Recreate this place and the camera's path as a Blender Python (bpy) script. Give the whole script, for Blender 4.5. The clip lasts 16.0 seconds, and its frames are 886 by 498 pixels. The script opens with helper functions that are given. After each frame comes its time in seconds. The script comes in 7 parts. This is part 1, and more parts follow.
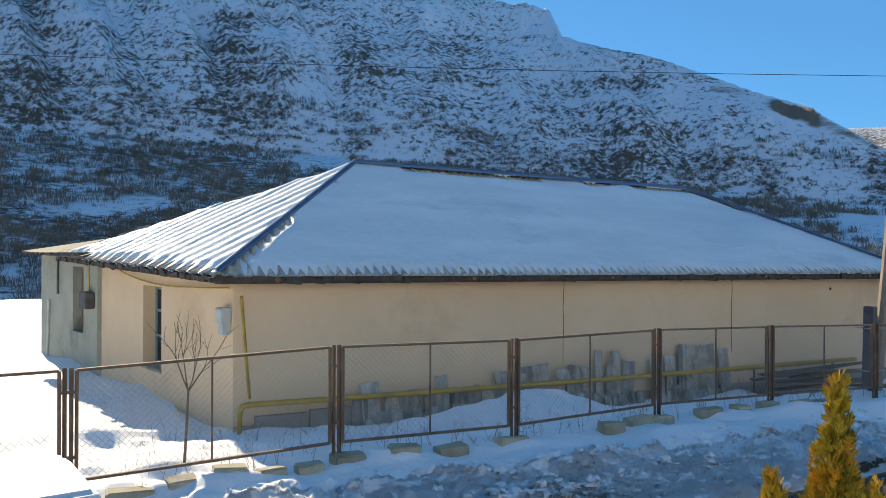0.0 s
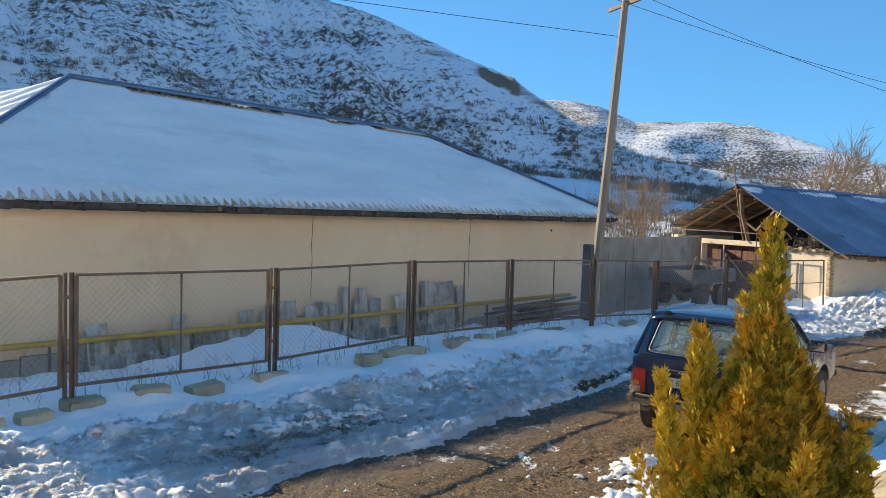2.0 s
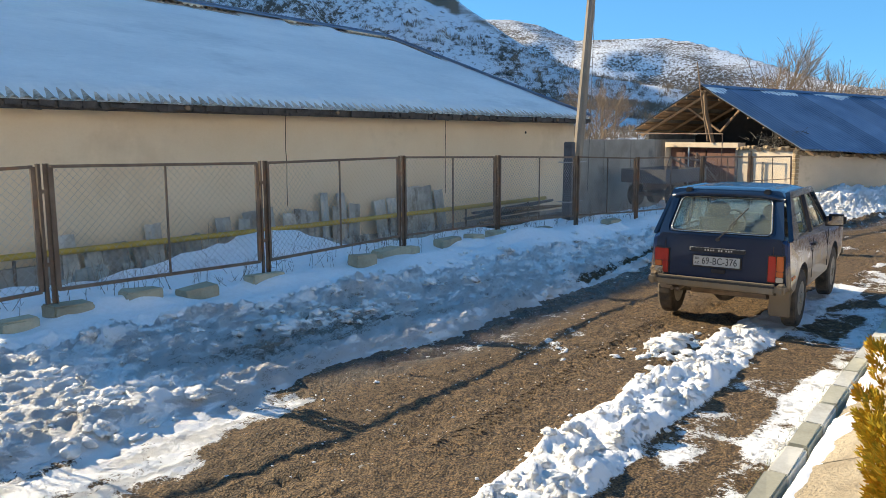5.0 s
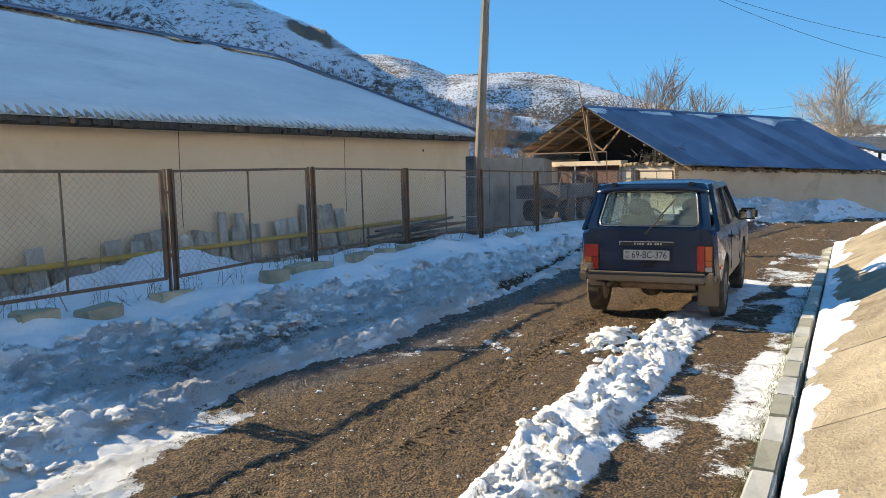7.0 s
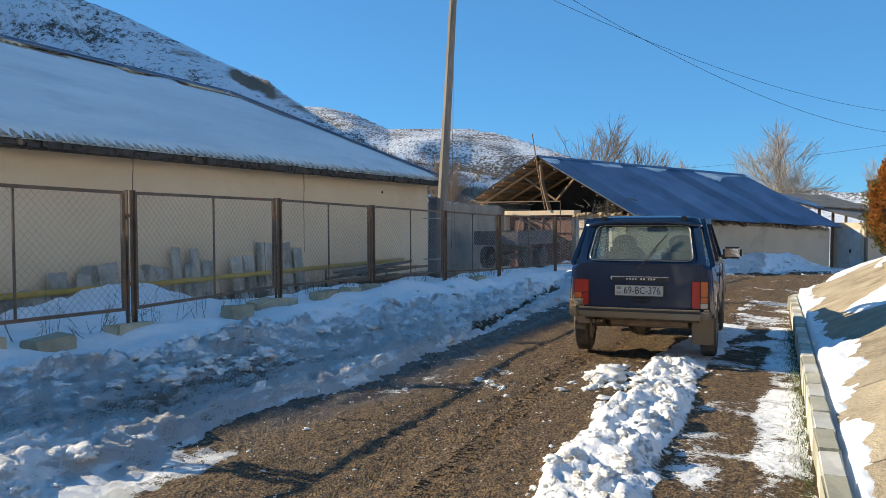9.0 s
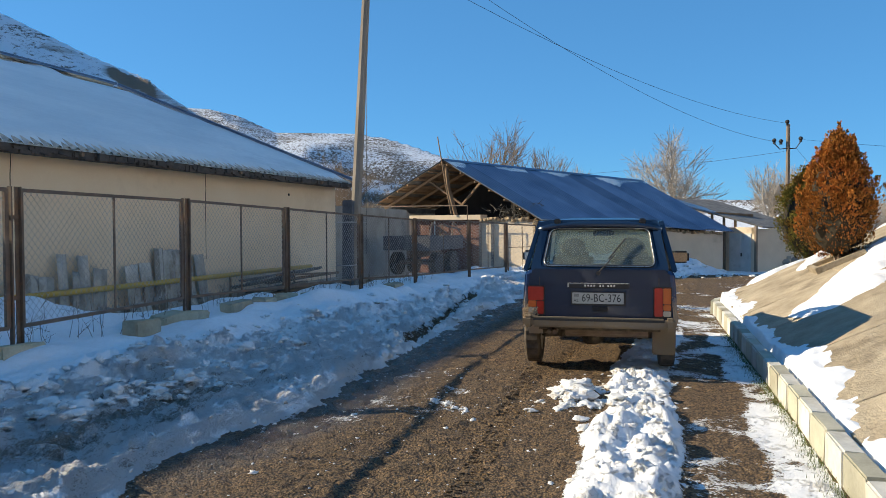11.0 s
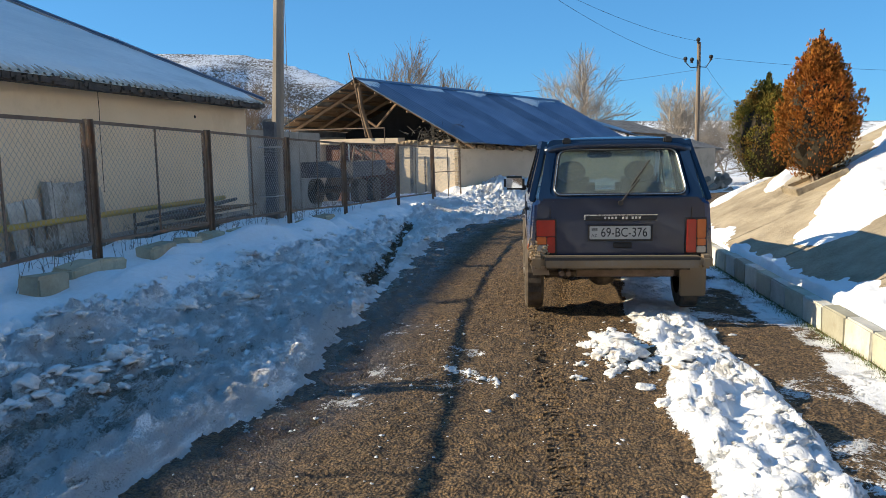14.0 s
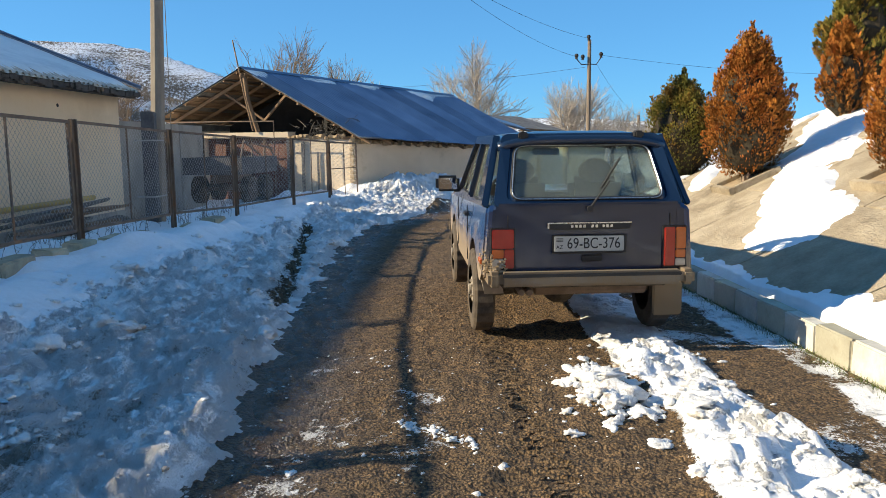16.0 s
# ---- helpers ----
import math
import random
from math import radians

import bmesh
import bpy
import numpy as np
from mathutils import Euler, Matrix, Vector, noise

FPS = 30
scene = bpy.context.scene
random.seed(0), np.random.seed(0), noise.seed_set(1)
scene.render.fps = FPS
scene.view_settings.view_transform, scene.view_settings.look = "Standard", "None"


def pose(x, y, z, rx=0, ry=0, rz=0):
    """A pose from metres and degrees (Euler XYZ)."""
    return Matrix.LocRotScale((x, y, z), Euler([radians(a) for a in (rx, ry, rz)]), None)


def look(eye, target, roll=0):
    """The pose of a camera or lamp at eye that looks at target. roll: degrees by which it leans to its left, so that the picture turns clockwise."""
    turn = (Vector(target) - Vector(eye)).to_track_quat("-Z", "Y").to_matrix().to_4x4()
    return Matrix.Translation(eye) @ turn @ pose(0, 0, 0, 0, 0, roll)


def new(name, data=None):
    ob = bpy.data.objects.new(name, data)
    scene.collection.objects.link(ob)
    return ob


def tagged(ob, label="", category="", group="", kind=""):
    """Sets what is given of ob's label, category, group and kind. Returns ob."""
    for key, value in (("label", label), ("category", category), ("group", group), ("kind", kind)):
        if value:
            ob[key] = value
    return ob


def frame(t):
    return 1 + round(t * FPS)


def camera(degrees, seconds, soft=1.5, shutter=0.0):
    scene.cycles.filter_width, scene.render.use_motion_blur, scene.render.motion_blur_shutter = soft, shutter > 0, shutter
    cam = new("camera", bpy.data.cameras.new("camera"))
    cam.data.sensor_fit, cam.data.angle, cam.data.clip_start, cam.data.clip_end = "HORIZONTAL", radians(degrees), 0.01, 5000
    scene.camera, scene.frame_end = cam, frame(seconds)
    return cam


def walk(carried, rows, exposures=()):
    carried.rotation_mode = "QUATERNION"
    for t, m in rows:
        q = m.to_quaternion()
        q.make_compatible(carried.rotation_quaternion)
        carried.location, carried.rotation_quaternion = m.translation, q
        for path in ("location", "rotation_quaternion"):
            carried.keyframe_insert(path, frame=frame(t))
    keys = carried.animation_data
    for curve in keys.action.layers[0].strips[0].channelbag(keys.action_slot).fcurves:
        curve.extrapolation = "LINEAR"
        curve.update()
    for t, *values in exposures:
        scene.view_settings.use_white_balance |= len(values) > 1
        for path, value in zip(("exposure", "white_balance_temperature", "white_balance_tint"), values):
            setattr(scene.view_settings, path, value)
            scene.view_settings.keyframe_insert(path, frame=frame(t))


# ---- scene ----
cam = camera(58.9, 16.0, 0.6)
PATH = [
    (0, (0.58, 0.644, 3.23), (1.405, 2.466, 3.232), 0.2),
    (0.5, (0.487, 0.833, 3.22), (1.498, 2.556, 3.136), -0.4),
    (1, (0.488, 1.079, 3.078), (1.632, 2.713, 2.932), 0.7),
    (1.5, (0.519, 1.282, 2.95), (1.845, 2.769, 2.771), 2.1),
    (2, (0.35, 1.5, 2.80), (1.761, 2.914, 2.697), 1.6),
    (2.5, (0.371, 1.588, 2.737), (1.735, 3.037, 2.539), 2.0),
    (3, (0.377, 1.75, 2.622), (1.74, 3.204, 2.447), 1.8),
    (3.5, (0.347, 1.958, 2.483), (1.79, 3.331, 2.303), 0.3),
    (3.7, (0.336, 2.02, 2.468), (1.784, 3.375, 2.212), 0.1),
    (5.8, (0.23, 2.793, 2.048), (1.803, 3.993, 1.762), 0.6),
    (6, (0.246, 2.852, 2.014), (1.856, 4.004, 1.728), 0.7),
    (6.5, (0.197, 3.004, 1.948), (1.874, 4.062, 1.686), -1.1),
    (7, (0.197, 3.168, 1.856), (1.882, 4.224, 1.646), -1.5),
    (7.5, (0.193, 3.318, 1.8), (1.874, 4.387, 1.618), -0.4),
    (8, (0.152, 3.486, 1.72), (1.832, 4.556, 1.536), -2.2),
    (8.5, (0.246, 3.684, 1.647), (1.962, 4.707, 1.561), -2.2),
    (9, (0.345, 3.86, 1.58), (2.118, 4.784, 1.504), -0.2),
    (9.5, (0.435, 4.105, 1.526), (2.267, 4.906, 1.468), -2.4),
    (10, (0.568, 4.338, 1.505), (2.416, 5.095, 1.403), -1.6),
    (10.2, (0.641, 4.418, 1.515), (2.495, 5.162, 1.423), -1.2),
    (12.3, (1.3, 5.326, 1.565), (3.238, 5.813, 1.472), -0.5),
    (12.5, (1.386, 5.419, 1.568), (3.332, 5.871, 1.461), -0.9),
    (13, (1.591, 5.623, 1.563), (3.553, 5.977, 1.403), -1.4),
    (13.5, (1.865, 5.808, 1.551), (3.822, 6.171, 1.356), -0.1),
    (14, (2.074, 6.05, 1.542), (4.016, 6.453, 1.285), -1.0),
    (14.5, (2.336, 6.24, 1.545), (4.285, 6.594, 1.272), -1.6),
    (15, (2.636, 6.376, 1.563), (4.591, 6.708, 1.304), 0.0),
    (15.5, (2.9, 6.55, 1.553), (4.869, 6.799, 1.299), -1.6),
    (16, (3.21, 6.667, 1.539), (5.189, 6.778, 1.267), -0.6),
]
walk(cam, [(t, look(eye, target, roll)) for t, eye, target, roll in PATH],
     [(0, 1.0, 6600, 6), (3.5, 1.33, 6750, 6), (7, 1.1, 6600, 6), (9, 0.95, 6400, 6), (12.5, 0.88, 6350, 6), (16, 1.05, 6500, 6)])

# ---- world, sun, exposure ----
SUN = Vector((-0.14, 1.0, 0.483)).normalized()
world = bpy.data.worlds.new("sky")
scene.world = world
world.use_nodes = True
wn = world.node_tree.nodes
sky = wn.new("ShaderNodeTexSky")
sky.sky_type = "NISHITA"
sky.sun_disc = False
sky.sun_elevation = math.asin(SUN.z)
sky.sun_rotation = math.atan2(SUN.x, SUN.y)
sky.altitude = 2600
sky.air_density, sky.dust_density, sky.ozone_density = 1.0, 0.0, 3.6
wn["Background"].inputs["Strength"].default_value = 0.119
even = wn.new("ShaderNodeGamma")
even.inputs["Gamma"].default_value = 0.5
deep = wn.new("ShaderNodeMix")
deep.data_type, deep.blend_type = "RGBA", "MULTIPLY"
deep.inputs["Factor"].default_value = 1.0
deep.inputs["B"].default_value = (0.44, 1.0, 1.55, 1)
world.node_tree.links.new(sky.outputs["Color"], even.inputs["Color"])
world.node_tree.links.new(even.outputs["Color"], deep.inputs["A"])
world.node_tree.links.new(deep.outputs["Result"], wn["Background"].inputs["Color"])
sun = new("sun", bpy.data.lights.new("sun", "SUN"))
sun.data.energy, sun.data.angle, sun.data.color = 4.0, radians(0.53), (1.0, 0.83, 0.60)
sun.matrix_world = look(SUN * 60, (0, 0, 0))


# ---- materials ----
def ramp(nt, fac, stops):
    r = nt.nodes.new("ShaderNodeValToRGB")
    while len(r.color_ramp.elements) < len(stops):
        r.color_ramp.elements.new(0.5)
    for e, (p, c) in zip(r.color_ramp.elements, stops):
        e.position, e.color = p, (*c, 1) if len(c) == 3 else c
    nt.links.new(fac, r.inputs["Fac"])
    return r.outputs["Color"]


def noise_tex(nt, vec, scale, detail=4.0, rough=0.6):
    n = nt.nodes.new("ShaderNodeTexNoise")
    n.inputs["Scale"].default_value, n.inputs["Detail"].default_value, n.inputs["Roughness"].default_value = scale, detail, rough
    if vec is not None:
        nt.links.new(vec, n.inputs["Vector"])
    return n.outputs["Fac"]


def mixc(nt, fac, a, b, blend="MIX"):
    m = nt.nodes.new("ShaderNodeMix")
    m.data_type, m.blend_type = "RGBA", blend
    for sock, v in ((m.inputs["Factor"], fac), (m.inputs["A"], a), (m.inputs["B"], b)):
        if isinstance(v, (int, float)):
            sock.default_value = v
        elif isinstance(v, (tuple, list)):
            sock.default_value = (*v, 1)
        else:
            nt.links.new(v, sock)
    return m.outputs["Result"]


def op(nt, kind, a, b=0.0, clamp=False):
    m = nt.nodes.new("ShaderNodeMath")
    m.operation, m.use_clamp = kind, clamp
    for sock, v in zip(m.inputs, (a, b)):
        if isinstance(v, (int, float)):
            sock.default_value = v
        else:
            nt.links.new(v, sock)
    return m.outputs[0]


def coords(nt, obj=False, scale=(1, 1, 1)):
    if obj:
        v = nt.nodes.new("ShaderNodeTexCoord").outputs["Object"]
    else:
        v = nt.nodes.new("ShaderNodeNewGeometry").outputs["Position"]
    if scale != (1, 1, 1):
        m = nt.nodes.new("ShaderNodeMapping")
        m.inputs["Scale"].default_value = scale
        nt.links.new(v, m.inputs["Vector"])
        v = m.outputs["Vector"]
    return v


def bump(nt, bsdf, height, strength, dist=0.01):
    b = nt.nodes.new("ShaderNodeBump")
    b.inputs["Strength"].default_value, b.inputs["Distance"].default_value = strength, dist
    nt.links.new(height, b.inputs["Height"])
    nt.links.new(b.outputs["Normal"], bsdf.inputs["Normal"])


def blank(name, rough=0.7, metal=0.0):
    m = bpy.data.materials.new(name)
    m.use_nodes = True
    b = m.node_tree.nodes["Principled BSDF"]
    b.inputs["Roughness"].default_value, b.inputs["Metallic"].default_value = rough, metal
    return m, m.node_tree, b


def surf(name, c1, c2, scale=3.0, rough=0.75, fine=40.0, bstr=0.35, bdist=0.006, metal=0.0, stain=None, obj=False, stretch=(1, 1, 1), vary=0.0):
    """A worn surface: two colours mixed by broad noise, fine grain, relief, and stains of a third colour."""
    m, nt, b = blank(name, rough, metal)
    v = coords(nt, obj, stretch)
    broad, grain = noise_tex(nt, v, scale, 5), noise_tex(nt, v, fine, 4, 0.7)
    f = op(nt, "ADD", op(nt, "MULTIPLY", broad, 0.7), op(nt, "MULTIPLY", grain, 0.3))
    col = mixc(nt, ramp(nt, f, [(0.36, (0, 0, 0)), (0.64, (1, 1, 1))]), c1, c2)
    if stain:
        s = noise_tex(nt, v, scale * 0.45, 6, 0.7)
        col = mixc(nt, ramp(nt, s, [(0.56, (0, 0, 0)), (0.68, (1, 1, 1))]), col, stain)
    if vary:
        oi = nt.nodes.new("ShaderNodeObjectInfo").outputs["Random"]
        hv = nt.nodes.new("ShaderNodeHueSaturation")
        nt.links.new(op(nt, "ADD", op(nt, "MULTIPLY", oi, vary), 1 - vary / 2), hv.inputs["Value"])
        nt.links.new(col, hv.inputs["Color"])
        col = hv.outputs["Color"]
    nt.links.new(col, b.inputs["Base Color"])
    nt.links.new(op(nt, "ADD", op(nt, "MULTIPLY", grain, 0.25), rough - 0.12, True), b.inputs["Roughness"])
    bump(nt, b, op(nt, "ADD", grain, broad), bstr, bdist)
    return m


def make_ground():
    m, nt, b = blank("ground_snow_and_mud")
    v, along = coords(nt), coords(nt, False, (0.42, 1.0, 1.0))

    def at(n):
        a = nt.nodes.new("ShaderNodeAttribute")
        a.attribute_name = n
        return a.outputs["Fac"]

    def cells(scale):
        vor = nt.nodes.new("ShaderNodeTexVoronoi")
        vor.inputs["Scale"].default_value = scale
        nt.links.new(v, vor.inputs["Vector"])
        return vor.outputs["Distance"]

    def tone(fac, a, c):
        return ramp(nt, fac, [(a, (0, 0, 0)), (c, (1, 1, 1))])

    n1, n2, n3 = noise_tex(nt, v, 3.5, 6, 0.65), noise_tex(nt, v, 17, 5, 0.7), noise_tex(nt, v, 70, 4, 0.7)
    grit, stones = cells(58), cells(24)
    wob = op(nt, "ADD", op(nt, "MULTIPLY", op(nt, "SUBTRACT", n1, 0.5), 0.9), op(nt, "MULTIPLY", op(nt, "SUBTRACT", n2, 0.5), 1.0))
    nb = noise_tex(nt, v, 2.2, 5, 0.62)
    edge = op(nt, "ADD", op(nt, "MULTIPLY", wob, 0.6), op(nt, "MULTIPLY", op(nt, "SUBTRACT", nb, 0.5), 0.9))
    edge = op(nt, "ADD", edge, op(nt, "MULTIPLY", op(nt, "SUBTRACT", n3, 0.5), 0.5))
    snow = tone(op(nt, "ADD", at("snow"), edge), 0.47, 0.52)
    icy = tone(op(nt, "ADD", at("slush"), op(nt, "MULTIPLY", wob, 0.8)), 0.42, 0.62)
    # mud: dark wet crumbs, paler dry grains and small stones
    mud = mixc(nt, tone(n2, 0.40, 0.62), (0.06, 0.035, 0.016), (0.35, 0.215, 0.095))
    mud = mixc(nt, tone(n1, 0.45, 0.62), mud, (0.175, 0.11, 0.05))
    mud = mixc(nt, ramp(nt, grit, [(0.10, (0.75, 0.75, 0.75)), (0.34, (0, 0, 0))]), mud, (0.37, 0.25, 0.125))
    mud = mixc(nt, tone(grit, 0.52, 0.74), mud, (0.045, 0.03, 0.017))
    grass = mixc(nt, n3, (0.16, 0.13, 0.05), (0.10, 0.13, 0.03))
    mud = mixc(nt, tone(op(nt, "ADD", at("grass"), op(nt, "MULTIPLY", wob, 0.8)), 0.5, 0.62), mud, grass)
    mud = mixc(nt, op(nt, "MULTIPLY", at("wet"), 0.6), mud, (0.035, 0.028, 0.022))
    # snow: clean drift, and trodden ice streaked along the road with crusts of snow left on it
    white = mixc(nt, tone(n2, 0.4, 0.7), (0.92, 0.92, 0.92), (0.85, 0.85, 0.84))
    streak = noise_tex(nt, along, 2.6, 7, 0.70)
    patch = noise_tex(nt, along, 7.5, 6, 0.74)
    crust = op(nt, "ADD", op(nt, "ADD", op(nt, "MULTIPLY", streak, 0.38), op(nt, "MULTIPLY", patch, 0.40)), op(nt, "MULTIPLY", n3, 0.22))
    crust = op(nt, "ADD", crust, op(nt, "MULTIPLY", at("crust"), 0.16))
    ice = ramp(nt, crust, [(0.36, (0.12, 0.10, 0.075)), (0.43, (0.34, 0.305, 0.25)), (0.475, (0.58, 0.56, 0.52)), (0.50, (0.90, 0.895, 0.88)), (0.7, (0.94, 0.94, 0.93))])
    lying = mixc(nt, icy, white, ice)
    nt.links.new(mixc(nt, snow, mud, lying), b.inputs["Base Color"])
    wet = op(nt, "SUBTRACT", 0.86, op(nt, "MULTIPLY", at("wet"), 0.70))
    bare = op(nt, "MULTIPLY", icy, op(nt, "SUBTRACT", 1.0, tone(crust, 0.44, 0.51)))
    gloss = op(nt, "SUBTRACT", 0.62, op(nt, "MULTIPLY", bare, 0.42))
    rr = nt.nodes.new("ShaderNodeMix")
    nt.links.new(snow, rr.inputs["Factor"]), nt.links.new(wet, rr.inputs["A"]), nt.links.new(gloss, rr.inputs["B"])
    nt.links.new(rr.outputs["Result"], b.inputs["Roughness"])
    # relief: crumbs and stones in the mud, crusts on the ice, soft grain on the drift
    hm = op(nt, "ADD", op(nt, "MULTIPLY", n2, 0.9), op(nt, "MULTIPLY", n3, 0.45))
    hm = op(nt, "SUBTRACT", hm, op(nt, "ADD", op(nt, "MULTIPLY", grit, 0.42), op(nt, "MULTIPLY", stones, 0.25)))
    hi = op(nt, "ADD", op(nt, "MULTIPLY", tone(crust, 0.42, 0.58), 0.8), op(nt, "MULTIPLY", n3, 0.35))
    hs = op(nt, "ADD", op(nt, "MULTIPLY", n2, 0.22), op(nt, "MULTIPLY", n3, 0.10))
    mx = []
    for fac, lo, hi_ in ((icy, hs, hi), (snow, hm, None)):
        k = nt.nodes.new("ShaderNodeMix")
        nt.links.new(fac, k.inputs["Factor"]), nt.links.new(lo, k.inputs["A"]), nt.links.new(hi_ or mx[0], k.inputs["B"])
        mx.append(k.outputs["Result"])
    bump(nt, b, op(nt, "ADD", mx[1], op(nt, "MULTIPLY", snow, 0.35)), 1.0, 0.06)
    return m


def make_mountain():
    m, nt, b = blank("mountain_snow_and_scrub", 0.9)
    v = coords(nt)
    g = nt.nodes.new("ShaderNodeNewGeometry")
    sep = nt.nodes.new("ShaderNodeSeparateXYZ")
    nt.links.new(g.outputs["True Normal"], sep.inputs[0])
    a = nt.nodes.new("ShaderNodeAttribute")
    a.attribute_name = "scrub"
    r = nt.nodes.new("ShaderNodeAttribute")
    r.attribute_name = "rock"
    sp = noise_tex(nt, v, 0.42, 6, 0.78)
    big = noise_tex(nt, v, 0.022, 5, 0.6)
    band = noise_tex(nt, coords(nt, False, (0.012, 0.012, 0.14)), 1.0, 6, 0.65)
    f = op(nt, "ADD", sp, op(nt, "MULTIPLY", op(nt, "SUBTRACT", big, 0.5), 0.34))
    f = op(nt, "ADD", f, op(nt, "MULTIPLY", op(nt, "SUBTRACT", band, 0.5), 0.35))
    f = op(nt, "ADD", f, op(nt, "MULTIPLY", a.outputs["Fac"], 0.42))
    dark = ramp(nt, f, [(0.58, (0, 0, 0)), (0.69, (1, 1, 1))])
    bushc = mixc(nt, big, (0.10, 0.085, 0.07), (0.17, 0.135, 0.10))
    rock = mixc(nt, band, (0.15, 0.115, 0.085), (0.34, 0.26, 0.19))
    col = mixc(nt, dark, (0.80, 0.83, 0.87), bushc)
    rk = op(nt, "ADD", r.outputs["Fac"], op(nt, "MULTIPLY", op(nt, "SUBTRACT", band, 0.5), 0.9))
    col = mixc(nt, ramp(nt, rk, [(0.45, (0, 0, 0)), (0.6, (1, 1, 1))]), col, rock)
    nt.links.new(col, b.inputs["Base Color"])
    b.inputs["Specular IOR Level"].default_value = 0.1
    bump(nt, b, op(nt, "SUBTRACT", op(nt, "MULTIPLY", sp, 0.5), op(nt, "MULTIPLY", dark, 0.2)), 0.6, 3.0)
    return m


def make_glass(name, tint=(0.62, 0.70, 0.64), rough=0.02):
    m, nt, b = blank(name, rough)
    b.inputs["Base Color"].default_value = (*tint, 1)
    b.inputs["Transmission Weight"].default_value = 0.92
    b.inputs["IOR"].default_value = 1.45
    return m


def make_paint(name, c1, mudc=(0.21, 0.16, 0.105), level=0.62, spread=0.35, rough=0.32):
    """Car paint with dried mud thrown up over the lower body, by height above the wheels."""
    m, nt, b = blank(name, rough)
    v = coords(nt, True)
    sep = nt.nodes.new("ShaderNodeSeparateXYZ")
    nt.links.new(v, sep.inputs[0])
    n1, n2 = noise_tex(nt, v, 4.5, 6, 0.68), noise_tex(nt, v, 60, 4, 0.7)
    up = op(nt, "DIVIDE", op(nt, "SUBTRACT", level, sep.outputs["Z"]), spread)
    f = op(nt, "ADD", op(nt, "ADD", up, op(nt, "MULTIPLY", op(nt, "SUBTRACT", n1, 0.5), 2.2)), op(nt, "MULTIPLY", op(nt, "SUBTRACT", n2, 0.5), 1.2))
    dirt = ramp(nt, f, [(0.0, (0.02, 0.02, 0.02)), (0.75, (0.85, 0.85, 0.85))])
    nt.links.new(mixc(nt, dirt, c1, mudc), b.inputs["Base Color"])
    nt.links.new(op(nt, "ADD", op(nt, "MULTIPLY", dirt, 0.55), rough, True), b.inputs["Roughness"])
    b.inputs["Coat Weight"].default_value = 0.35
    bump(nt, b, op(nt, "MULTIPLY", n2, dirt), 0.25, 0.004)
    return m


def make_leaf(name, inner, outer, dead):
    m, nt, b = blank(name, 0.75)
    a = nt.nodes.new("ShaderNodeAttribute")
    a.attribute_name = "tip"
    v = coords(nt, True)
    n1 = noise_tex(nt, v, 3.2, 4, 0.6)
    isl = nt.nodes.new("ShaderNodeNewGeometry").outputs["Random Per Island"]
    # dark inner to bright outer: tip colour plus crown light and shade in one
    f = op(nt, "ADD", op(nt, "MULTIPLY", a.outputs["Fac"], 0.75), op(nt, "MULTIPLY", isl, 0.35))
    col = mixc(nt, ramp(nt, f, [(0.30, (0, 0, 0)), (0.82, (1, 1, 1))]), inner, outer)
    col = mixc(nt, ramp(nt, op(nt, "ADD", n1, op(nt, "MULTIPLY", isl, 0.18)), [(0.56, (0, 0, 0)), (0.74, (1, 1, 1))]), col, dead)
    nt.links.new(col, b.inputs["Base Color"])
    b.inputs["Specular IOR Level"].default_value = 0.2
    return m


def plain(name, c, rough=0.5, metal=0.0, fine=60.0, amount=0.25, obj=True, bstr=0.1):
    return surf(name, tuple(x * (1 - amount) for x in c), tuple(min(1, x * (1 + amount)) for x in c), 5.0, rough, fine, bstr, 0.003, metal, obj=obj)


M_GROUND, M_MOUNT = make_ground(), make_mountain()
M_PLASTER = surf("plaster_beige", (0.73, 0.555, 0.35), (0.79, 0.62, 0.41), 0.7, 0.9, 30, 0.3, 0.004, stain=(0.67, 0.505, 0.32))
M_PLASTER2 = surf("plaster_cream", (0.60, 0.49, 0.35), (0.70, 0.58, 0.43), 1.0, 0.9, 30, 0.3, 0.006, stain=(0.46, 0.37, 0.26))
M_GREYGREEN = surf("render_grey_green", (0.30, 0.32, 0.27), (0.40, 0.42, 0.35), 1.1, 0.9, 26, 0.4, 0.006, stain=(0.22, 0.23, 0.20))
M_SNOW = surf("snow", (0.80, 0.82, 0.84), (0.90, 0.91, 0.92), 2.2, 0.62, 22, 0.5, 0.012)
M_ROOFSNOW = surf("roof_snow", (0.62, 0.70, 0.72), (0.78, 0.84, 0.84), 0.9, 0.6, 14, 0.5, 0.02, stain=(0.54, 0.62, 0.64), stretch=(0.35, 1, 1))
M_CLOD = surf("snow_clods", (0.80, 0.79, 0.76), (0.92, 0.92, 0.91), 9, 0.6, 60, 0.9, 0.016, stain=(0.34, 0.26, 0.17))
M_FIBRE = surf("fibre_cement_sheet", (0.24, 0.215, 0.17), (0.56, 0.52, 0.44), 2.6, 0.85, 30, 0.4, 0.005, stain=(0.17, 0.135, 0.085), vary=0.7)
M_EAVE = surf("dark_brown_eave", (0.035, 0.03, 0.026), (0.10, 0.085, 0.07), 6, 0.8, 40, 0.5, 0.01)
M_RIDGE = surf("galvanised_ridge_cap", (0.14, 0.20, 0.29), (0.22, 0.28, 0.36), 2, 0.4, 50, 0.15, 0.003, 0.6)
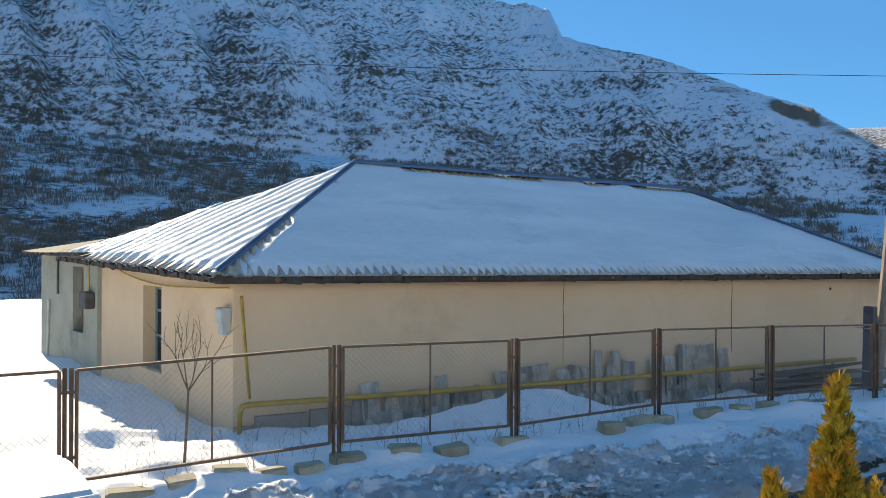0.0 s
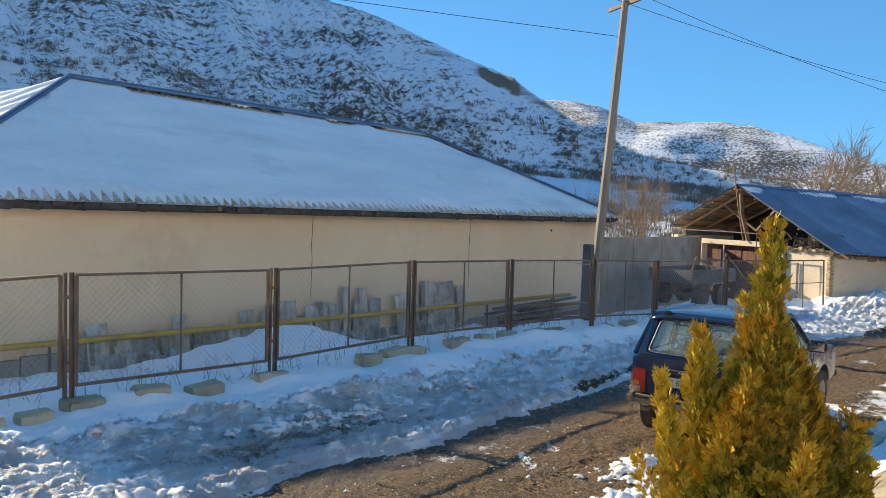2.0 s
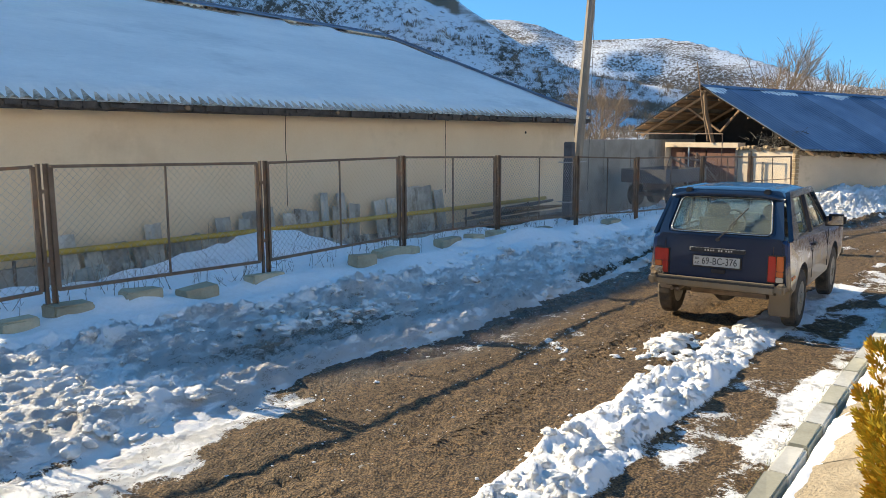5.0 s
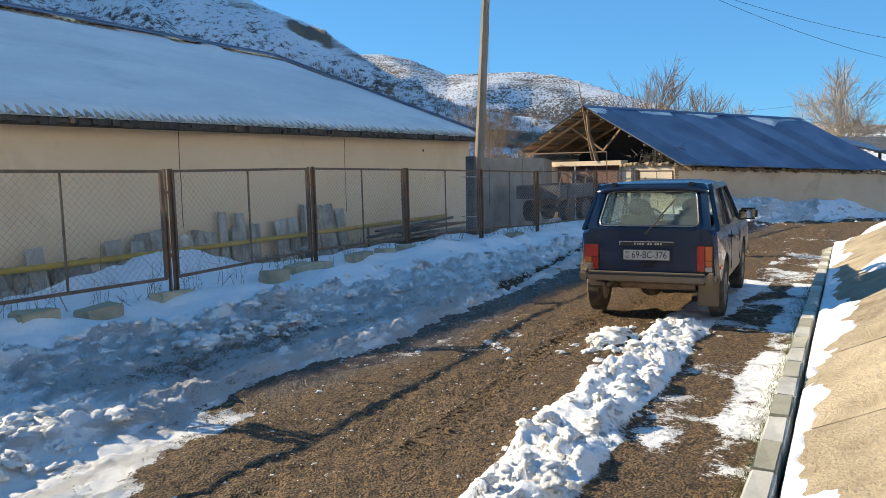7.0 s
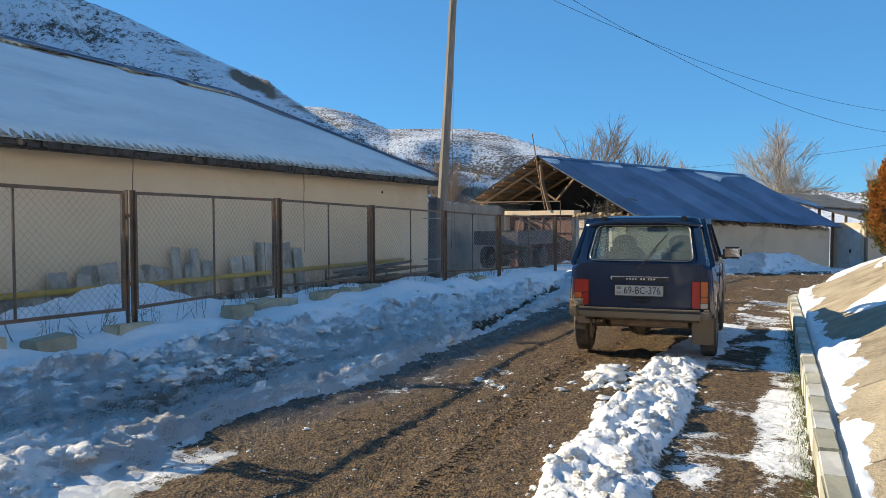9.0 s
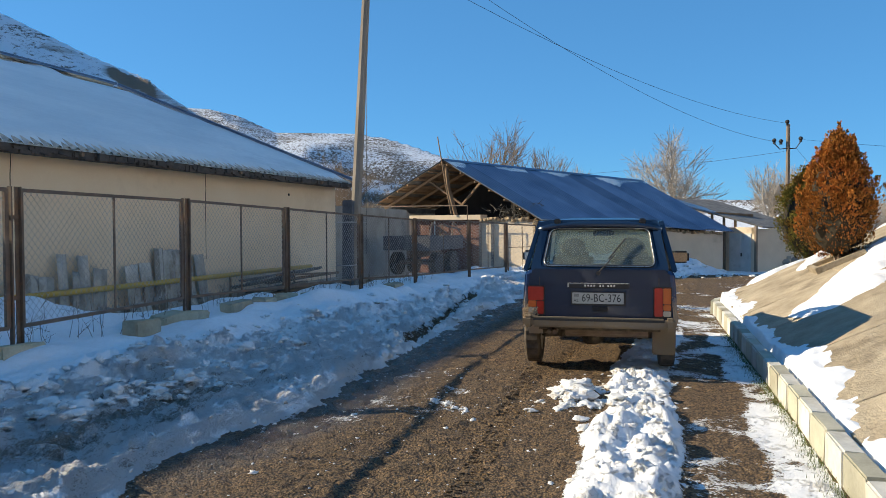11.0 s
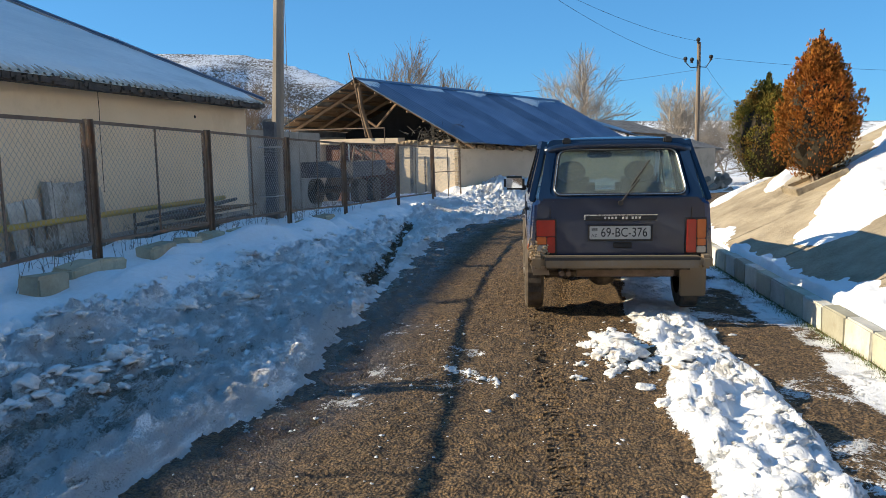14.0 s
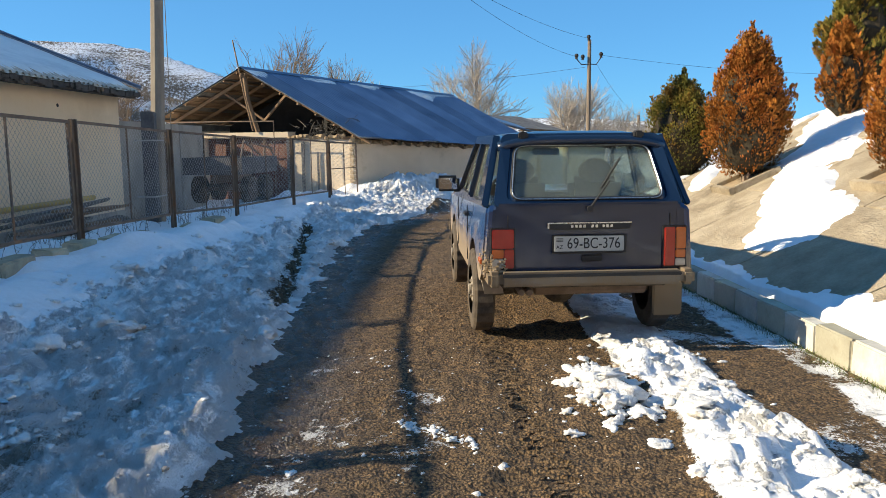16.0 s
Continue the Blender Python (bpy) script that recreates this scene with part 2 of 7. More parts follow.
M_STEELROOF = surf("zinc_roof_sheet", (0.095, 0.155, 0.25), (0.19, 0.27, 0.39), 0.8, 0.34, 45, 0.15, 0.003, 0.6, stain=(0.05, 0.09, 0.16), vary=0.7)
M_RUST = surf("rusty_steel", (0.125, 0.088, 0.062), (0.23, 0.165, 0.118), 5, 0.75, 60, 0.3, 0.003, 0.2, stain=(0.26, 0.135, 0.07))
M_WIRE = surf("galvanised_wire", (0.32, 0.30, 0.27), (0.50, 0.47, 0.43), 3, 0.5, 60, 0.1, 0.001, 0.5)
M_YELLOW = surf("yellow_gas_pipe_paint", (0.46, 0.28, 0.03), (0.58, 0.37, 0.05), 3, 0.5, 60, 0.2, 0.002, stain=(0.36, 0.24, 0.05))
M_CONC = surf("weathered_concrete", (0.25, 0.225, 0.185), (0.38, 0.345, 0.29), 1.6, 0.9, 28, 0.5, 0.008, stain=(0.19, 0.18, 0.16), vary=0.2)
M_KERB = surf("painted_kerb_stone", (0.33, 0.315, 0.235), (0.50, 0.475, 0.37), 2.2, 0.85, 36, 0.4, 0.006, stain=(0.34, 0.30, 0.20), vary=0.35)
M_KERBWHITE = surf("whitewashed_kerb_stone", (0.48, 0.455, 0.38), (0.68, 0.66, 0.59), 3.5, 0.85, 36, 0.4, 0.005, stain=(0.42, 0.39, 0.31), vary=0.2)
M_SLAB = surf("concrete_slope_slab", (0.29, 0.235, 0.158), (0.49, 0.412, 0.292), 2.2, 0.95, 26, 1.0, 0.03, stain=(0.20, 0.16, 0.105), vary=0.2)
M_BLOCK = surf("limestone_block", (0.33, 0.29, 0.20), (0.50, 0.45, 0.32), 3, 0.92, 34, 0.6, 0.01, stain=(0.24, 0.23, 0.19), vary=0.5)
M_WOOD = surf("weathered_pole_wood", (0.15, 0.115, 0.085), (0.29, 0.225, 0.165), 3, 0.85, 30, 0.5, 0.006, stretch=(6, 6, 0.6))
M_TIMBER = surf("rough_rafter_timber", (0.16, 0.10, 0.055), (0.27, 0.175, 0.10), 2.5, 0.85, 30, 0.5, 0.006, vary=0.3)
M_OLDWOOD = surf("grey_old_planks", (0.07, 0.068, 0.062), (0.18, 0.17, 0.155), 3, 0.88, 36, 0.5, 0.006, vary=0.6)
M_REDGATE = surf("red_oxide_gate", (0.105, 0.04, 0.025), (0.155, 0.062, 0.038), 2, 0.7, 40, 0.3, 0.004, stain=(0.11, 0.05, 0.04))
M_STUB = surf("tarred_stub", (0.07, 0.068, 0.07), (0.14, 0.135, 0.13), 4, 0.85, 30, 0.4, 0.006)
M_POLE = surf("concrete_utility_pole", (0.20, 0.165, 0.125), (0.33, 0.28, 0.22), 3, 0.85, 40, 0.35, 0.004, stretch=(1, 1, 0.2))
M_BLUEWIN = surf("faded_blue_window_paint", (0.15, 0.26, 0.30), (0.24, 0.37, 0.40), 5, 0.7, 50, 0.3, 0.003)
# near-black standing in for shade in the loft, panes, cracks and vent
M_DARK = surf("near_black_shade", (0.018, 0.016, 0.014), (0.035, 0.03, 0.026), 3, 0.9, 30, 0.2, 0.004)
M_STRAW = surf("mud_brick_edge", (0.30, 0.22, 0.13), (0.46, 0.35, 0.22), 6, 0.95, 40, 0.9, 0.02, stain=(0.20, 0.15, 0.10))
M_HUTDOOR = surf("pale_grey_door_paint", (0.46, 0.50, 0.49), (0.58, 0.61, 0.59), 3, 0.6, 40, 0.2, 0.003, stain=(0.38, 0.40, 0.38))
M_CABLE = plain("black_cable", (0.03, 0.03, 0.032), 0.6)
M_BARK = surf("pale_bare_bark", (0.30, 0.26, 0.22), (0.46, 0.41, 0.35), 5, 0.9, 40, 0.4, 0.004)
M_TWIG = surf("brown_twigs", (0.13, 0.095, 0.065), (0.23, 0.17, 0.115), 0.3, 0.9, 40, 0.2, 0.004)
M_SCRUB = surf("scrub_twigs", (0.15, 0.12, 0.09), (0.29, 0.23, 0.165), 0.05, 0.95, 3, 0.1, 0.01)
M_CARPAINT = make_paint("dark_blue_car_paint", (0.006, 0.021, 0.056), level=0.12, rough=0.24)
# same blue paint, brightened in colour for the sunlit flank, under real mud
M_CARSIDE_LIT = make_paint("muddy_lit_blue_car_side", (0.010, 0.040, 0.125), (0.38, 0.29, 0.19), level=0.86, spread=0.34, rough=0.2)
M_WHITEPAINT = make_paint("white_car_paint", (0.72, 0.74, 0.74), level=0.2)
M_BUMPER = make_paint("muddy_aluminium_bumper", (0.20, 0.17, 0.13), (0.23, 0.165, 0.095), level=0.9, spread=0.6, rough=0.5)
M_MUDDY = surf("muddy_underbody", (0.045, 0.035, 0.026), (0.16, 0.12, 0.08), 8, 0.9, 40, 0.6, 0.01, obj=True)
M_TYRE = surf("muddy_tyre_rubber", (0.035, 0.03, 0.025), (0.13, 0.10, 0.07), 7, 0.9, 60, 0.4, 0.006, obj=True)
M_RIM = surf("muddy_rim", (0.26, 0.22, 0.17), (0.42, 0.37, 0.29), 7, 0.7, 40, 0.3, 0.004, obj=True)
M_BLACK = plain("black_plastic", (0.022, 0.022, 0.023), 0.55)
M_CHROME = plain("dull_chrome", (0.62, 0.62, 0.60), 0.28, 0.9)
M_SEAT = plain("grey_seat_cloth", (0.10, 0.098, 0.094), 0.9)
M_PLATE = plain("white_number_plate", (0.46, 0.46, 0.43), 0.5, amount=0.06)
M_INK = plain("black_ink", (0.015, 0.015, 0.016), 0.6)
M_LAMPRED = plain("red_lamp_lens", (0.38, 0.03, 0.018), 0.2, amount=0.15)
M_LAMPORANGE = plain("orange_lamp_lens", (0.52, 0.13, 0.03), 0.2, amount=0.15)
M_LAMPWHITE = plain("clear_lamp_lens", (0.48, 0.42, 0.34), 0.2, amount=0.15)
M_GLASS = make_glass("car_glass")
M_MIRROR, _nt, _b = blank("mirror_glass", 0.03, 1.0)
_b.inputs["Base Color"].default_value = (0.62, 0.64, 0.66, 1)
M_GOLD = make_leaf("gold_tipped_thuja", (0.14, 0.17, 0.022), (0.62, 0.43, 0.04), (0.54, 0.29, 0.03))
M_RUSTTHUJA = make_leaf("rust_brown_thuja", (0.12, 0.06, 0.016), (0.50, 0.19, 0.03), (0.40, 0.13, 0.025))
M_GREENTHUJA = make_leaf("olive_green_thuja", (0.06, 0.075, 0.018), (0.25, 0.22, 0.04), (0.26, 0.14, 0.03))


# ---- building helpers ----
def to_object(name, bm, material, parent=None, label="", smooth=False):
    me = bpy.data.meshes.new(name)
    bmesh.ops.recalc_face_normals(bm, faces=bm.faces)
    if smooth:
        for f in bm.faces:
            f.smooth = True
    bm.to_mesh(me)
    bm.free()
    for m in material if isinstance(material, (list, tuple)) else [material]:
        me.materials.append(m)
    ob = new(name, me)
    if parent:
        ob.parent = parent
    if label:
        ob["label"] = label
    return ob


def part(name, bm, material, parent, label="", smooth=False):
    return to_object(name, bm, material, parent, label, smooth)


def thing(name, m, label, category, group="", kind=""):
    e = new(name)
    e.empty_display_size = 0.1
    e.matrix_world = m
    return tagged(e, label, category, group, kind)


def box(bm, x0, x1, y0, y1, z0, z1, bevel=0.0, m=None):
    mat = Matrix.Translation(((x0 + x1) / 2, (y0 + y1) / 2, (z0 + z1) / 2)) @ Matrix.Diagonal((x1 - x0, y1 - y0, z1 - z0, 1))
    g = bmesh.ops.create_cube(bm, size=1, matrix=(m @ mat) if m else mat)
    if bevel:
        es = list({e for v in g["verts"] for e in v.link_edges})
        bmesh.ops.bevel(bm, geom=es, offset=bevel, segments=2, affect="EDGES", clamp_overlap=True)


def beam(bm, a, b, w, h=None, bevel=0.0):
    """A squared bar from a to b."""
    a, b = Vector(a), Vector(b)
    d = b - a
    m = Matrix.Translation((a + b) / 2) @ d.to_track_quat("Z", "Y").to_matrix().to_4x4()
    box(bm, -w / 2, w / 2, -(h or w) / 2, (h or w) / 2, -d.length / 2, d.length / 2, bevel, m)


def tube(bm, pts, r, sides=8, r2=None, cap=True):
    """A round bar along points; r tapers to r2."""
    pts = [Vector(p) for p in pts]
    rings = []
    for i, p in enumerate(pts):
        d = (pts[min(i + 1, len(pts) - 1)] - pts[max(i - 1, 0)]).normalized()
        q = d.to_track_quat("Z", "Y")
        rr = r + ((r2 if r2 is not None else r) - r) * i / max(1, len(pts) - 1)
        rings.append([bm.verts.new(p + q @ Vector((rr * math.cos(2 * math.pi * k / sides), rr * math.sin(2 * math.pi * k / sides), 0))) for k in range(sides)])
    for a, b in zip(rings, rings[1:]):
        for k in range(sides):
            bm.faces.new((a[k], a[(k + 1) % sides], b[(k + 1) % sides], b[k]))
    if cap:
        bm.faces.new(rings[0][::-1]), bm.faces.new(rings[-1])


def prism(bm, outline, a, b, m=None):
    """An outline of (u, v) points extruded along y from a to b: x = u, z = v."""
    m = m or Matrix()
    f = [bm.verts.new(m @ Vector((u, a, v))) for u, v in outline]
    g = [bm.verts.new(m @ Vector((u, b, v))) for u, v in outline]
    n = len(outline)
    bm.faces.new(f), bm.faces.new(g[::-1])
    for i in range(n):
        bm.faces.new((f[i], g[i], g[(i + 1) % n], f[(i + 1) % n]))


def quad_slab(bm, p, thick):
    """A flat slab on four corner points, thickened along its normal by thick."""
    p = [Vector(q) for q in p]
    n = (p[1] - p[0]).cross(p[-1] - p[0]).normalized() * thick
    lo = [bm.verts.new(q) for q in p]
    hi = [bm.verts.new(q + n) for q in p]
    bm.faces.new(lo[::-1]), bm.faces.new(hi)
    for i in range(len(p)):
        j = (i + 1) % len(p)
        bm.faces.new((lo[i], lo[j], hi[j], hi[i]))


def from_arrays(name, verts, faces, material, attrs=(), smooth=True):
    """A mesh from numpy vertices and equal-sided faces, with float attributes per vertex."""
    me = bpy.data.meshes.new(name)
    nv, (nf, k) = len(verts), faces.shape
    me.vertices.add(nv), me.loops.add(nf * k), me.polygons.add(nf)
    me.vertices.foreach_set("co", np.ascontiguousarray(verts, np.float32).ravel())
    me.loops.foreach_set("vertex_index", np.ascontiguousarray(faces, np.int32).ravel())
    me.polygons.foreach_set("loop_start", np.arange(0, nf * k, k, dtype=np.int32))
    me.polygons.foreach_set("use_smooth", np.full(nf, smooth))
    me.update(calc_edges=True)
    for n, vals in attrs:
        me.attributes.new(n, "FLOAT", "POINT").data.foreach_set("value", np.ascontiguousarray(vals, np.float32))
    me.materials.append(material)
    return me


def grid_faces(nx, ny):
    i = np.arange(nx * ny).reshape(ny, nx)
    return np.stack([i[:-1, :-1], i[:-1, 1:], i[1:, 1:], i[1:, :-1]], -1).reshape(-1, 4)


def vnoise(x, y, seed=0):
    xi, yi = np.floor(x), np.floor(y)
    u, v = x - xi, y - yi
    u, v = u * u * (3 - 2 * u), v * v * (3 - 2 * v)

    def h(a, b):
        s = np.sin(a * 127.1 + b * 311.7 + seed * 74.7) * 43758.5453
        return s - np.floor(s)

    return (h(xi, yi) * (1 - u) + h(xi + 1, yi) * u) * (1 - v) + (h(xi, yi + 1) * (1 - u) + h(xi + 1, yi + 1) * u) * v


def fbm(x, y, octaves=4, seed=0):
    t, a, s = 0.0, 0.5, 0.0
    for o in range(octaves):
        t, s = t + a * vnoise(x * 2**o + o * 17.3, y * 2**o - o * 9.1, seed + o), s + a
        a *= 0.5
    return t / s


def step(e0, e1, x):
    t = np.clip((x - e0) / (e1 - e0), 0, 1)
    return t * t * (3 - 2 * t)


# ---- ground: one sheet from the road to the horizon ----
def kerb_y(x):
    return 4.0 + 0.078 * (np.minimum(x, 17.0) - 5) - 0.28 * np.maximum(0, x - 16.5) ** 1.35


def fall(x):
    return -0.017 * np.clip(x - 8, 0, 40)


def shed_front(x, y):
    return -0.643 * (x - 28.06) - 0.765 * (y - 10.89)


def bank_edge(x):
    return 8.12 + 0.12 * np.clip(x - 7.5, 0, 7.5) + 0.3 * (fbm(x * 0.7, 0 * x, 3, 5) - 0.5) + 0.38 * (fbm(x * 3.1, 0 * x, 4, 6) - 0.5) - 1.1 * step(18, 25, x)


def drift_edge(x):
    """Where the trodden ice gives way to the drift under the fence."""
    return 9.95 + 0.5 * (fbm(x * 0.45, 0 * x, 3, 15) - 0.5) + 0.035 * np.clip(x - 4, 0, 12) + 0.35 * (fbm(x * 1.9, 0 * x, 3, 16) - 0.5)


def second_rut(x):
    return 8.68 + 0.19 * (x - 10.6)


def berm_mid(x):
    return 5.13 + 0.075 * (np.clip(x, 2, 10) - 4.1) + 0.10 * (fbm(x * 1.3, 0 * x, 3, 18) - 0.5)


def embankment(x, y):
    k = kerb_y(x) - 0.17
    z = 0.17 + 0.485 * (k - y)
    z = np.minimum(z, 3.0)
    return np.where(y < k, np.minimum(z, 0.17 + 0.62 * np.maximum(0, 21.2 - x)), 0)


def height(x, y):
    z = fall(x)
    e = bank_edge(x)
    near = (np.abs(x) < 60) & (np.abs(y) < 60)
    lump = fbm(x * 2.6, y * 2.6, 4, 11) - 0.5
    fine = fbm(x * 9, y * 9, 3, 23) - 0.5
    u = drift_edge(x)
    left = step(0, 0.16, y - e) * 0.075 + step(0.2, 2.4, y - e) * 0.14 + step(-0.35, 0.75, y - u) * 0.19
    chip = step(0.50, 0.60, fbm(x * 3.0, y * 4.6, 4, 91))
    ice = step(-0.05, 0.25, y - e) * (1 - step(-0.1, 0.5, y - u))
    left = left + ice * (0.06 * lump + 0.03 * chip + 0.032 * step(0.5, 0.57, fbm(x * 7, y * 10, 3, 93)) + 0.03 * step(0.5, 0.56, fbm(x * 15, y * 19, 2, 98)) + 0.05 * fine)
    ridge = np.exp(-(((y - u + 0.05) / 0.28) ** 2)) * step(0.40, 0.62, fbm(x * 0.9, y * 0.4, 3, 92))
    left = left + ridge * (0.10 * step(0.42, 0.58, fbm(x * 4.2, y * 4.2, 4, 94)) + 0.10 * np.maximum(lump, 0) + 0.06 * fine)
    soft = step(0.0, 0.7, y - u)
    left = left + soft * (0.34 * (fbm(x * 0.85 + 0.5 * y, y * 1.5 - 0.3 * x, 2, 3) - 0.5) + 0.12 * (fbm(x * 2.3 + y, y * 3.0, 2, 4) - 0.5))
    yard = step(11.7, 14.2, y) * np.where(x > 2.2, 0.39, 0.27)
    z = z + np.where(y > e - 0.1, left, 0) - yard
    # second wheel rut through the bank
    rut = np.exp(-(((y - second_rut(x)) / 0.16) ** 2)) * step(9.8, 11, x) * (1 - step(18, 20, x))
    z = z - rut * 0.12
    # road: shallow ruts, tyre marks
    road = step(5.3, 5.7, y) * (1 - step(-0.15, 0.05, y - e))
    z = z + road * (0.03 * lump + 0.034 * fine + 0.036 * (fbm(x * 15, y * 15, 3, 37) - 0.5) - 0.03 * np.exp(-(((y - 7.75) / 0.3) ** 2)) - 0.018 * np.exp(-(((y - 6.45) / 0.16) ** 2)))
    z = z + road * np.exp(-(((y - 6.45) / 0.12) ** 2)) * 0.013 * np.sin(x * 2 * math.pi / 0.13 + 14 * np.abs(y - 6.45))
    # ploughed snow beside the kerb
    ky = kerb_y(x)
    bd = np.abs(y - berm_mid(x)) * (0.62 + 0.9 * fbm(x * 1.6, y * 1.6, 3, 20))
    berm = (1 - step(0.16, 0.40, bd)) * (1 - 0.8 * step(12, 14, x)) * (1 - 0.7 * step(8.6, 9.3, x) * (1 - step(13, 13.5, x)))
    z = z + berm * (0.035 + 0.15 * np.maximum(lump, -0.15) + 0.06 * step(0.45, 0.56, fbm(x * 4, y * 4, 4, 95)) + 0.045 * step(0.46, 0.55, fbm(x * 10, y * 10, 3, 97)) + 0.07 * fine)
    verge = step(ky, ky + 0.1, y) * (1 - step(4.9, 5.3, y))
    z = z + verge * (0.05 * np.maximum(lump + 0.1, 0) + 0.02 * fine)
    heap = np.exp(-(((x - 7.9) / 0.42) ** 2) - ((y - 5.95) / 0.15) ** 2)
    z = z + heap * (0.055 + 0.12 * lump + 0.12 * fine)
    # snow pushed against the shed
    d = shed_front(x, y)
    al = 0.765 * (x - 28.06) - 0.643 * (y - 10.89)
    z = z + np.exp(-(((d - 0.8) / 0.95) ** 2)) * step(-1.0, 1.5, al) * (1 - step(6.5, 8.6, al)) * (0.66 + 0.25 * lump)
    # heap in the yard
    z = z + 0.55 * np.exp(-(((x - 7.7) / 1.25) ** 2) - ((y - 13.1) / 0.8) ** 2) * (1 + 0.3 * lump)
    # embankment, cut back under the steps
    emb = embankment(x, y)
    inside = (x > -0.62) & (x < 1.4) & (y < 3.95)
    z = np.where(y < ky - 0.17, np.where(inside, np.minimum(emb - 0.32, 2.6), emb - 0.045), z)
    far = np.hypot(x - 10, y - 8)
    z = np.where(near, z, z - 0)
    z = z - 3.0 * step(45, 90, far) - 25 * step(90, 900, far)
    return z


def zones(x, y):
    e, ky, d = bank_edge(x), kerb_y(x), shed_front(x, y)
    lump = fbm(x * 1.7, y * 1.7, 3, 31)
    snow = np.where(y > e, 1.0, 0.0) + np.where(y <= e, 0.30 - 0.9 * np.minimum(0.4, e - y), 0)
    fleck = 0.36 * step(0.46, 0.60, fbm(x * 0.8, y * 2.2, 3, 33)) * step(6.3, 7.2, y) * step(10.5, 7.5, x)
    snow = np.where(y <= e, np.maximum(snow, fleck) + 0.36 * step(5.6, 3.2, x) * step(6.5, 7.7, y), snow)
    snow = snow - 0.66 * np.exp(-(((y - second_rut(x)) / 0.17) ** 2)) * step(9.8, 11, x) * (1 - step(18, 20, x))
    bd = np.abs(y - berm_mid(x)) * (0.62 + 0.9 * fbm(x * 1.6, y * 1.6, 3, 20))
    side = 0.30 + 0.55 * (lump - 0.5)
    side = np.maximum(side, 0.66 - 0.7 * step(0.22, 0.52, y - ky) + 1.0 * (lump - 0.5)) + 0.12 * step(8.2, 9.0, x)
    side = np.maximum(side, 1.0 - 1.0 * step(0.24, 0.44, bd))
    side = np.where(y > berm_mid(x) + 0.3, side - 0.25, side)
    snow = np.where((y < 5.9) & (y > ky) & (x <= 13.2), side, snow)
    snow = np.where((y < 5.75) & (y > ky) & (x > 13.2), 0.45 + 0.5 * (lump - 0.5), snow)
    snow = np.where((x > 18) & (d < 2.3), 1.0, snow)
    snow = np.where((x > 18) & (y < 8.2) & (d > 2.3), 0.2 + 0.6 * (lump - 0.45), snow)
    # snow on the unseen embankment top is added to bounce light into the shade
    snow = np.where(y < ky - 0.1, np.where(embankment(x, y) > 2.9, 1.0, 0.1), snow)
    snow = np.maximum(snow, 1.15 * np.exp(-(((x - 7.9) / 0.42) ** 2) - ((y - 5.95) / 0.15) ** 2))
    slush = np.where((y > e - 1.2) & (y < 12), 1.0 - step(-0.35, 0.30, y - drift_edge(x)), 0.0)
    slush = np.where((y < 5.9) & (y > ky), 0.36, slush)
    crust = np.where(y > 7, 0.33 + 0.2 * step(4.6, 3.2, x) - 0.5 * np.exp(-(((y - 8.95) / 0.42) ** 2)) * step(3.4, 4.2, x) * step(8.0, 6, x) + 0.5 * step(0.3, 0.0, drift_edge(x) - y), 0.0)
    crust = crust + np.where(x > 9, 0.15, 0) + np.where(y < 5.9, 0.5, 0)
    wet = np.exp(-(((y - e + 0.25) / 0.32) ** 2)) * step(4, 6, x)
    grass = np.where((y < 5.0) & (y > ky), 0.5 * np.exp(-(((y - ky - 0.08) / 0.14) ** 2)), 0)
    return snow, slush, wet, grass, crust


def axis(fine0, fine1, d, lo, hi):
    out, s, v = [], d, fine0
    left, right = [], []
    while v > lo:
        s *= 1.35
        v -= s
        left.append(v)
    s, v = d, fine1
    while v < hi:
        s *= 1.35
        v += s
        right.append(v)
    return np.array(left[::-1] + list(np.arange(fine0, fine1 + d / 2, d)) + right)


gx, gy = axis(-1.0, 22.0, 0.036, -2600, 2600), axis(3.6, 11.4, 0.03, -2600, 2600)
gx, gy = np.unique(np.concatenate([gx, np.arange(22.3, 37, 0.1)])), np.unique(np.concatenate([gy, np.arange(11.5, 15, 0.1)]))
GX, GY = np.meshgrid(gx, gy)
GZ = height(GX, GY)
snow_a, slush_a, wet_a, grass_a, crust_a = zones(GX, GY)
ground = new("ground", from_arrays("ground", np.stack([GX, GY, GZ], -1).reshape(-1, 3), grid_faces(len(gx), len(gy)), M_GROUND,
             [("snow", snow_a.ravel()), ("slush", slush_a.ravel()), ("wet", wet_a.ravel()), ("grass", grass_a.ravel()), ("crust", crust_a.ravel())]))
tagged(ground, "muddy village road with rutted snow and slush banks", "ground", kind="structure")


def ground_z(x, y):
    return float(height(np.array([x], float), np.array([y], float))[0])


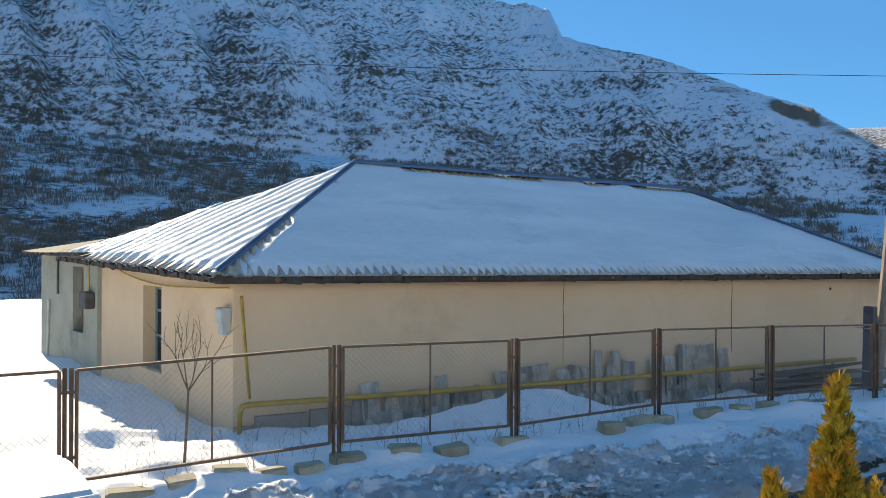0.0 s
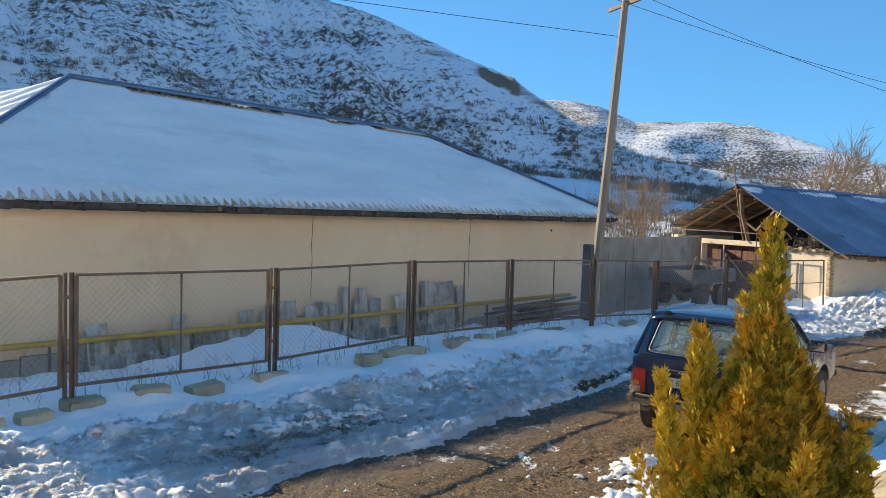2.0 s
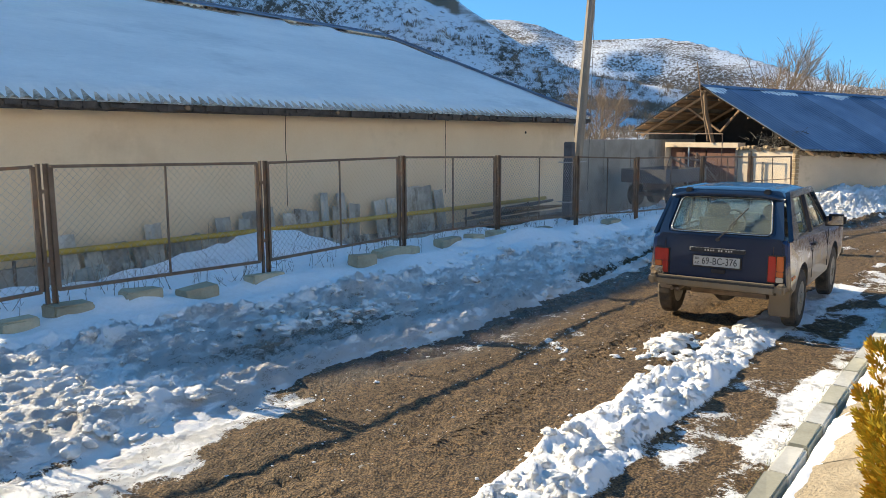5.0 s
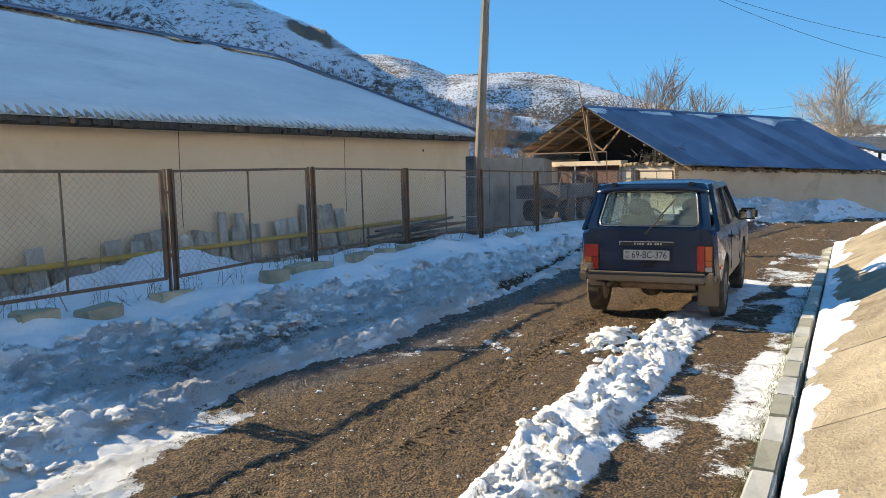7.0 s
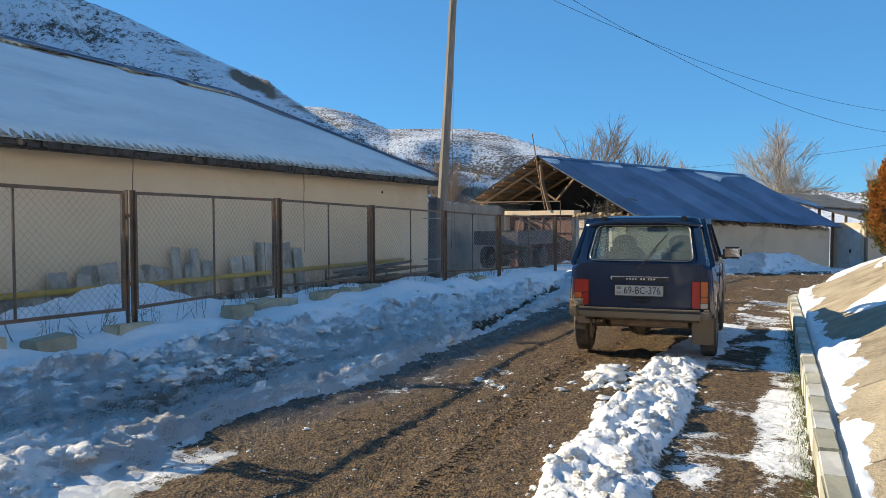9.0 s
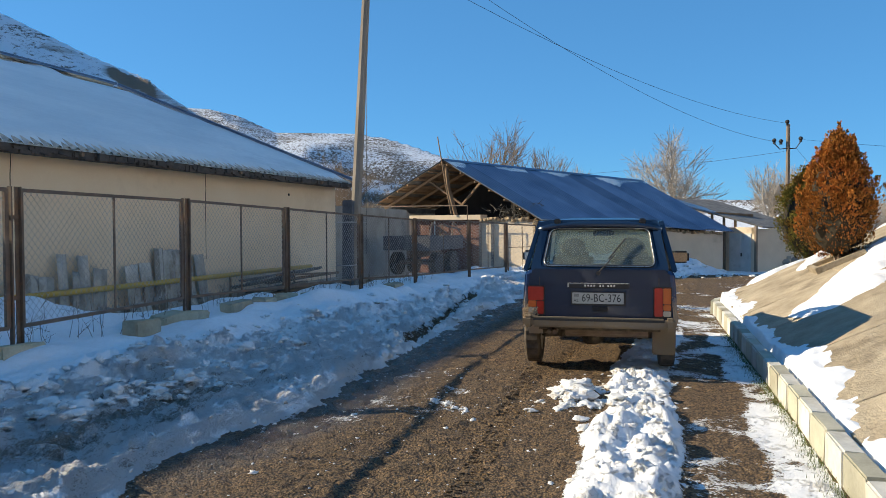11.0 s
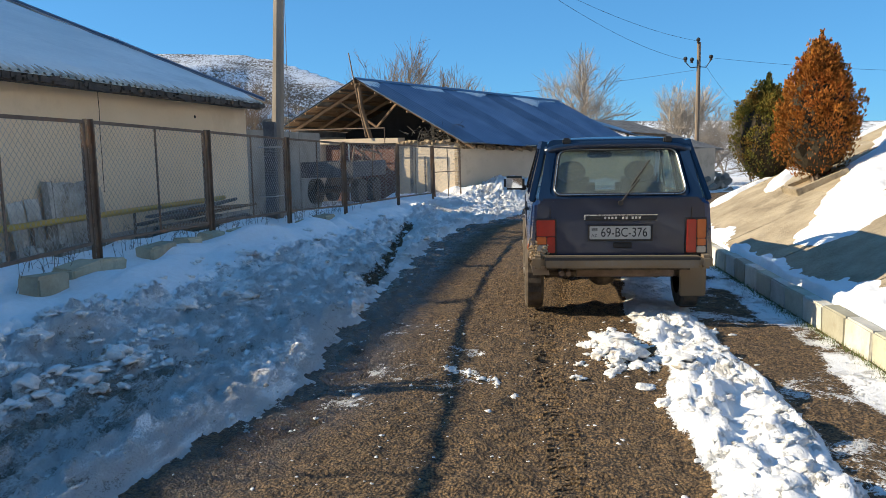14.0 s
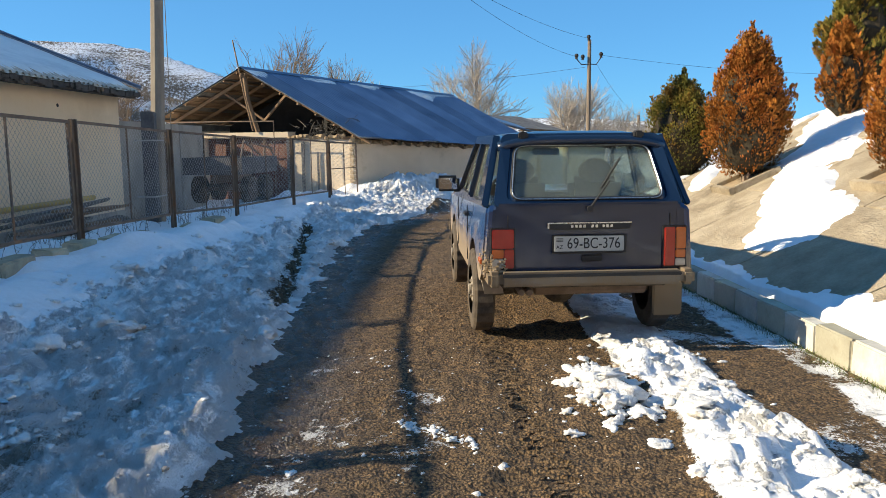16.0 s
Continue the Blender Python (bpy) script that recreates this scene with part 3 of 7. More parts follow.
# ---- mountain and far hill round the valley, unseen bounce hill behind ----
def build_mountain():
    near_az = [-180, -120, -85, -60, -30, -5, 20, 27, 29.5, 32.3, 33.2, 39.5, 43, 46.5, 49.2, 50.2, 51.5, 54, 57, 60, 66, 75, 90, 122, 150, 180]
    # high values at both ends: unseen snow hill added to bounce sunlight
    near_el = [20, 19, 14, 16, 19, 21, 19.4, 18.0, 17.4, 16.9, 15.3, 13.4, 12.1, 10.9, 9.9, 9.0, 8.1, 6.7, 5.2, 4.0, 2.8, 1.5, 0.8, 0.8, 14, 20]
    far_az = [-180, 40, 50, 54, 56, 58.6, 61, 64, 66.5, 68.5, 70.7, 73, 75.6, 80, 90, 110, 140, 180]
    far_el = [2, 6, 8.0, 7.9, 7.5, 6.4, 6.5, 6.5, 6.1, 5.5, 4.7, 3.9, 3.1, 2.3, 1.6, 1.0, 1.5, 2]
    low_az = [-180, -60, -5, 5, 17, 33, 45, 54, 64, 75, 90, 130, 180]
    low_el = [4, 7.6, 7.6, 7.4, 6.8, 5.4, 4.0, 3.0, 1.9, 1.0, 0.5, 0.5, 4]
    az = np.concatenate([np.arange(-180, -14, 2.0), np.arange(-14, 84, 0.16), np.arange(84, 180.1, 2.0)])
    rr = np.concatenate([np.linspace(70, 260, 60), np.linspace(263, 480, 120), np.linspace(488, 640, 16), np.linspace(650, 1100, 70), [1300, 1800, 2500]])
    A, R = np.meshgrid(az, rr)
    X, Y = 0.5 + R * np.sin(np.radians(A)), 3 + R * np.cos(np.radians(A))
    tn = lambda t, v: np.tan(np.radians(np.interp(A, t, v)))  # noqa: E731
    EN, EF, EL = tn(near_az, near_el), tn(far_az, far_el), tn(low_az, low_el)
    r0, t = 260.0, 0.86
    zb = 3 + r0 * EL
    low = -6 + (zb + 6) * np.clip((R - 70) / (r0 - 70), 0, 1) ** 1.25
    low = low + 2.2 * (fbm(X / 26, Y / 26, 4, 41) - 0.5) * step(70, 110, R)
    rc = (r0 * t - zb + 3) / (t - EN)
    k = np.clip((R - r0) / np.maximum(rc - r0, 8), 0, None)
    zc = 3 + rc * EN
    gull = fbm(A / 2.6, R / 140, 4, 43) - 0.5
    terr = fbm(X / 60, Y / 60, 4, 47) - 0.5
    face = zb + (zc - zb) * np.clip(k, 0, 1) ** 0.9
    spur = 1 - np.abs(2 * fbm((A + 7 * np.clip(k, 0, 1)) / 5.5, R / 400, 3, 45) - 1)
    face = face + (zc - zb) * 0.30 * (spur - 0.62) * np.sin(np.pi * np.clip(k, 0, 1)) ** 0.8
    face = face + (zc - zb) * (0.16 * gull + 0.12 * terr) * np.sin(np.pi * np.clip(k, 0, 1)) ** 0.7
    ledge = np.sin(face / 5.5 + 5 * terr) * 0.9 * step(0.1, 0.4, k)
    face = face + ledge - np.maximum(0, k - 1) * (zc - zb) * 0.22
    crag = step(0.66, 0.90, k) * np.where(k < 1.0, 1, 0) * np.maximum(step(21, 25, A) * (1 - step(32.5, 34.5, A)), step(46.3, 48.5, A) * (1 - step(49.6, 51, A)))
    face = face + crag * 5.5 * (fbm(A / 0.7, R / 9, 3, 53) - 0.42)
    z = np.where(R < r0, low, np.maximum(face, -30))
    r1, t1 = 640.0, 0.62
    rc1 = np.maximum((r1 * t1 + 6) / (t1 - EF), r1 + 30)
    k1 = np.clip((R - r1) / (rc1 - r1), 0, None)
    zc1 = 3 + rc1 * EF
    hill = -6 + (zc1 + 6) * np.clip(k1, 0, 1) + (zc1 + 6) * 0.42 * (0.62 - np.abs(2 * fbm((X + 0.6 * Y) / 190, (Y - X) / 420, 3, 57) - 1)) * np.sin(np.pi * np.clip(k1, 0, 1)) + (zc1 + 6) * 0.3 * (fbm(X / 120, Y / 120, 4, 59) - 0.5) * np.sin(np.pi * np.clip(k1, 0, 1)) - np.maximum(0, k1 - 1) * 60
    z = np.where(R > r1, np.maximum(z, hill), z)
    rock = crag * 0.85 * (fbm(A / 1.3, R / 22, 3, 63) - 0.12) + 0.5 * step(0.62, 0.8, k) * (1 - step(0.95, 1.0, k)) * step(0.5, 0.62, fbm(A / 5, R / 60, 3, 61)) * (R < 600)
    scrub = np.where(R < r0, 0.10 + 0.45 * (fbm(X / 40, Y / 14, 3, 67) - 0.5), 0.26 - 0.12 * np.clip(k, 0, 1) + 0.35 * (fbm(A / 3, R / 50, 3, 69) - 0.5))
    scrub = np.where(A < 12, scrub + 0.12 * (R < 240), scrub)
    scrub = np.where(R > r1, 0.28 + 0.5 * (fbm(X / 90, Y / 90, 3, 77) - 0.5), scrub)
    ob = new("mountain", from_arrays("mountain", np.stack([X, Y, z], -1).reshape(-1, 3), grid_faces(len(az), len(rr)), M_MOUNT,
             [("rock", rock.ravel()), ("scrub", scrub.ravel())]))
    tagged(ob, "snowy mountain side with dark scrub and brown crags", "mountain", kind="structure")
    # scrub: bare bushes over the foot of the mountain
    rng = np.random.default_rng(7)
    n = 15000
    pa, pr = rng.uniform(-9, 78, n), 72 + 205 * rng.uniform(0, 1, n) ** 0.85
    px, py = 0.5 + pr * np.sin(np.radians(pa)), 3 + pr * np.cos(np.radians(pa))
    dens = fbm(px / 34, py / 13, 3, 67)
    keep = dens + np.where(pa < 14, 0.16, 0.0) > 0.47
    pa, pr, px, py = pa[keep], pr[keep], px[keep], py[keep]
    ia = np.searchsorted(az, pa).clip(0, len(az) - 1)
    ir = np.searchsorted(rr, pr).clip(0, len(rr) - 1)
    pz = z[ir, ia] - 0.3
    m, blades = len(px), 26
    hgt = rng.uniform(0.5, 1.5, m) * (1 + pr / 400)
    th, ph = rng.uniform(0, 6.283, (m, blades)), rng.uniform(0.05, 1.1, (m, blades))
    L = hgt[:, None] * rng.uniform(0.6, 1.15, (m, blades))
    base = np.stack([px, py, pz], -1)[:, None, :] + rng.normal(0, 0.6, (m, blades, 3)) * [1, 1, 0]
    tip = base + np.stack([L * np.sin(ph) * np.cos(th), L * np.sin(ph) * np.sin(th), L * np.cos(ph)], -1)
    side = np.stack([-np.sin(th), np.cos(th), 0 * th], -1) * (0.012 + 0.028 * L[..., None])
    mid = base * 0.42 + tip * 0.58
    v = np.stack([base, mid + side, tip, mid - side], 2).reshape(-1, 3)
    ob = new("scrub", from_arrays("scrub", v, np.arange(len(v)).reshape(-1, 4), M_SCRUB, smooth=False))
    tagged(ob, "bare brown scrub bushes over the snowy foothill", "bushes", kind="stuff")


build_mountain()


# ---- roof planes ----
def roof_arrays(P0, P1, A0, A1, du, nv, wave=0.0, period=0.177, lift=0.0, thick=None, over=0.0, skew=False):
    """A roof plane from eave P0-P1 to ridge A0-A1, its lines running up the fall; wave makes it corrugated."""
    P0, P1, A0, A1 = (np.array(p, float) for p in (P0, P1, A0, A1))
    e = P1 - P0
    L = np.linalg.norm(e)
    s0, s1 = (A0 - P0) @ e / L**2, (A1 - P0) @ e / L**2
    if skew:
        s0, s1 = 0.0, 1.0
    s = np.linspace(0, 1, int(L / du) + 1)
    t = np.clip((s - s0) / max(s1 - s0, 1e-6), 0, 1)[:, None]
    w = (A0 - P0 - s0 * e) * (1 - t) + (A1 - P0 - s1 * e) * t
    km = np.where(s < s0, s / max(s0, 1e-6), np.where(s > s1, (1 - s) / max(1 - s1, 1e-6), 1.0))
    v = np.linspace(0, 1, nv) ** 1.6
    k = (-over + (km[:, None] + over) * v[None, :])
    pos = P0 + s[:, None, None] * e + k[..., None] * w[:, None, :]
    n = np.cross(e, w.mean(0))
    n /= np.linalg.norm(n)
    wl = np.linalg.norm(w.mean(0))
    off = lift + wave * np.sin(s * L * 2 * math.pi / period)[:, None] + 0 * k
    if thick is not None:
        off = off + thick(s[:, None] * L + 0 * k, k * wl, (km[:, None] - k) * wl)
    pos = pos + off[..., None] * n
    return pos.transpose(1, 0, 2).reshape(-1, 3), grid_faces(len(s), nv)


def roof_snow(seed, bare=0.0):
    def f(u, v, top):
        t = 0.055 + 0.05 * (fbm(u * 0.5, v * 1.1, 3, seed) - 0.5) + 0.02 * (fbm(u * 2.2, v * 0.25, 3, seed + 5) - 0.5)
        t = t - bare * step(0.42, 0.62, fbm(u * 0.35 + v * 0.2, v * 0.5, 3, seed + 9)) * 0.05
        rag = fbm(u * 5.5, v * 0.0, 3, seed + 3)
        t = np.minimum(t, -0.030 + 0.066 * v / (0.16 + 0.34 * rag))
        t = t - 0.07 * (1 - step(0.05, 0.30 + 0.5 * fbm(u * 1.4, v * 0, 2, seed + 7), top)) * step(0.5, 0.56, fbm(u * 0.9, v * 0, 3, seed + 8))
        return t
    return f


def roofed(parent, name, P0, P1, A0, A1, sheet_mat, seed, ribs=0.0):
    v, f = roof_arrays(P0, P1, A0, A1, 0.03, 4, 0.026)
    ob = new(name, from_arrays(name, v, f, sheet_mat))
    ob.parent = parent
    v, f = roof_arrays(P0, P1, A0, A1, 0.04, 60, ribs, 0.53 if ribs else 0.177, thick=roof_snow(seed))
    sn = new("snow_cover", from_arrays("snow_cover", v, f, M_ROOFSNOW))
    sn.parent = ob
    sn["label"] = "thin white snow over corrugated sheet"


# ---- long farm building ----
A_COR = Vector((2.9, 14.65, 0))
END_DIR = Vector((-0.265, 0.964, 0)).normalized()
END_IN = Vector((0.964, 0.265, 0)).normalized()


def long_building():
    b = thing("farm_building", Matrix(), "long low beige plastered building under a snowy hipped roof", "building")
    bm = bmesh.new()
    box(bm, 2.9, 20.1, 14.65, 15.0, -0.5, 2.72)
    part("front_wall", bm, M_PLASTER, b)
    bm = bmesh.new()
    box(bm, 2.9, 20.1, 14.60, 14.647, -0.5, 0.12)
    part("plinth", bm, M_CONC, b)
    bm = bmesh.new()
    box(bm, 19.75, 20.1, 15.0, 24.0, -0.6, 2.62)
    part("side_wall", bm, M_PLASTER, b)
    bm = bmesh.new()
    box(bm, 0.9, 20.1, 23.7, 24.0, -0.6, 2.7)
    part("back_wall", bm, M_PLASTER, b)
    m = Matrix(((END_DIR.x, END_IN.x, 0, A_COR.x), (END_DIR.y, END_IN.y, 0, A_COR.y), (0, 0, 1, 0), (0, 0, 0, 1)))
    bm = bmesh.new()
    box(bm, 0.0, 3.45, 0, 0.38, -0.5, 2.9, m=m)
    box(bm, 4.55, 7.55, 0, 0.38, -0.5, 3.02, m=m)
    box(bm, 3.45, 4.55, 0, 0.38, -0.5, 0.69, m=m)
    box(bm, 3.45, 4.55, 0, 0.38, 2.43, 2.95, m=m)
    part("end_wall", bm, M_PLASTER, b)
    bm = bmesh.new()
    for s0, s1, z0, z1 in ((3.45, 3.53, 0.69, 2.43), (4.47, 4.55, 0.69, 2.43), (3.53, 4.47, 0.69, 0.78), (3.53, 4.47, 2.34, 2.43), (3.97, 4.03, 0.78, 2.34), (3.53, 4.47, 1.85, 1.91), (3.53, 4.47, 1.30, 1.35)):
        box(bm, s0, s1, 0.26, 0.33, z0, z1, 0.006, m)
    w = part("window", bm, M_BLUEWIN, b, "faded blue painted wooden window")
    bm = bmesh.new()
    box(bm, 3.53, 4.47, 0.29, 0.30, 0.78, 2.34, m=m)
    part("pane", bm, M_DARK, w, "dark unlit glass")
    bm = bmesh.new()
    box(bm, 3.40, 4.60, -0.05, 0.26, 0.64, 0.692, 0.008, m)
    part("sill", bm, M_CONC, w)
    # grey-green annexe in line with the end wall
    bm = bmesh.new()
    box(bm, 7.55, 8.75, -0.10, 0.30, -0.6, 3.12, m=m)
    box(bm, 9.75, 13.2, -0.10, 0.30, -0.6, 3.2, m=m)
    box(bm, 8.75, 9.75, -0.10, 0.30, -0.6, 1.02, m=m)
    box(bm, 8.75, 9.75, -0.10, 0.30, 2.75, 3.14, m=m)
    box(bm, 12.9, 13.2, 0.30, 6.0, -0.6, 3.2, m=m)
    part("annexe_wall", bm, M_GREYGREEN, b, "grey-green rendered wall")
    bm = bmesh.new()
    for s0, s1, z0, z1 in ((8.75, 8.83, 1.02, 2.75), (9.67, 9.75, 1.02, 2.75), (8.83, 9.67, 1.02, 1.1), (8.83, 9.67, 2.67, 2.75), (9.22, 9.28, 1.1, 2.67)):
        box(bm, s0, s1, 0.12, 0.19, z0, z1, 0.006, m)
    w = part("window", bm, M_WOOD, b, "bare wooden window frame")
    bm = bmesh.new()
    box(bm, 8.83, 9.67, 0.15, 0.16, 1.1, 2.67, m=m)
    part("pane", bm, M_DARK, w)
    bm = bmesh.new()
    for p in (m @ Vector((7.4, -0.45, 3.02)), ):
        quad_slab(bm, [m @ Vector((7.45, -0.5, 3.05)), m @ Vector((13.6, -0.55, 3.15)), m @ Vector((13.6, 4.5, 3.75)), m @ Vector((7.45, 4.5, 4.2))], 0.07)
    for s in np.arange(7.8, 13.4, 0.55):
        beam(bm, m @ Vector((s, -0.62, 3.08)), m @ Vector((s, 0.4, 3.16)), 0.07)
    part("annexe_roof", bm, M_OLDWOOD, b, "ragged old plank roof edge")
    bm = bmesh.new()
    for i in range(26):
        s = random.uniform(7.6, 13.3)
        t = random.uniform(-0.45, 0.6)
        quad_slab(bm, [m @ Vector((s, t, 3.15 + t * 0.12)), m @ Vector((s + 0.7, t + 0.05, 3.17 + t * 0.12)), m @ Vector((s + 0.7, t + 0.6, 3.27 + t * 0.12)), m @ Vector((s, t + 0.55, 3.24 + t * 0.12))], 0.03)
    part("annexe_snow", bm, M_ROOFSNOW, b)
    # roof
    FL, FR, BR, BL = (2.55, 14.2, 2.79), (20.2, 14.2, 2.68), (20.5, 24.3, 2.7), (-0.2, 24.3, 3.05)
    AL, AR = (6.6, 19.22, 5.34), (17.0, 19.22, 5.04)
    FLl = (2.55, 14.2, 2.79)
    roofed(b, "roof", FL, FR, AL, AR, M_FIBRE, 3)
    roofed(b, "roof", BL, FLl, AL, AL, M_FIBRE, 13, 0.03)
    roofed(b, "roof", FR, BR, AR, AR, M_FIBRE, 23)
    roofed(b, "roof", BR, BL, AR, AL, M_FIBRE, 33)
    for a, c, nm, w in ((AL, AR, "ridge_cap", 0.2), (FLl, AL, "hip_cap", 0.085), (AR, FR, "hip_cap", 0.085)):
        bm = bmesh.new()
        a, c = Vector(a), Vector(c)
        d = (c - a).normalized()
        side = d.cross(Vector((0, 0, 1))).normalized()
        up = side.cross(d)
        for sg in (-1, 1):
            lo = side * sg * w - up * w * (0.42 if nm == "ridge_cap" else 0.30)
            o = up * (0.10 if nm == "ridge_cap" else 0.085)
            quad_slab(bm, [a + o, c + o, c + o + lo, a + o + lo], 0.006 * sg)
        tube(bm, [a + up * 0.105, c + up * 0.105], 0.03, 6)
        part(nm, bm, M_RIDGE, b, "bluish galvanised cap strip")
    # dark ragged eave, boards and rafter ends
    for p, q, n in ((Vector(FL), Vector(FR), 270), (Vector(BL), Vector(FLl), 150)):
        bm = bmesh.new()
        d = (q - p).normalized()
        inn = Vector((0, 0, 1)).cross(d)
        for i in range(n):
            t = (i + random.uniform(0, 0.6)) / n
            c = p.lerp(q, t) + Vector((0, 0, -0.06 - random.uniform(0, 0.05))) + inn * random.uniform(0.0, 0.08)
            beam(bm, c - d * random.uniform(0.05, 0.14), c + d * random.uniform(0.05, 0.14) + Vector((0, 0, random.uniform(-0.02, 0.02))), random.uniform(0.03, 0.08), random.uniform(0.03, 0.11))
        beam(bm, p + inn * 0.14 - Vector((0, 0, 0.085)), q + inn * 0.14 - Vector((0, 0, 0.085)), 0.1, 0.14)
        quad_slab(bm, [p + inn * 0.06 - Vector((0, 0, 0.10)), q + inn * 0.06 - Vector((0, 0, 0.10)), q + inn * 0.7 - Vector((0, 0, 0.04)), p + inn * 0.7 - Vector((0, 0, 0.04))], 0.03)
        part("eave_board", bm, M_EAVE, b, "dark brown eave with ragged sheet ends")
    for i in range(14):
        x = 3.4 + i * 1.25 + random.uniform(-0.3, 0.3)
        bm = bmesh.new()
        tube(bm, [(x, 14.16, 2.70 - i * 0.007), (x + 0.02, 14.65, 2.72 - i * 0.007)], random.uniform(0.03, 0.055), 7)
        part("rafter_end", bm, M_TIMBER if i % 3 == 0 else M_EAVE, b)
    # cracks between plaster panels, and a vent hole
    for x, zt in ((9.72, 2.64), (14.38, 2.62)):
        bm = bmesh.new()
        z, xx = zt, x
        pts = []
        while z > 0.75:
            pts.append((xx, 14.648, z))
            z -= 0.16
            xx += random.uniform(-0.012, 0.012)
        for a, c in zip(pts, pts[1:]):
            beam(bm, a, c, 0.011, 0.008)
        part("plaster_crack", bm, M_DARK, b)
    bm = bmesh.new()
    tube(bm, [(17.65, 14.64, 2.28), (17.65, 14.66, 2.28)], 0.035, 8)
    part("vent_hole", bm, M_DARK, b)
    # wiring, meter and sensor boxes
    bm = bmesh.new()
    pts = [m @ Vector((7.4 - 7.35 * t, -0.06, 3.0 - 0.45 * t - 0.35 * math.sin(math.pi * t) * (1 - t * 0.4))) for t in np.linspace(0, 1, 14)]
    tube(bm, pts, 0.016, 6)
    part("cable", bm, M_YELLOW, b)
    bm = bmesh.new()
    box(bm, 7.75, 8.35, -0.32, -0.10, 1.72, 2.14, 0.02, m)
    part("meter_box", bm, M_STUB, b, "grey-blue steel meter box")
    bm = bmesh.new()
    tube(bm, [m @ Vector((8.05, -0.16, 2.14)), m @ Vector((8.05, -0.16, 3.05))], 0.02, 6)
    part("conduit", bm, M_YELLOW, b)
    bm = bmesh.new()
    tube(bm, [m @ Vector((12.3, -0.15, -0.1)), m @ Vector((12.1, -0.15, 1.75))], 0.035, 8)
    part("white_pipe", bm, M_HUTDOOR, b)
    bm = bmesh.new()
    tube(bm, [m @ Vector((11.1, -0.15, 1.95)), m @ Vector((11.1, -0.15, 3.05))], 0.03, 8)
    part("conduit", bm, M_STUB, b)
    bm = bmesh.new()
    box(bm, 0.05, 0.33, -0.2, 0.0, 1.92, 2.2, 0.02, m)
    box(bm, 0.1, 0.28, -0.16, 0.0, 1.72, 1.93, 0.015, m)
    part("gas_regulator", bm, M_HUTDOOR, b, "white gas regulator box")


long_building()


def gas_pipe():
    g = thing("gas_pipe", Matrix(), "yellow painted gas pipe along the building wall", "pipe")
    bm = bmesh.new()
    tube(bm, [(3.02, 14.5, 2.42), (3.02, 14.5, 2.3), (3.16, 14.5, 0.62)], 0.028, 8)
    part("riser", bm, M_YELLOW, g, smooth=True)
    bm = bmesh.new()
    tube(bm, [(2.98, 14.42, -0.05), (2.98, 14.42, 0.42), (3.02, 14.42, 0.50), (3.12, 14.42, 0.53), (10.0, 14.36, 0.50), (18.2, 14.36, 0.52)], 0.05, 10)
    part("main", bm, M_YELLOW, g, smooth=True)
    for x in (4.6, 7.0, 9.6, 12.2, 14.8, 17.4):
        bm = bmesh.new()
        tube(bm, [(x, 14.37, -0.35), (x, 14.37, 0.47)], 0.025, 7)
        part("support_post", bm, M_RUST, g)


gas_pipe()


# ---- wire fence along the road ----
POSTS = [(-2.6, 10.5, 1.80), (0.38, 10.6, 1.83), (3.6, 10.74, 1.93), (6.39, 10.89, 1.88), (9.45, 11.36, 1.87), (12.22, 11.5, 1.81),
         (15.16, 11.56, 1.735), (17.43, 11.28, 1.66), (20.6, 11.0, 1.62), (23.4, 10.75, 1.56)]


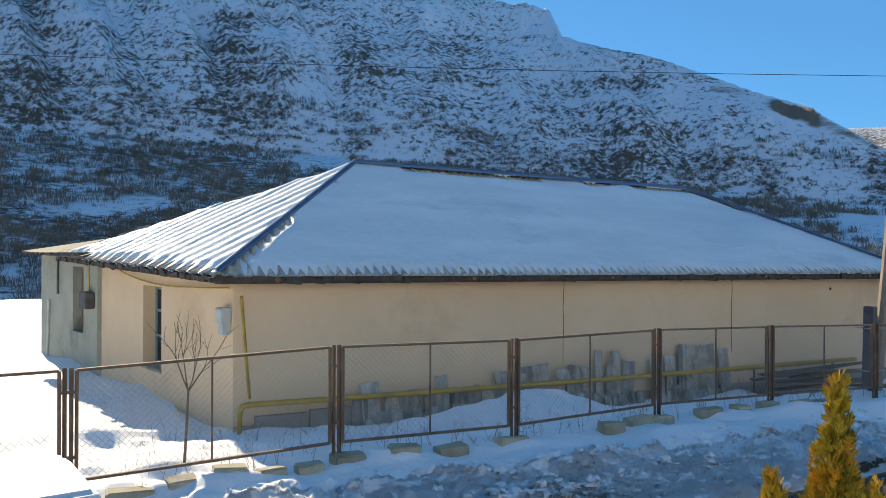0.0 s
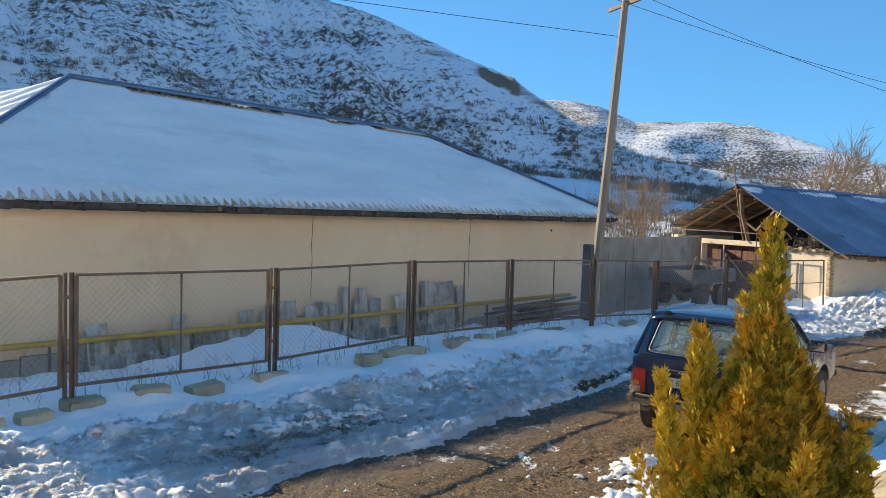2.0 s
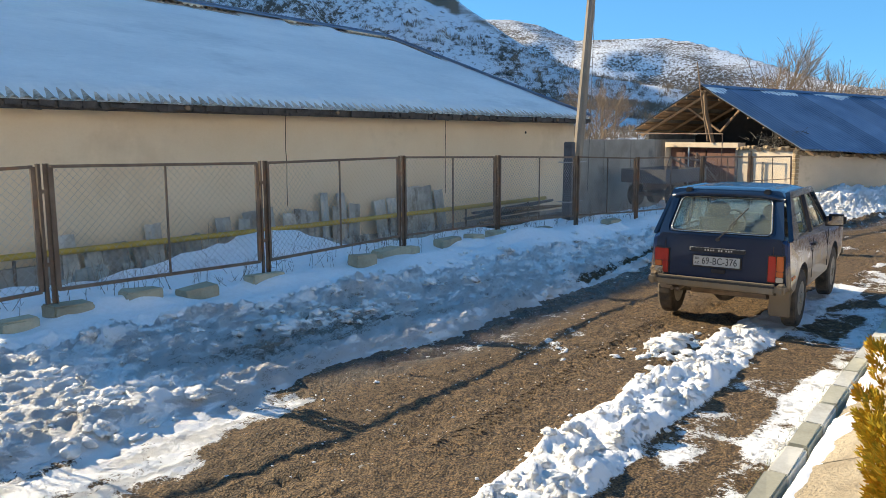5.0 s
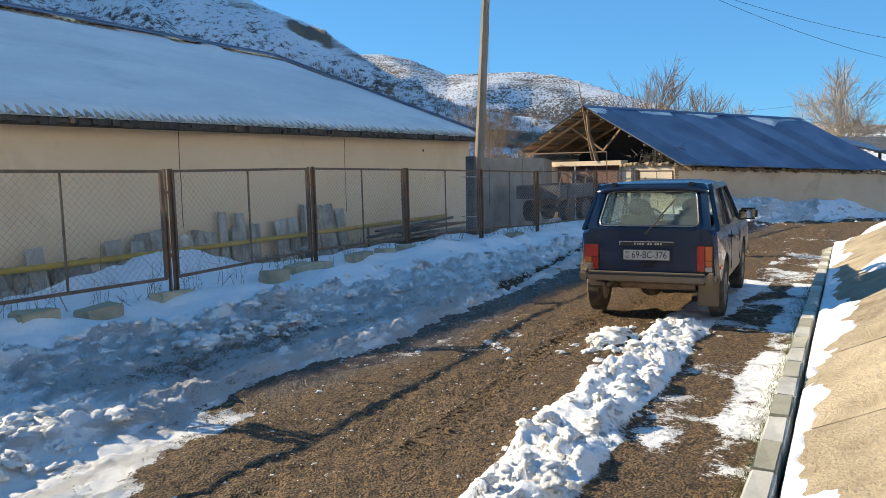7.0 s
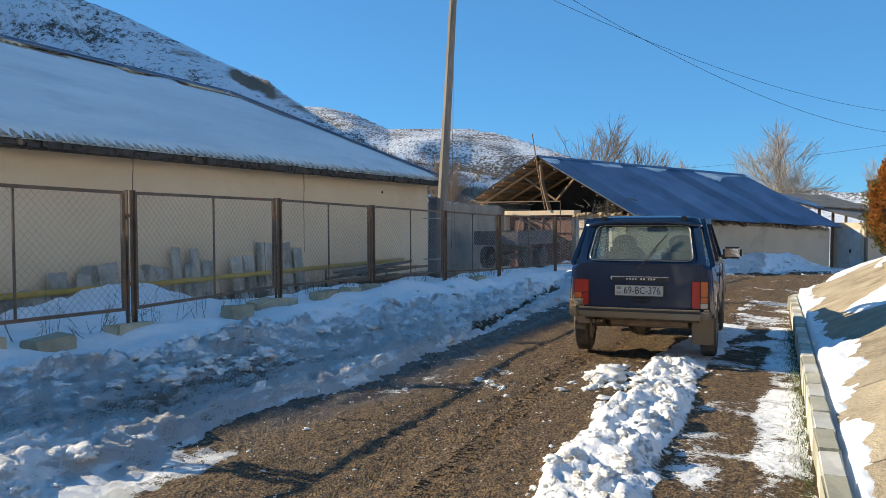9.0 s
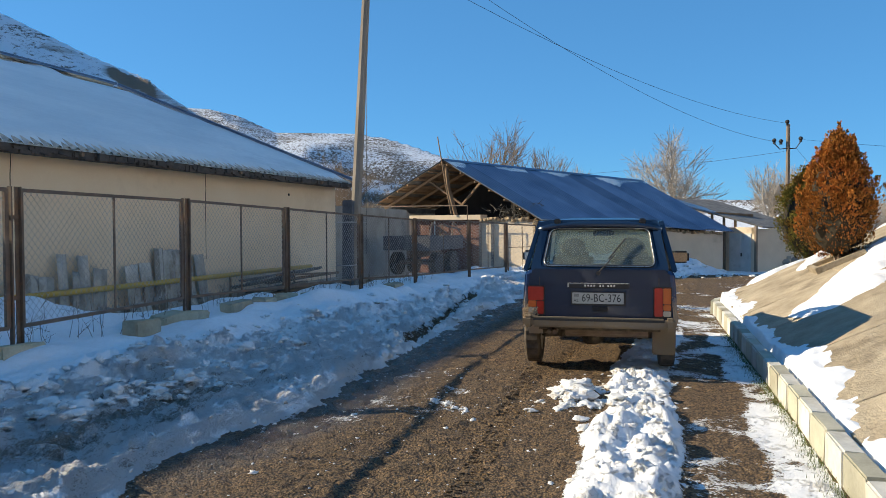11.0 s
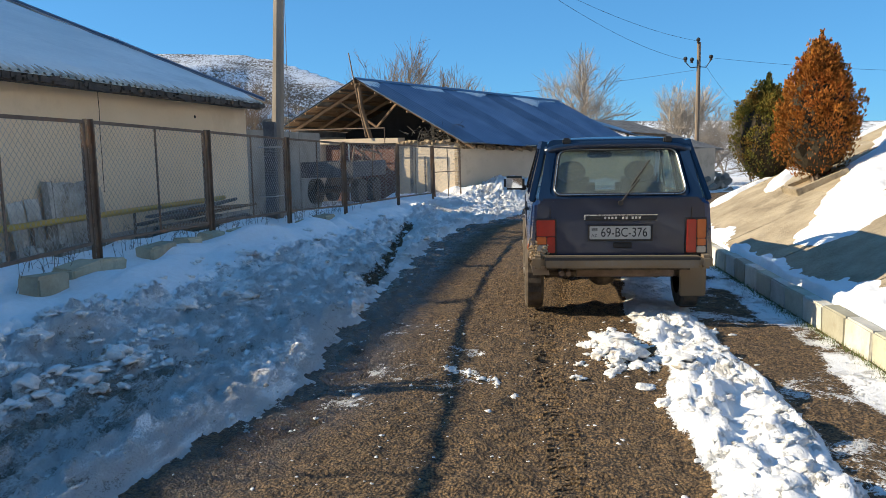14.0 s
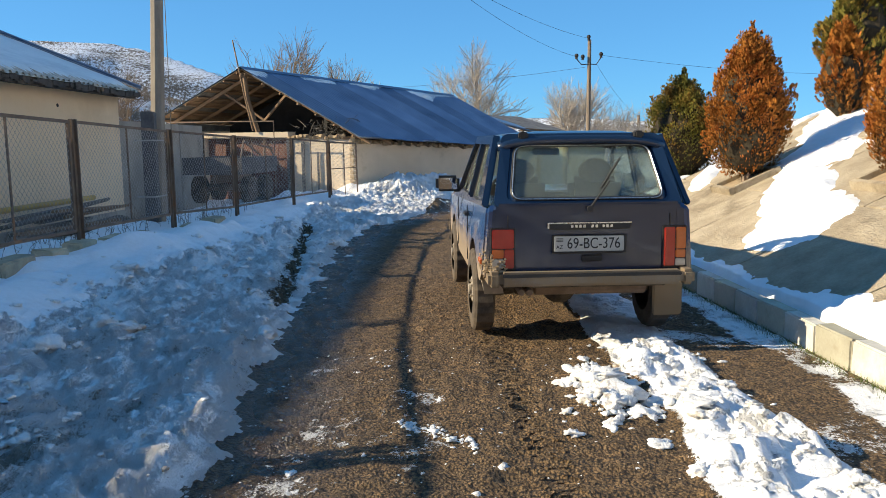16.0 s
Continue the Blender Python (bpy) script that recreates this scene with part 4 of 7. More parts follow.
def fence():
    fe = thing("fence", Matrix(), "rusty steel-framed chain-link fence along the snowy road", "fence")
    for x, y, z in POSTS:
        p = new("post")
        p.parent = fe
        p.location = (x, y, 0)
        g = ground_z(x, y)
        for s in (-0.035, 0.035):
            bm = bmesh.new()
            box(bm, s - 0.024, s + 0.024, -0.004, 0.004, g - 0.4, z + 0.03)
            box(bm, s - 0.004 + (0.02 if s > 0 else -0.02), s + 0.004 + (0.02 if s > 0 else -0.02), -0.04, 0.004, g - 0.4, z + 0.03)
            part("angle_iron", bm, M_RUST, p)
        for zz in (z - 0.25, z - 1.0):
            bm = bmesh.new()
            box(bm, -0.09, 0.09, -0.012, 0.012, zz - 0.02, zz + 0.02)
            part("clip", bm, M_RUST, p)
    for i, ((x0, y0, z0), (x1, y1, z1)) in enumerate(zip(POSTS, POSTS[1:])):
        a, c = Vector((x0, y0, z0)), Vector((x1, y1, z1))
        d = (c - a)
        ln = Vector((d.x, d.y, 0)).length
        u = Vector((d.x, d.y, 0)).normalized()
        a, c = a + u * 0.09, c - u * 0.09
        ln -= 0.18
        p = new("panel")
        p.parent = fe
        H = Vector((0, 0, -1.27))
        for nm, s, e in (("top_rail", a, c), ("bottom_rail", a + H, c + H), ("stile", a, a + H), ("stile", c, c + H), ("middle_bar", a.lerp(c, 0.5), a.lerp(c, 0.5) + H)):
            bm = bmesh.new()
            w = 0.022 if nm == "middle_bar" else 0.042
            beam(bm, s, e, w, w * 0.8)
            part(nm, bm, M_RUST, p)
        # chain link: two families of slanting wires
        verts, faces = [], []
        pitch, slope = 0.085, 1.0
        hh = 1.24
        off = Vector((-u.y, u.x, 0)) * 0.003
        for fam in (1, -1):
            k = -hh
            while k < ln + hh:
                s0, s1 = (k, k + hh) if fam > 0 else (k + hh, k)
                t0, t1 = 0.0, 1.0
                lo, hi = min(s0, s1), max(s0, s1)
                if hi > 0.02 and lo < ln - 0.02:
                    f = lambda t: s0 + (s1 - s0) * t  # noqa: E731
                    ts = sorted(((0 - s0) / (s1 - s0), (ln - s0) / (s1 - s0)))
                    t0, t1 = max(0, ts[0]), min(1, ts[1])
                    if t1 - t0 > 0.03:
                        P = [a + u * f(t) + Vector((0, 0, (z1 - z0) * f(t) / ln - 0.015 - hh * (1 - t))) + off * fam for t in (t0, t1)]
                        dd = (P[1] - P[0]).normalized()
                        n1 = dd.cross(Vector((-u.y, u.x, 0))).normalized() * 0.0021
                        n2 = Vector((-u.y, u.x, 0)) * 0.0021
                        b0 = len(verts)
                        for q in P:
                            verts += [q + n1, q - n1 * 0.5 + n2, q - n1 * 0.5 - n2]
                        faces += [(b0, b0 + 1, b0 + 4, b0 + 3), (b0 + 1, b0 + 2, b0 + 5, b0 + 4), (b0 + 2, b0, b0 + 3, b0 + 5)]
                k += pitch
        ob = new("wire_mesh", from_arrays("wire_mesh", np.array([tuple(v) for v in verts]), np.array(faces), M_WIRE, smooth=False))
        ob.parent = p
        ob["label"] = "galvanised diamond chain-link mesh"


fence()


def footing_blocks():
    rng = random.Random(4)
    xs = [0.45, 1.05, 1.62, 2.2, 2.72, 3.22, 3.75, 4.58, 5.3, 6.32, 8.35, 8.95, 9.43, 10.6, 11.4, 12.1, 13.0, 13.7, 15.6, 16.4]
    for x in xs:
        y = np.interp(x, [p[0] for p in POSTS], [p[1] for p in POSTS]) - 0.06
        ln, hh = rng.uniform(0.34, 0.54), rng.uniform(0.24, 0.34)
        bm = bmesh.new()
        box(bm, -ln / 2, ln / 2, -0.12, 0.12, -hh, 0.0, 0.018)
        for v in bm.verts:
            v.co += Vector((rng.uniform(-1, 1), rng.uniform(-1, 1), rng.uniform(-1, 1))) * 0.012
        ob = to_object("footing_block", bm, M_BLOCK)
        ob.matrix_world = pose(x, y, (max(0.42 if x > 3 else 0.38, ground_z(x, y) + 0.04) if x < 12.5 else ground_z(x, y) + 0.04) + rng.uniform(0.0, 0.04), rng.uniform(-6, 6), rng.uniform(-5, 5), rng.uniform(-7, 7))
        tagged(ob, "worn limestone block half buried in snow under the fence", "stone block", "fence footing blocks")


footing_blocks()


# ---- open-gabled shed across the road's end ----
R_DIR = Vector((0.765, -0.643, 0)).normalized()
G_DIR = Vector((0.3, 0.954, 0)).normalized()
SH = Vector((28.06, 10.89, 0))


def brick_mesh():
    bm = bmesh.new()
    box(bm, -0.085, 0.085, -0.08, 0.08, -0.05, 0.05, 0.015)
    for v in bm.verts:
        v.co += Vector((random.uniform(-1, 1), random.uniform(-1, 1), random.uniform(-1, 1))) * 0.012
    me = bpy.data.meshes.new("mud_brick")
    bmesh.ops.recalc_face_normals(bm, faces=bm.faces)
    bm.to_mesh(me)
    bm.free()
    me.materials.append(M_STRAW)
    return me


BRICK = brick_mesh()


def shed():
    s = thing("shed", Matrix(), "cream mud-plastered shed with open gable and blue-grey metal roof", "shed")
    base = -0.75

    def pt(r, g, z):
        return SH + R_DIR * r + G_DIR * g + Vector((0, 0, z))

    def slab(nm, r0, r1, g0, g1, z0, z1, mat, label=""):
        bm = bmesh.new()
        lo = [bm.verts.new(pt(a, b, z0)) for a, b in ((r0, g0), (r1, g0), (r1, g1), (r0, g1))]
        t = z1 if isinstance(z1, (tuple, list)) else (z1,) * 4
        hi = [bm.verts.new(pt(a, b, z)) for (a, b), z in zip(((r0, g0), (r1, g0), (r1, g1), (r0, g1)), t)]
        bm.faces.new(lo[::-1]), bm.faces.new(hi)
        for i in range(4):
            j = (i + 1) % 4
            bm.faces.new((lo[i], lo[j], hi[j], hi[i]))
        return part(nm, bm, mat, s, label)

    slab("front_wall", 0, 9.7, 0.0, 0.35, base, (1.62, 1.15, 1.15, 1.62), M_PLASTER2)
    slab("gable_wall", 0.0, 0.35, 0.35, 2.35, base, 1.72, M_PLASTER2, "cream mud-plastered gable wall")
    slab("back_wall", 0, 9.7, 7.1, 7.45, base, 2.0, M_PLASTER2)
    slab("far_gable_wall", 9.35, 9.7, 0.35, 7.1, base, (1.2, 1.2, 2.0, 2.0), M_PLASTER2)
    # added near-black sheets in place of the shade deep in the loft
    slab("loft_shade_sheet", 2.4, 2.5, 0.35, 3.9, base, (1.5, 1.5, 3.55, 3.55), M_DARK, "near-black sheet standing in for the loft's shade")
    slab("loft_shade_sheet", 2.4, 2.5, 3.9, 7.1, base, (3.55, 3.55, 2.15, 2.15), M_DARK, "near-black sheet standing in for the loft's shade")
    slab("loft_side", 0.4, 4.6, 7.15, 7.3, 1.9, (2.3, 2.05, 2.05, 2.3), M_OLDWOOD)
    slab("lintel", 0.0, 0.3, 2.35, 5.75, 1.72, 1.90, M_PLASTER2)
    slab("loft_floor", 0.3, 4.6, 0.35, 7.1, 1.60, 1.68, M_OLDWOOD)
    slab("gate_pier", 0.0, 0.4, 5.75, 7.45, base, 1.9, M_PLASTER2)
    # crumbling mud-brick top courses
    for nm, r0, r1, g0, g1, z0, z1 in (("wall_top", -0.03, 9.7, -0.05, 0.36, 1.58, 1.12), ("wall_top", -0.05, 0.36, 0.3, 2.4, 1.70, 1.70)):
        n = int(max(r1 - r0, g1 - g0) / 0.15)
        for i in range(n):
            t = i / n
            along_r = (r1 - r0) > (g1 - g0)
            r = r0 + (r1 - r0) * t if along_r else random.uniform(r0, r0 + 0.1)
            g = g0 + (g1 - g0) * t if not along_r else random.uniform(g0, g0 + 0.1)
            p = pt(r, g, z0 + (z1 - z0) * t)
            k = pose(p.x, p.y, p.z + random.uniform(-0.03, 0.05), random.uniform(-15, 15), random.uniform(-15, 15), random.uniform(-40, 40))
            ob = new("mud_brick", BRICK)
            ob.parent, ob.matrix_local = s, k
    # corner stripped of plaster
    z = base
    while z < 1.55:
        p = pt(-0.02, -0.02, z + 0.08)
        k = pose(p.x, p.y, p.z, 0, 0, random.uniform(-35, -10))
        ob = new("mud_brick", BRICK)
        ob.parent, ob.matrix_local = s, k
        z += 0.125
    # gate leaves
    for g0, g1 in ((2.42, 3.95), (4.0, 5.7)):
        bm = bmesh.new()
        for i in range(6):
            a = g0 + (g1 - g0) * i / 6
            b_ = g0 + (g1 - g0) * (i + 1) / 6 - 0.012
            quad_slab(bm, [pt(0.2, a, -0.35), pt(0.2, b_, -0.35), pt(0.2, b_, 1.70), pt(0.2, a, 1.70)], 0.03)
        part("gate_leaf", bm, M_REDGATE, s, "red oxide painted sheet gate leaf")
    # door frame by the gate
    bm = bmesh.new()
    beam(bm, pt(-0.06, 1.75, -0.5), pt(-0.06, 1.75, 1.62), 0.09)
    beam(bm, pt(-0.06, 2.3, -0.5), pt(-0.06, 2.3, 1.7), 0.08)
    beam(bm, pt(-0.06, 1.2, -0.5), pt(-0.06, 1.2, 1.25), 0.06)
    part("door_frame", bm, M_OLDWOOD, s)
    # roof: sheets up the front slope, boards and sheet on the other
    C0, C1, R0, R1 = Vector((27.82, 10.62, 1.70)), Vector((35.75, 4.25, 1.22)), Vector((29.20, 14.76, 4.0)), Vector((37.1, 8.1, 3.45))
    L0, L1 = Vector((30.3, 18.15, 2.36)), Vector((38.2, 11.5, 1.9))
    n = 11
    for i in range(n):
        a, c = i / n, (i + 1.06) / n
        v, f = roof_arrays(C0.lerp(C1, a), C0.lerp(C1, min(c, 1)), R0.lerp(R1, a), R0.lerp(R1, min(c, 1)), 0.022, 3, 0.011, 0.15, 0.02 + 0.006 * (i % 2), over=0.012 * (i % 3), skew=True)
        ob = new("roof_sheet", from_arrays("roof_sheet", v, f, M_STEELROOF))
        ob.parent = s
        v, f = roof_arrays(R0.lerp(R1, a), R0.lerp(R1, min(c, 1)), L0.lerp(L1, a), L0.lerp(L1, min(c, 1)), 0.03, 3, 0.011, 0.15, 0.02, skew=True)
        ob = new("roof_sheet", from_arrays("roof_sheet", v, f, M_STEELROOF))
        ob.parent = s

    def ridge_snow(u, v, top):
        t = 0.05 * (fbm(u * 0.9, v * 2.2, 4, 71) - 0.28) + 0.03
        t = t - 0.3 * (1 - step(0.27, 0.33, fbm(u * 0.75 + 3, v * 0.6, 4, 73) - 0.42 * top)) - 0.01
        return np.maximum(t, -0.012)

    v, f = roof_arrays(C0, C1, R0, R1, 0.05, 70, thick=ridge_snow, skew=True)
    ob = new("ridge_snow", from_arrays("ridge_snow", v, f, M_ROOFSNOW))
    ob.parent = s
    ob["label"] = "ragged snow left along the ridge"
    bm = bmesh.new()
    for sg, E in ((1, C0), (-1, L0)):
        w = (E - R0).normalized() * 0.2
        quad_slab(bm, [R0 + Vector((0, 0, 0.06)), R1 + Vector((0, 0, 0.06)), R1 + w + Vector((0, 0, 0.05)), R0 + w + Vector((0, 0, 0.05))], 0.006 * sg)
    part("ridge_cap", bm, M_STEELROOF, s)
    # rafters, purlins, ridge beam
    for k in range(6):
        t = 0.045 + k * 0.09
        for E0, E1 in ((C0, C1), (L0, L1)):
            bm = bmesh.new()
            beam(bm, E0.lerp(E1, t) - Vector((0, 0, 0.17)), R0.lerp(R1, t) - Vector((0, 0, 0.17)), 0.08, 0.10)
            part("rafter", bm, M_TIMBER, s)
    for k in range(7):
        t = 0.06 + k * 0.15
        for E0, E1 in ((C0, C1), (L0, L1)):
            bm = bmesh.new()
            beam(bm, E0.lerp(R0, t) - Vector((0, 0, 0.10)), E1.lerp(R1, t) - Vector((0, 0, 0.10)), 0.07, 0.05)
            part("purlin", bm, M_TIMBER, s)
    for E0, E1 in ((C0, C1), (L0, L1)):
        for k in range(12):
            a_, c_ = k / 12, (k + 0.93) / 12
            bm = bmesh.new()
            quad_slab(bm, [q - Vector((0, 0, 0.035)) for q in (E0.lerp(R0, a_), E1.lerp(R1, a_), E1.lerp(R1, c_), E0.lerp(R0, c_))], 0.012)
            part("roof_board", bm, M_TIMBER if k % 3 else M_OLDWOOD, s)
    bm = bmesh.new()
    beam(bm, R0 - Vector((0, 0, 0.22)), R1 - Vector((0, 0, 0.22)), 0.11)
    part("ridge_beam", bm, M_TIMBER, s)
    bm = bmesh.new()
    foot = pt(0.12, 3.6, 1.9)
    tube(bm, [foot, foot.lerp(R0, 0.5) + Vector((0.05, 0.05, 0)), R0 + Vector((0.1, -0.1, -0.15))], 0.085, 8, 0.07)
    part("king_post", bm, M_TIMBER, s, "rough debarked log post")
    for g0, z0, t in ((6.6, 2.0, 0.35), (1.6, 2.15, 0.3)):
        bm = bmesh.new()
        beam(bm, pt(0.5, 3.7, 2.3), (C0 if g0 < 3 else L0).lerp(R0, 1 - t) + R_DIR * 0.5 - Vector((0, 0, 0.15)), 0.07)
        part("brace", bm, M_TIMBER, s)
    bm = bmesh.new()
    beam(bm, pt(0.9, 1.75, 1.7), pt(0.9, 1.75, 2.6), 0.09)
    part("loft_post", bm, M_OLDWOOD, s)
    # leaning thin pole through the gable
    st = thing("leaning_stick", Matrix(), "thin bare wooden pole leaning up past the gable", "pole")
    bm = bmesh.new()
    tube(bm, [pt(-0.12, 3.55, 1.95), pt(-0.15, 3.8, 3.1), pt(-0.12, 4.2, 4.9)], 0.035, 7, 0.022)
    part("shaft", bm, M_TIMBER, st)
    # brushwood heaped in the loft
    bw = thing("brushwood_heap", Matrix(), "heap of grey branches stored in the shed loft", "branches")
    bm = bmesh.new()
    rng = random.Random(8)
    for i in range(90):
        p = pt(rng.uniform(0.1, 0.9), rng.uniform(0.45, 2.1), 1.72 + abs(rng.gauss(0, 0.22)))
        d = Vector((rng.uniform(-1, 1), rng.uniform(-1, 1), rng.uniform(-0.3, 0.5))).normalized() * rng.uniform(0.2, 0.7)
        tube(bm, [p, p + d * 0.5 + Vector((0, 0, rng.uniform(-0.05, 0.08))), p + d], 0.016, 5, 0.006)
    part("branches", bm, M_OLDWOOD, bw)
    # pipe rail over the gate
    rl = thing("pipe_frame", Matrix(), "thin rusty pipe frame over the gate", "rail")
    bm = bmesh.new()
    tube(bm, [pt(-1.0, 6.0, -0.3), pt(-1.0, 6.0, 2.25), pt(-1.0, 1.9, 2.22), pt(-1.0, 1.9, -0.4)], 0.025, 7)
    part("pipe", bm, M_RUST, rl)
    bm = bmesh.new()
    tube(bm, [pt(-0.9, 3.5, -0.4), pt(-0.9, 3.5, 1.75)], 0.025, 7)
    part("upright", bm, M_HUTDOOR, rl, "pale painted upright")


shed()


def leaning_gate():
    """The last fence leaf, leaning on the shed."""
    p = thing("wire_gate", Matrix(), "leaning wire-mesh gate leaf beside the shed", "gate")
    a, c = Vector((23.6, 10.75, 1.55)), Vector((26.3, 10.5, 1.5))
    H = Vector((0.15, 0, -1.55))
    for nm, s, e in (("rail", a, c), ("rail", a + H, c + H), ("stile", a, a + H), ("stile", c, c + H), ("bar", a + H * 0.45, c + H * 0.45), ("bar", a.lerp(c, 0.5), a.lerp(c, 0.5) + H)):
        bm = bmesh.new()
        beam(bm, s, e, 0.04 if nm != "bar" else 0.022)
        part(nm, bm, M_RUST, p)
    bm = bmesh.new()
    for fam in (1, -1):
        for k in np.arange(-1.2, 2.5, 0.12):
            s0, s1 = (k, k + 1.35) if fam > 0 else (k + 1.35, k)
            t0, t1 = sorted(((0 - s0) / (s1 - s0), (2.6 - s0) / (s1 - s0)))
            t0, t1 = max(0, t0), min(1, t1)
            if t1 - t0 > 0.05:
                q = [a.lerp(c, (s0 + (s1 - s0) * t) / 2.7) + H * (1 - t) * 0.95 for t in (t0, t1)]
                tube(bm, q, 0.0025, 3, cap=False)
    part("wire_mesh", bm, M_WIRE, p)


leaning_gate()


def concrete_wall():
    w = thing("concrete_wall", Matrix(), "weathered grey precast concrete yard wall", "wall", kind="structure")
    for i, (x0, x1) in enumerate(((20.45, 22.2), (22.22, 23.95), (23.97, 25.7))):
        bm = bmesh.new()
        box(bm, x0, x1, 14.85, 15.0, -0.6, 2.07 - 0.01 * i, 0.015)
        for k in range(9):
            box(bm, x0 + 0.05, x1 - 0.05, 14.835, 14.85, -0.5 + k * 0.19, -0.36 + k * 0.19, 0.004)
        part("panel", bm, M_CONC, w)


concrete_wall()


def gate_shade_wall():
    # added wall, placed to keep the sun off the gate
    w = thing("added_shade_wall", Matrix(), "grey concrete wall added to cast shade on the shed gate", "wall", kind="structure")
    bm = bmesh.new()
    quad_slab(bm, [(25.72, 14.86, -0.6), (29.6, 16.3, -0.6), (29.6, 16.3, 1.98), (25.72, 14.86, 2.04)], -0.14)
    part("panel", bm, M_CONC, w)


gate_shade_wall()


def trailer():
    t = thing("farm_trailer", pose(22.6, 13.0, ground_z(22.6, 13.0), 0, 0, -4), "rusty old farm trailer standing behind the fence", "trailer")
    bm = bmesh.new()
    box(bm, -1.2, 1.2, -0.7, 0.7, 0.72, 0.78)
    for x0, x1, y0, y1 in ((-1.2, 1.2, -0.73, -0.70), (-1.2, 1.2, 0.70, 0.73), (-1.23, -1.2, -0.73, 0.73), (1.2, 1.23, -0.73, 0.73)):
        box(bm, x0, x1, y0, y1, 0.72, 1.12)
    part("bed", bm, M_STUB, t, "dark steel bed")
    for a, b in (((-1.2, -0.7, 1.1), (-1.0, -0.7, 1.5)), ((-1.0, -0.7, 1.5), (0.1, -0.7, 1.15)), ((-0.2, -0.6, 1.1), (-0.2, -0.6, 1.45)), ((-0.2, -0.6, 1.45), (1.3, -0.6, 1.3)), ((0.9, -0.5, 1.1), (1.0, -0.5, 1.55)), ((1.0, -0.5, 1.55), (2.3, -0.5, 0.7))):
        bm = bmesh.new()
        tube(bm, [a, b], 0.025, 6)
        part("rail", bm, M_RUST, t)
    for x in (-0.55, 0.55):
        for y in (-0.62, 0.62):
            bm = bmesh.new()
            tube(bm, [(x, y - 0.1, 0.33), (x, y + 0.1, 0.33)], 0.33, 18)
            part("wheel", bm, M_TYRE, t)
    bm = bmesh.new()
    box(bm, -1.1, 1.1, -0.06, 0.06, 0.5, 0.72), box(bm, -0.6, -0.5, -0.6, 0.6, 0.3, 0.4), box(bm, 0.5, 0.6, -0.6, 0.6, 0.3, 0.4)
    beam(bm, (1.1, 0, 0.55), (2.2, 0, 0.35), 0.08)
    part("chassis", bm, M_RUST, t)


trailer()


def hut():
    h = thing("hut", Matrix.Translation((36.35, 3.95, 0)) @ pose(0, 0, 0, 0, 0, -130), "small lean-to hut with pale grey door and patched roof", "hut")
    # local x runs along the door face towards the road's right, y into the hut
    bm = bmesh.new()
    box(bm, -0.75, -0.55, 0, 0.15, -0.9, 1.35), box(bm, 0.55, 0.75, 0, 0.15, -0.9, 1.35), box(bm, -0.75, 0.75, 0, 0.15, 1.12, 1.38), box(bm, -0.75, -0.6, 0.15, 3, -0.9, 1.3), box(bm, 0.6, 0.75, 0.15, 3, -0.9, 1.3), box(bm, -0.75, 0.75, 3, 3.15, -0.9, 1.3)
    part("wall", bm, M_PLASTER2, h)
    bm = bmesh.new()
    box(bm, -0.55, 0.55, -0.03, 0.03, -0.62, 1.12, 0.008)
    d = part("door", bm, M_HUTDOOR, h, "pale grey painted sheet door")
    bm = bmesh.new()
    box(bm, -0.02, 0.02, -0.05, -0.03, -0.6, 1.1), box(bm, -0.53, 0.53, -0.045, -0.03, 0.25, 0.3)
    part("door_batten", bm, M_HUTDOOR, d)
    bm = bmesh.new()
    box(bm, 0.06, 0.12, -0.07, -0.03, 0.15, 0.3, 0.01)
    part("padlock", bm, M_INK, d)
    for x in (-0.8, 0.8):
        bm = bmesh.new()
        beam(bm, (x, -0.03, -0.9), (x, -0.03, 1.45), 0.1)
        part("door_post", bm, M_WOOD, h)


hut()


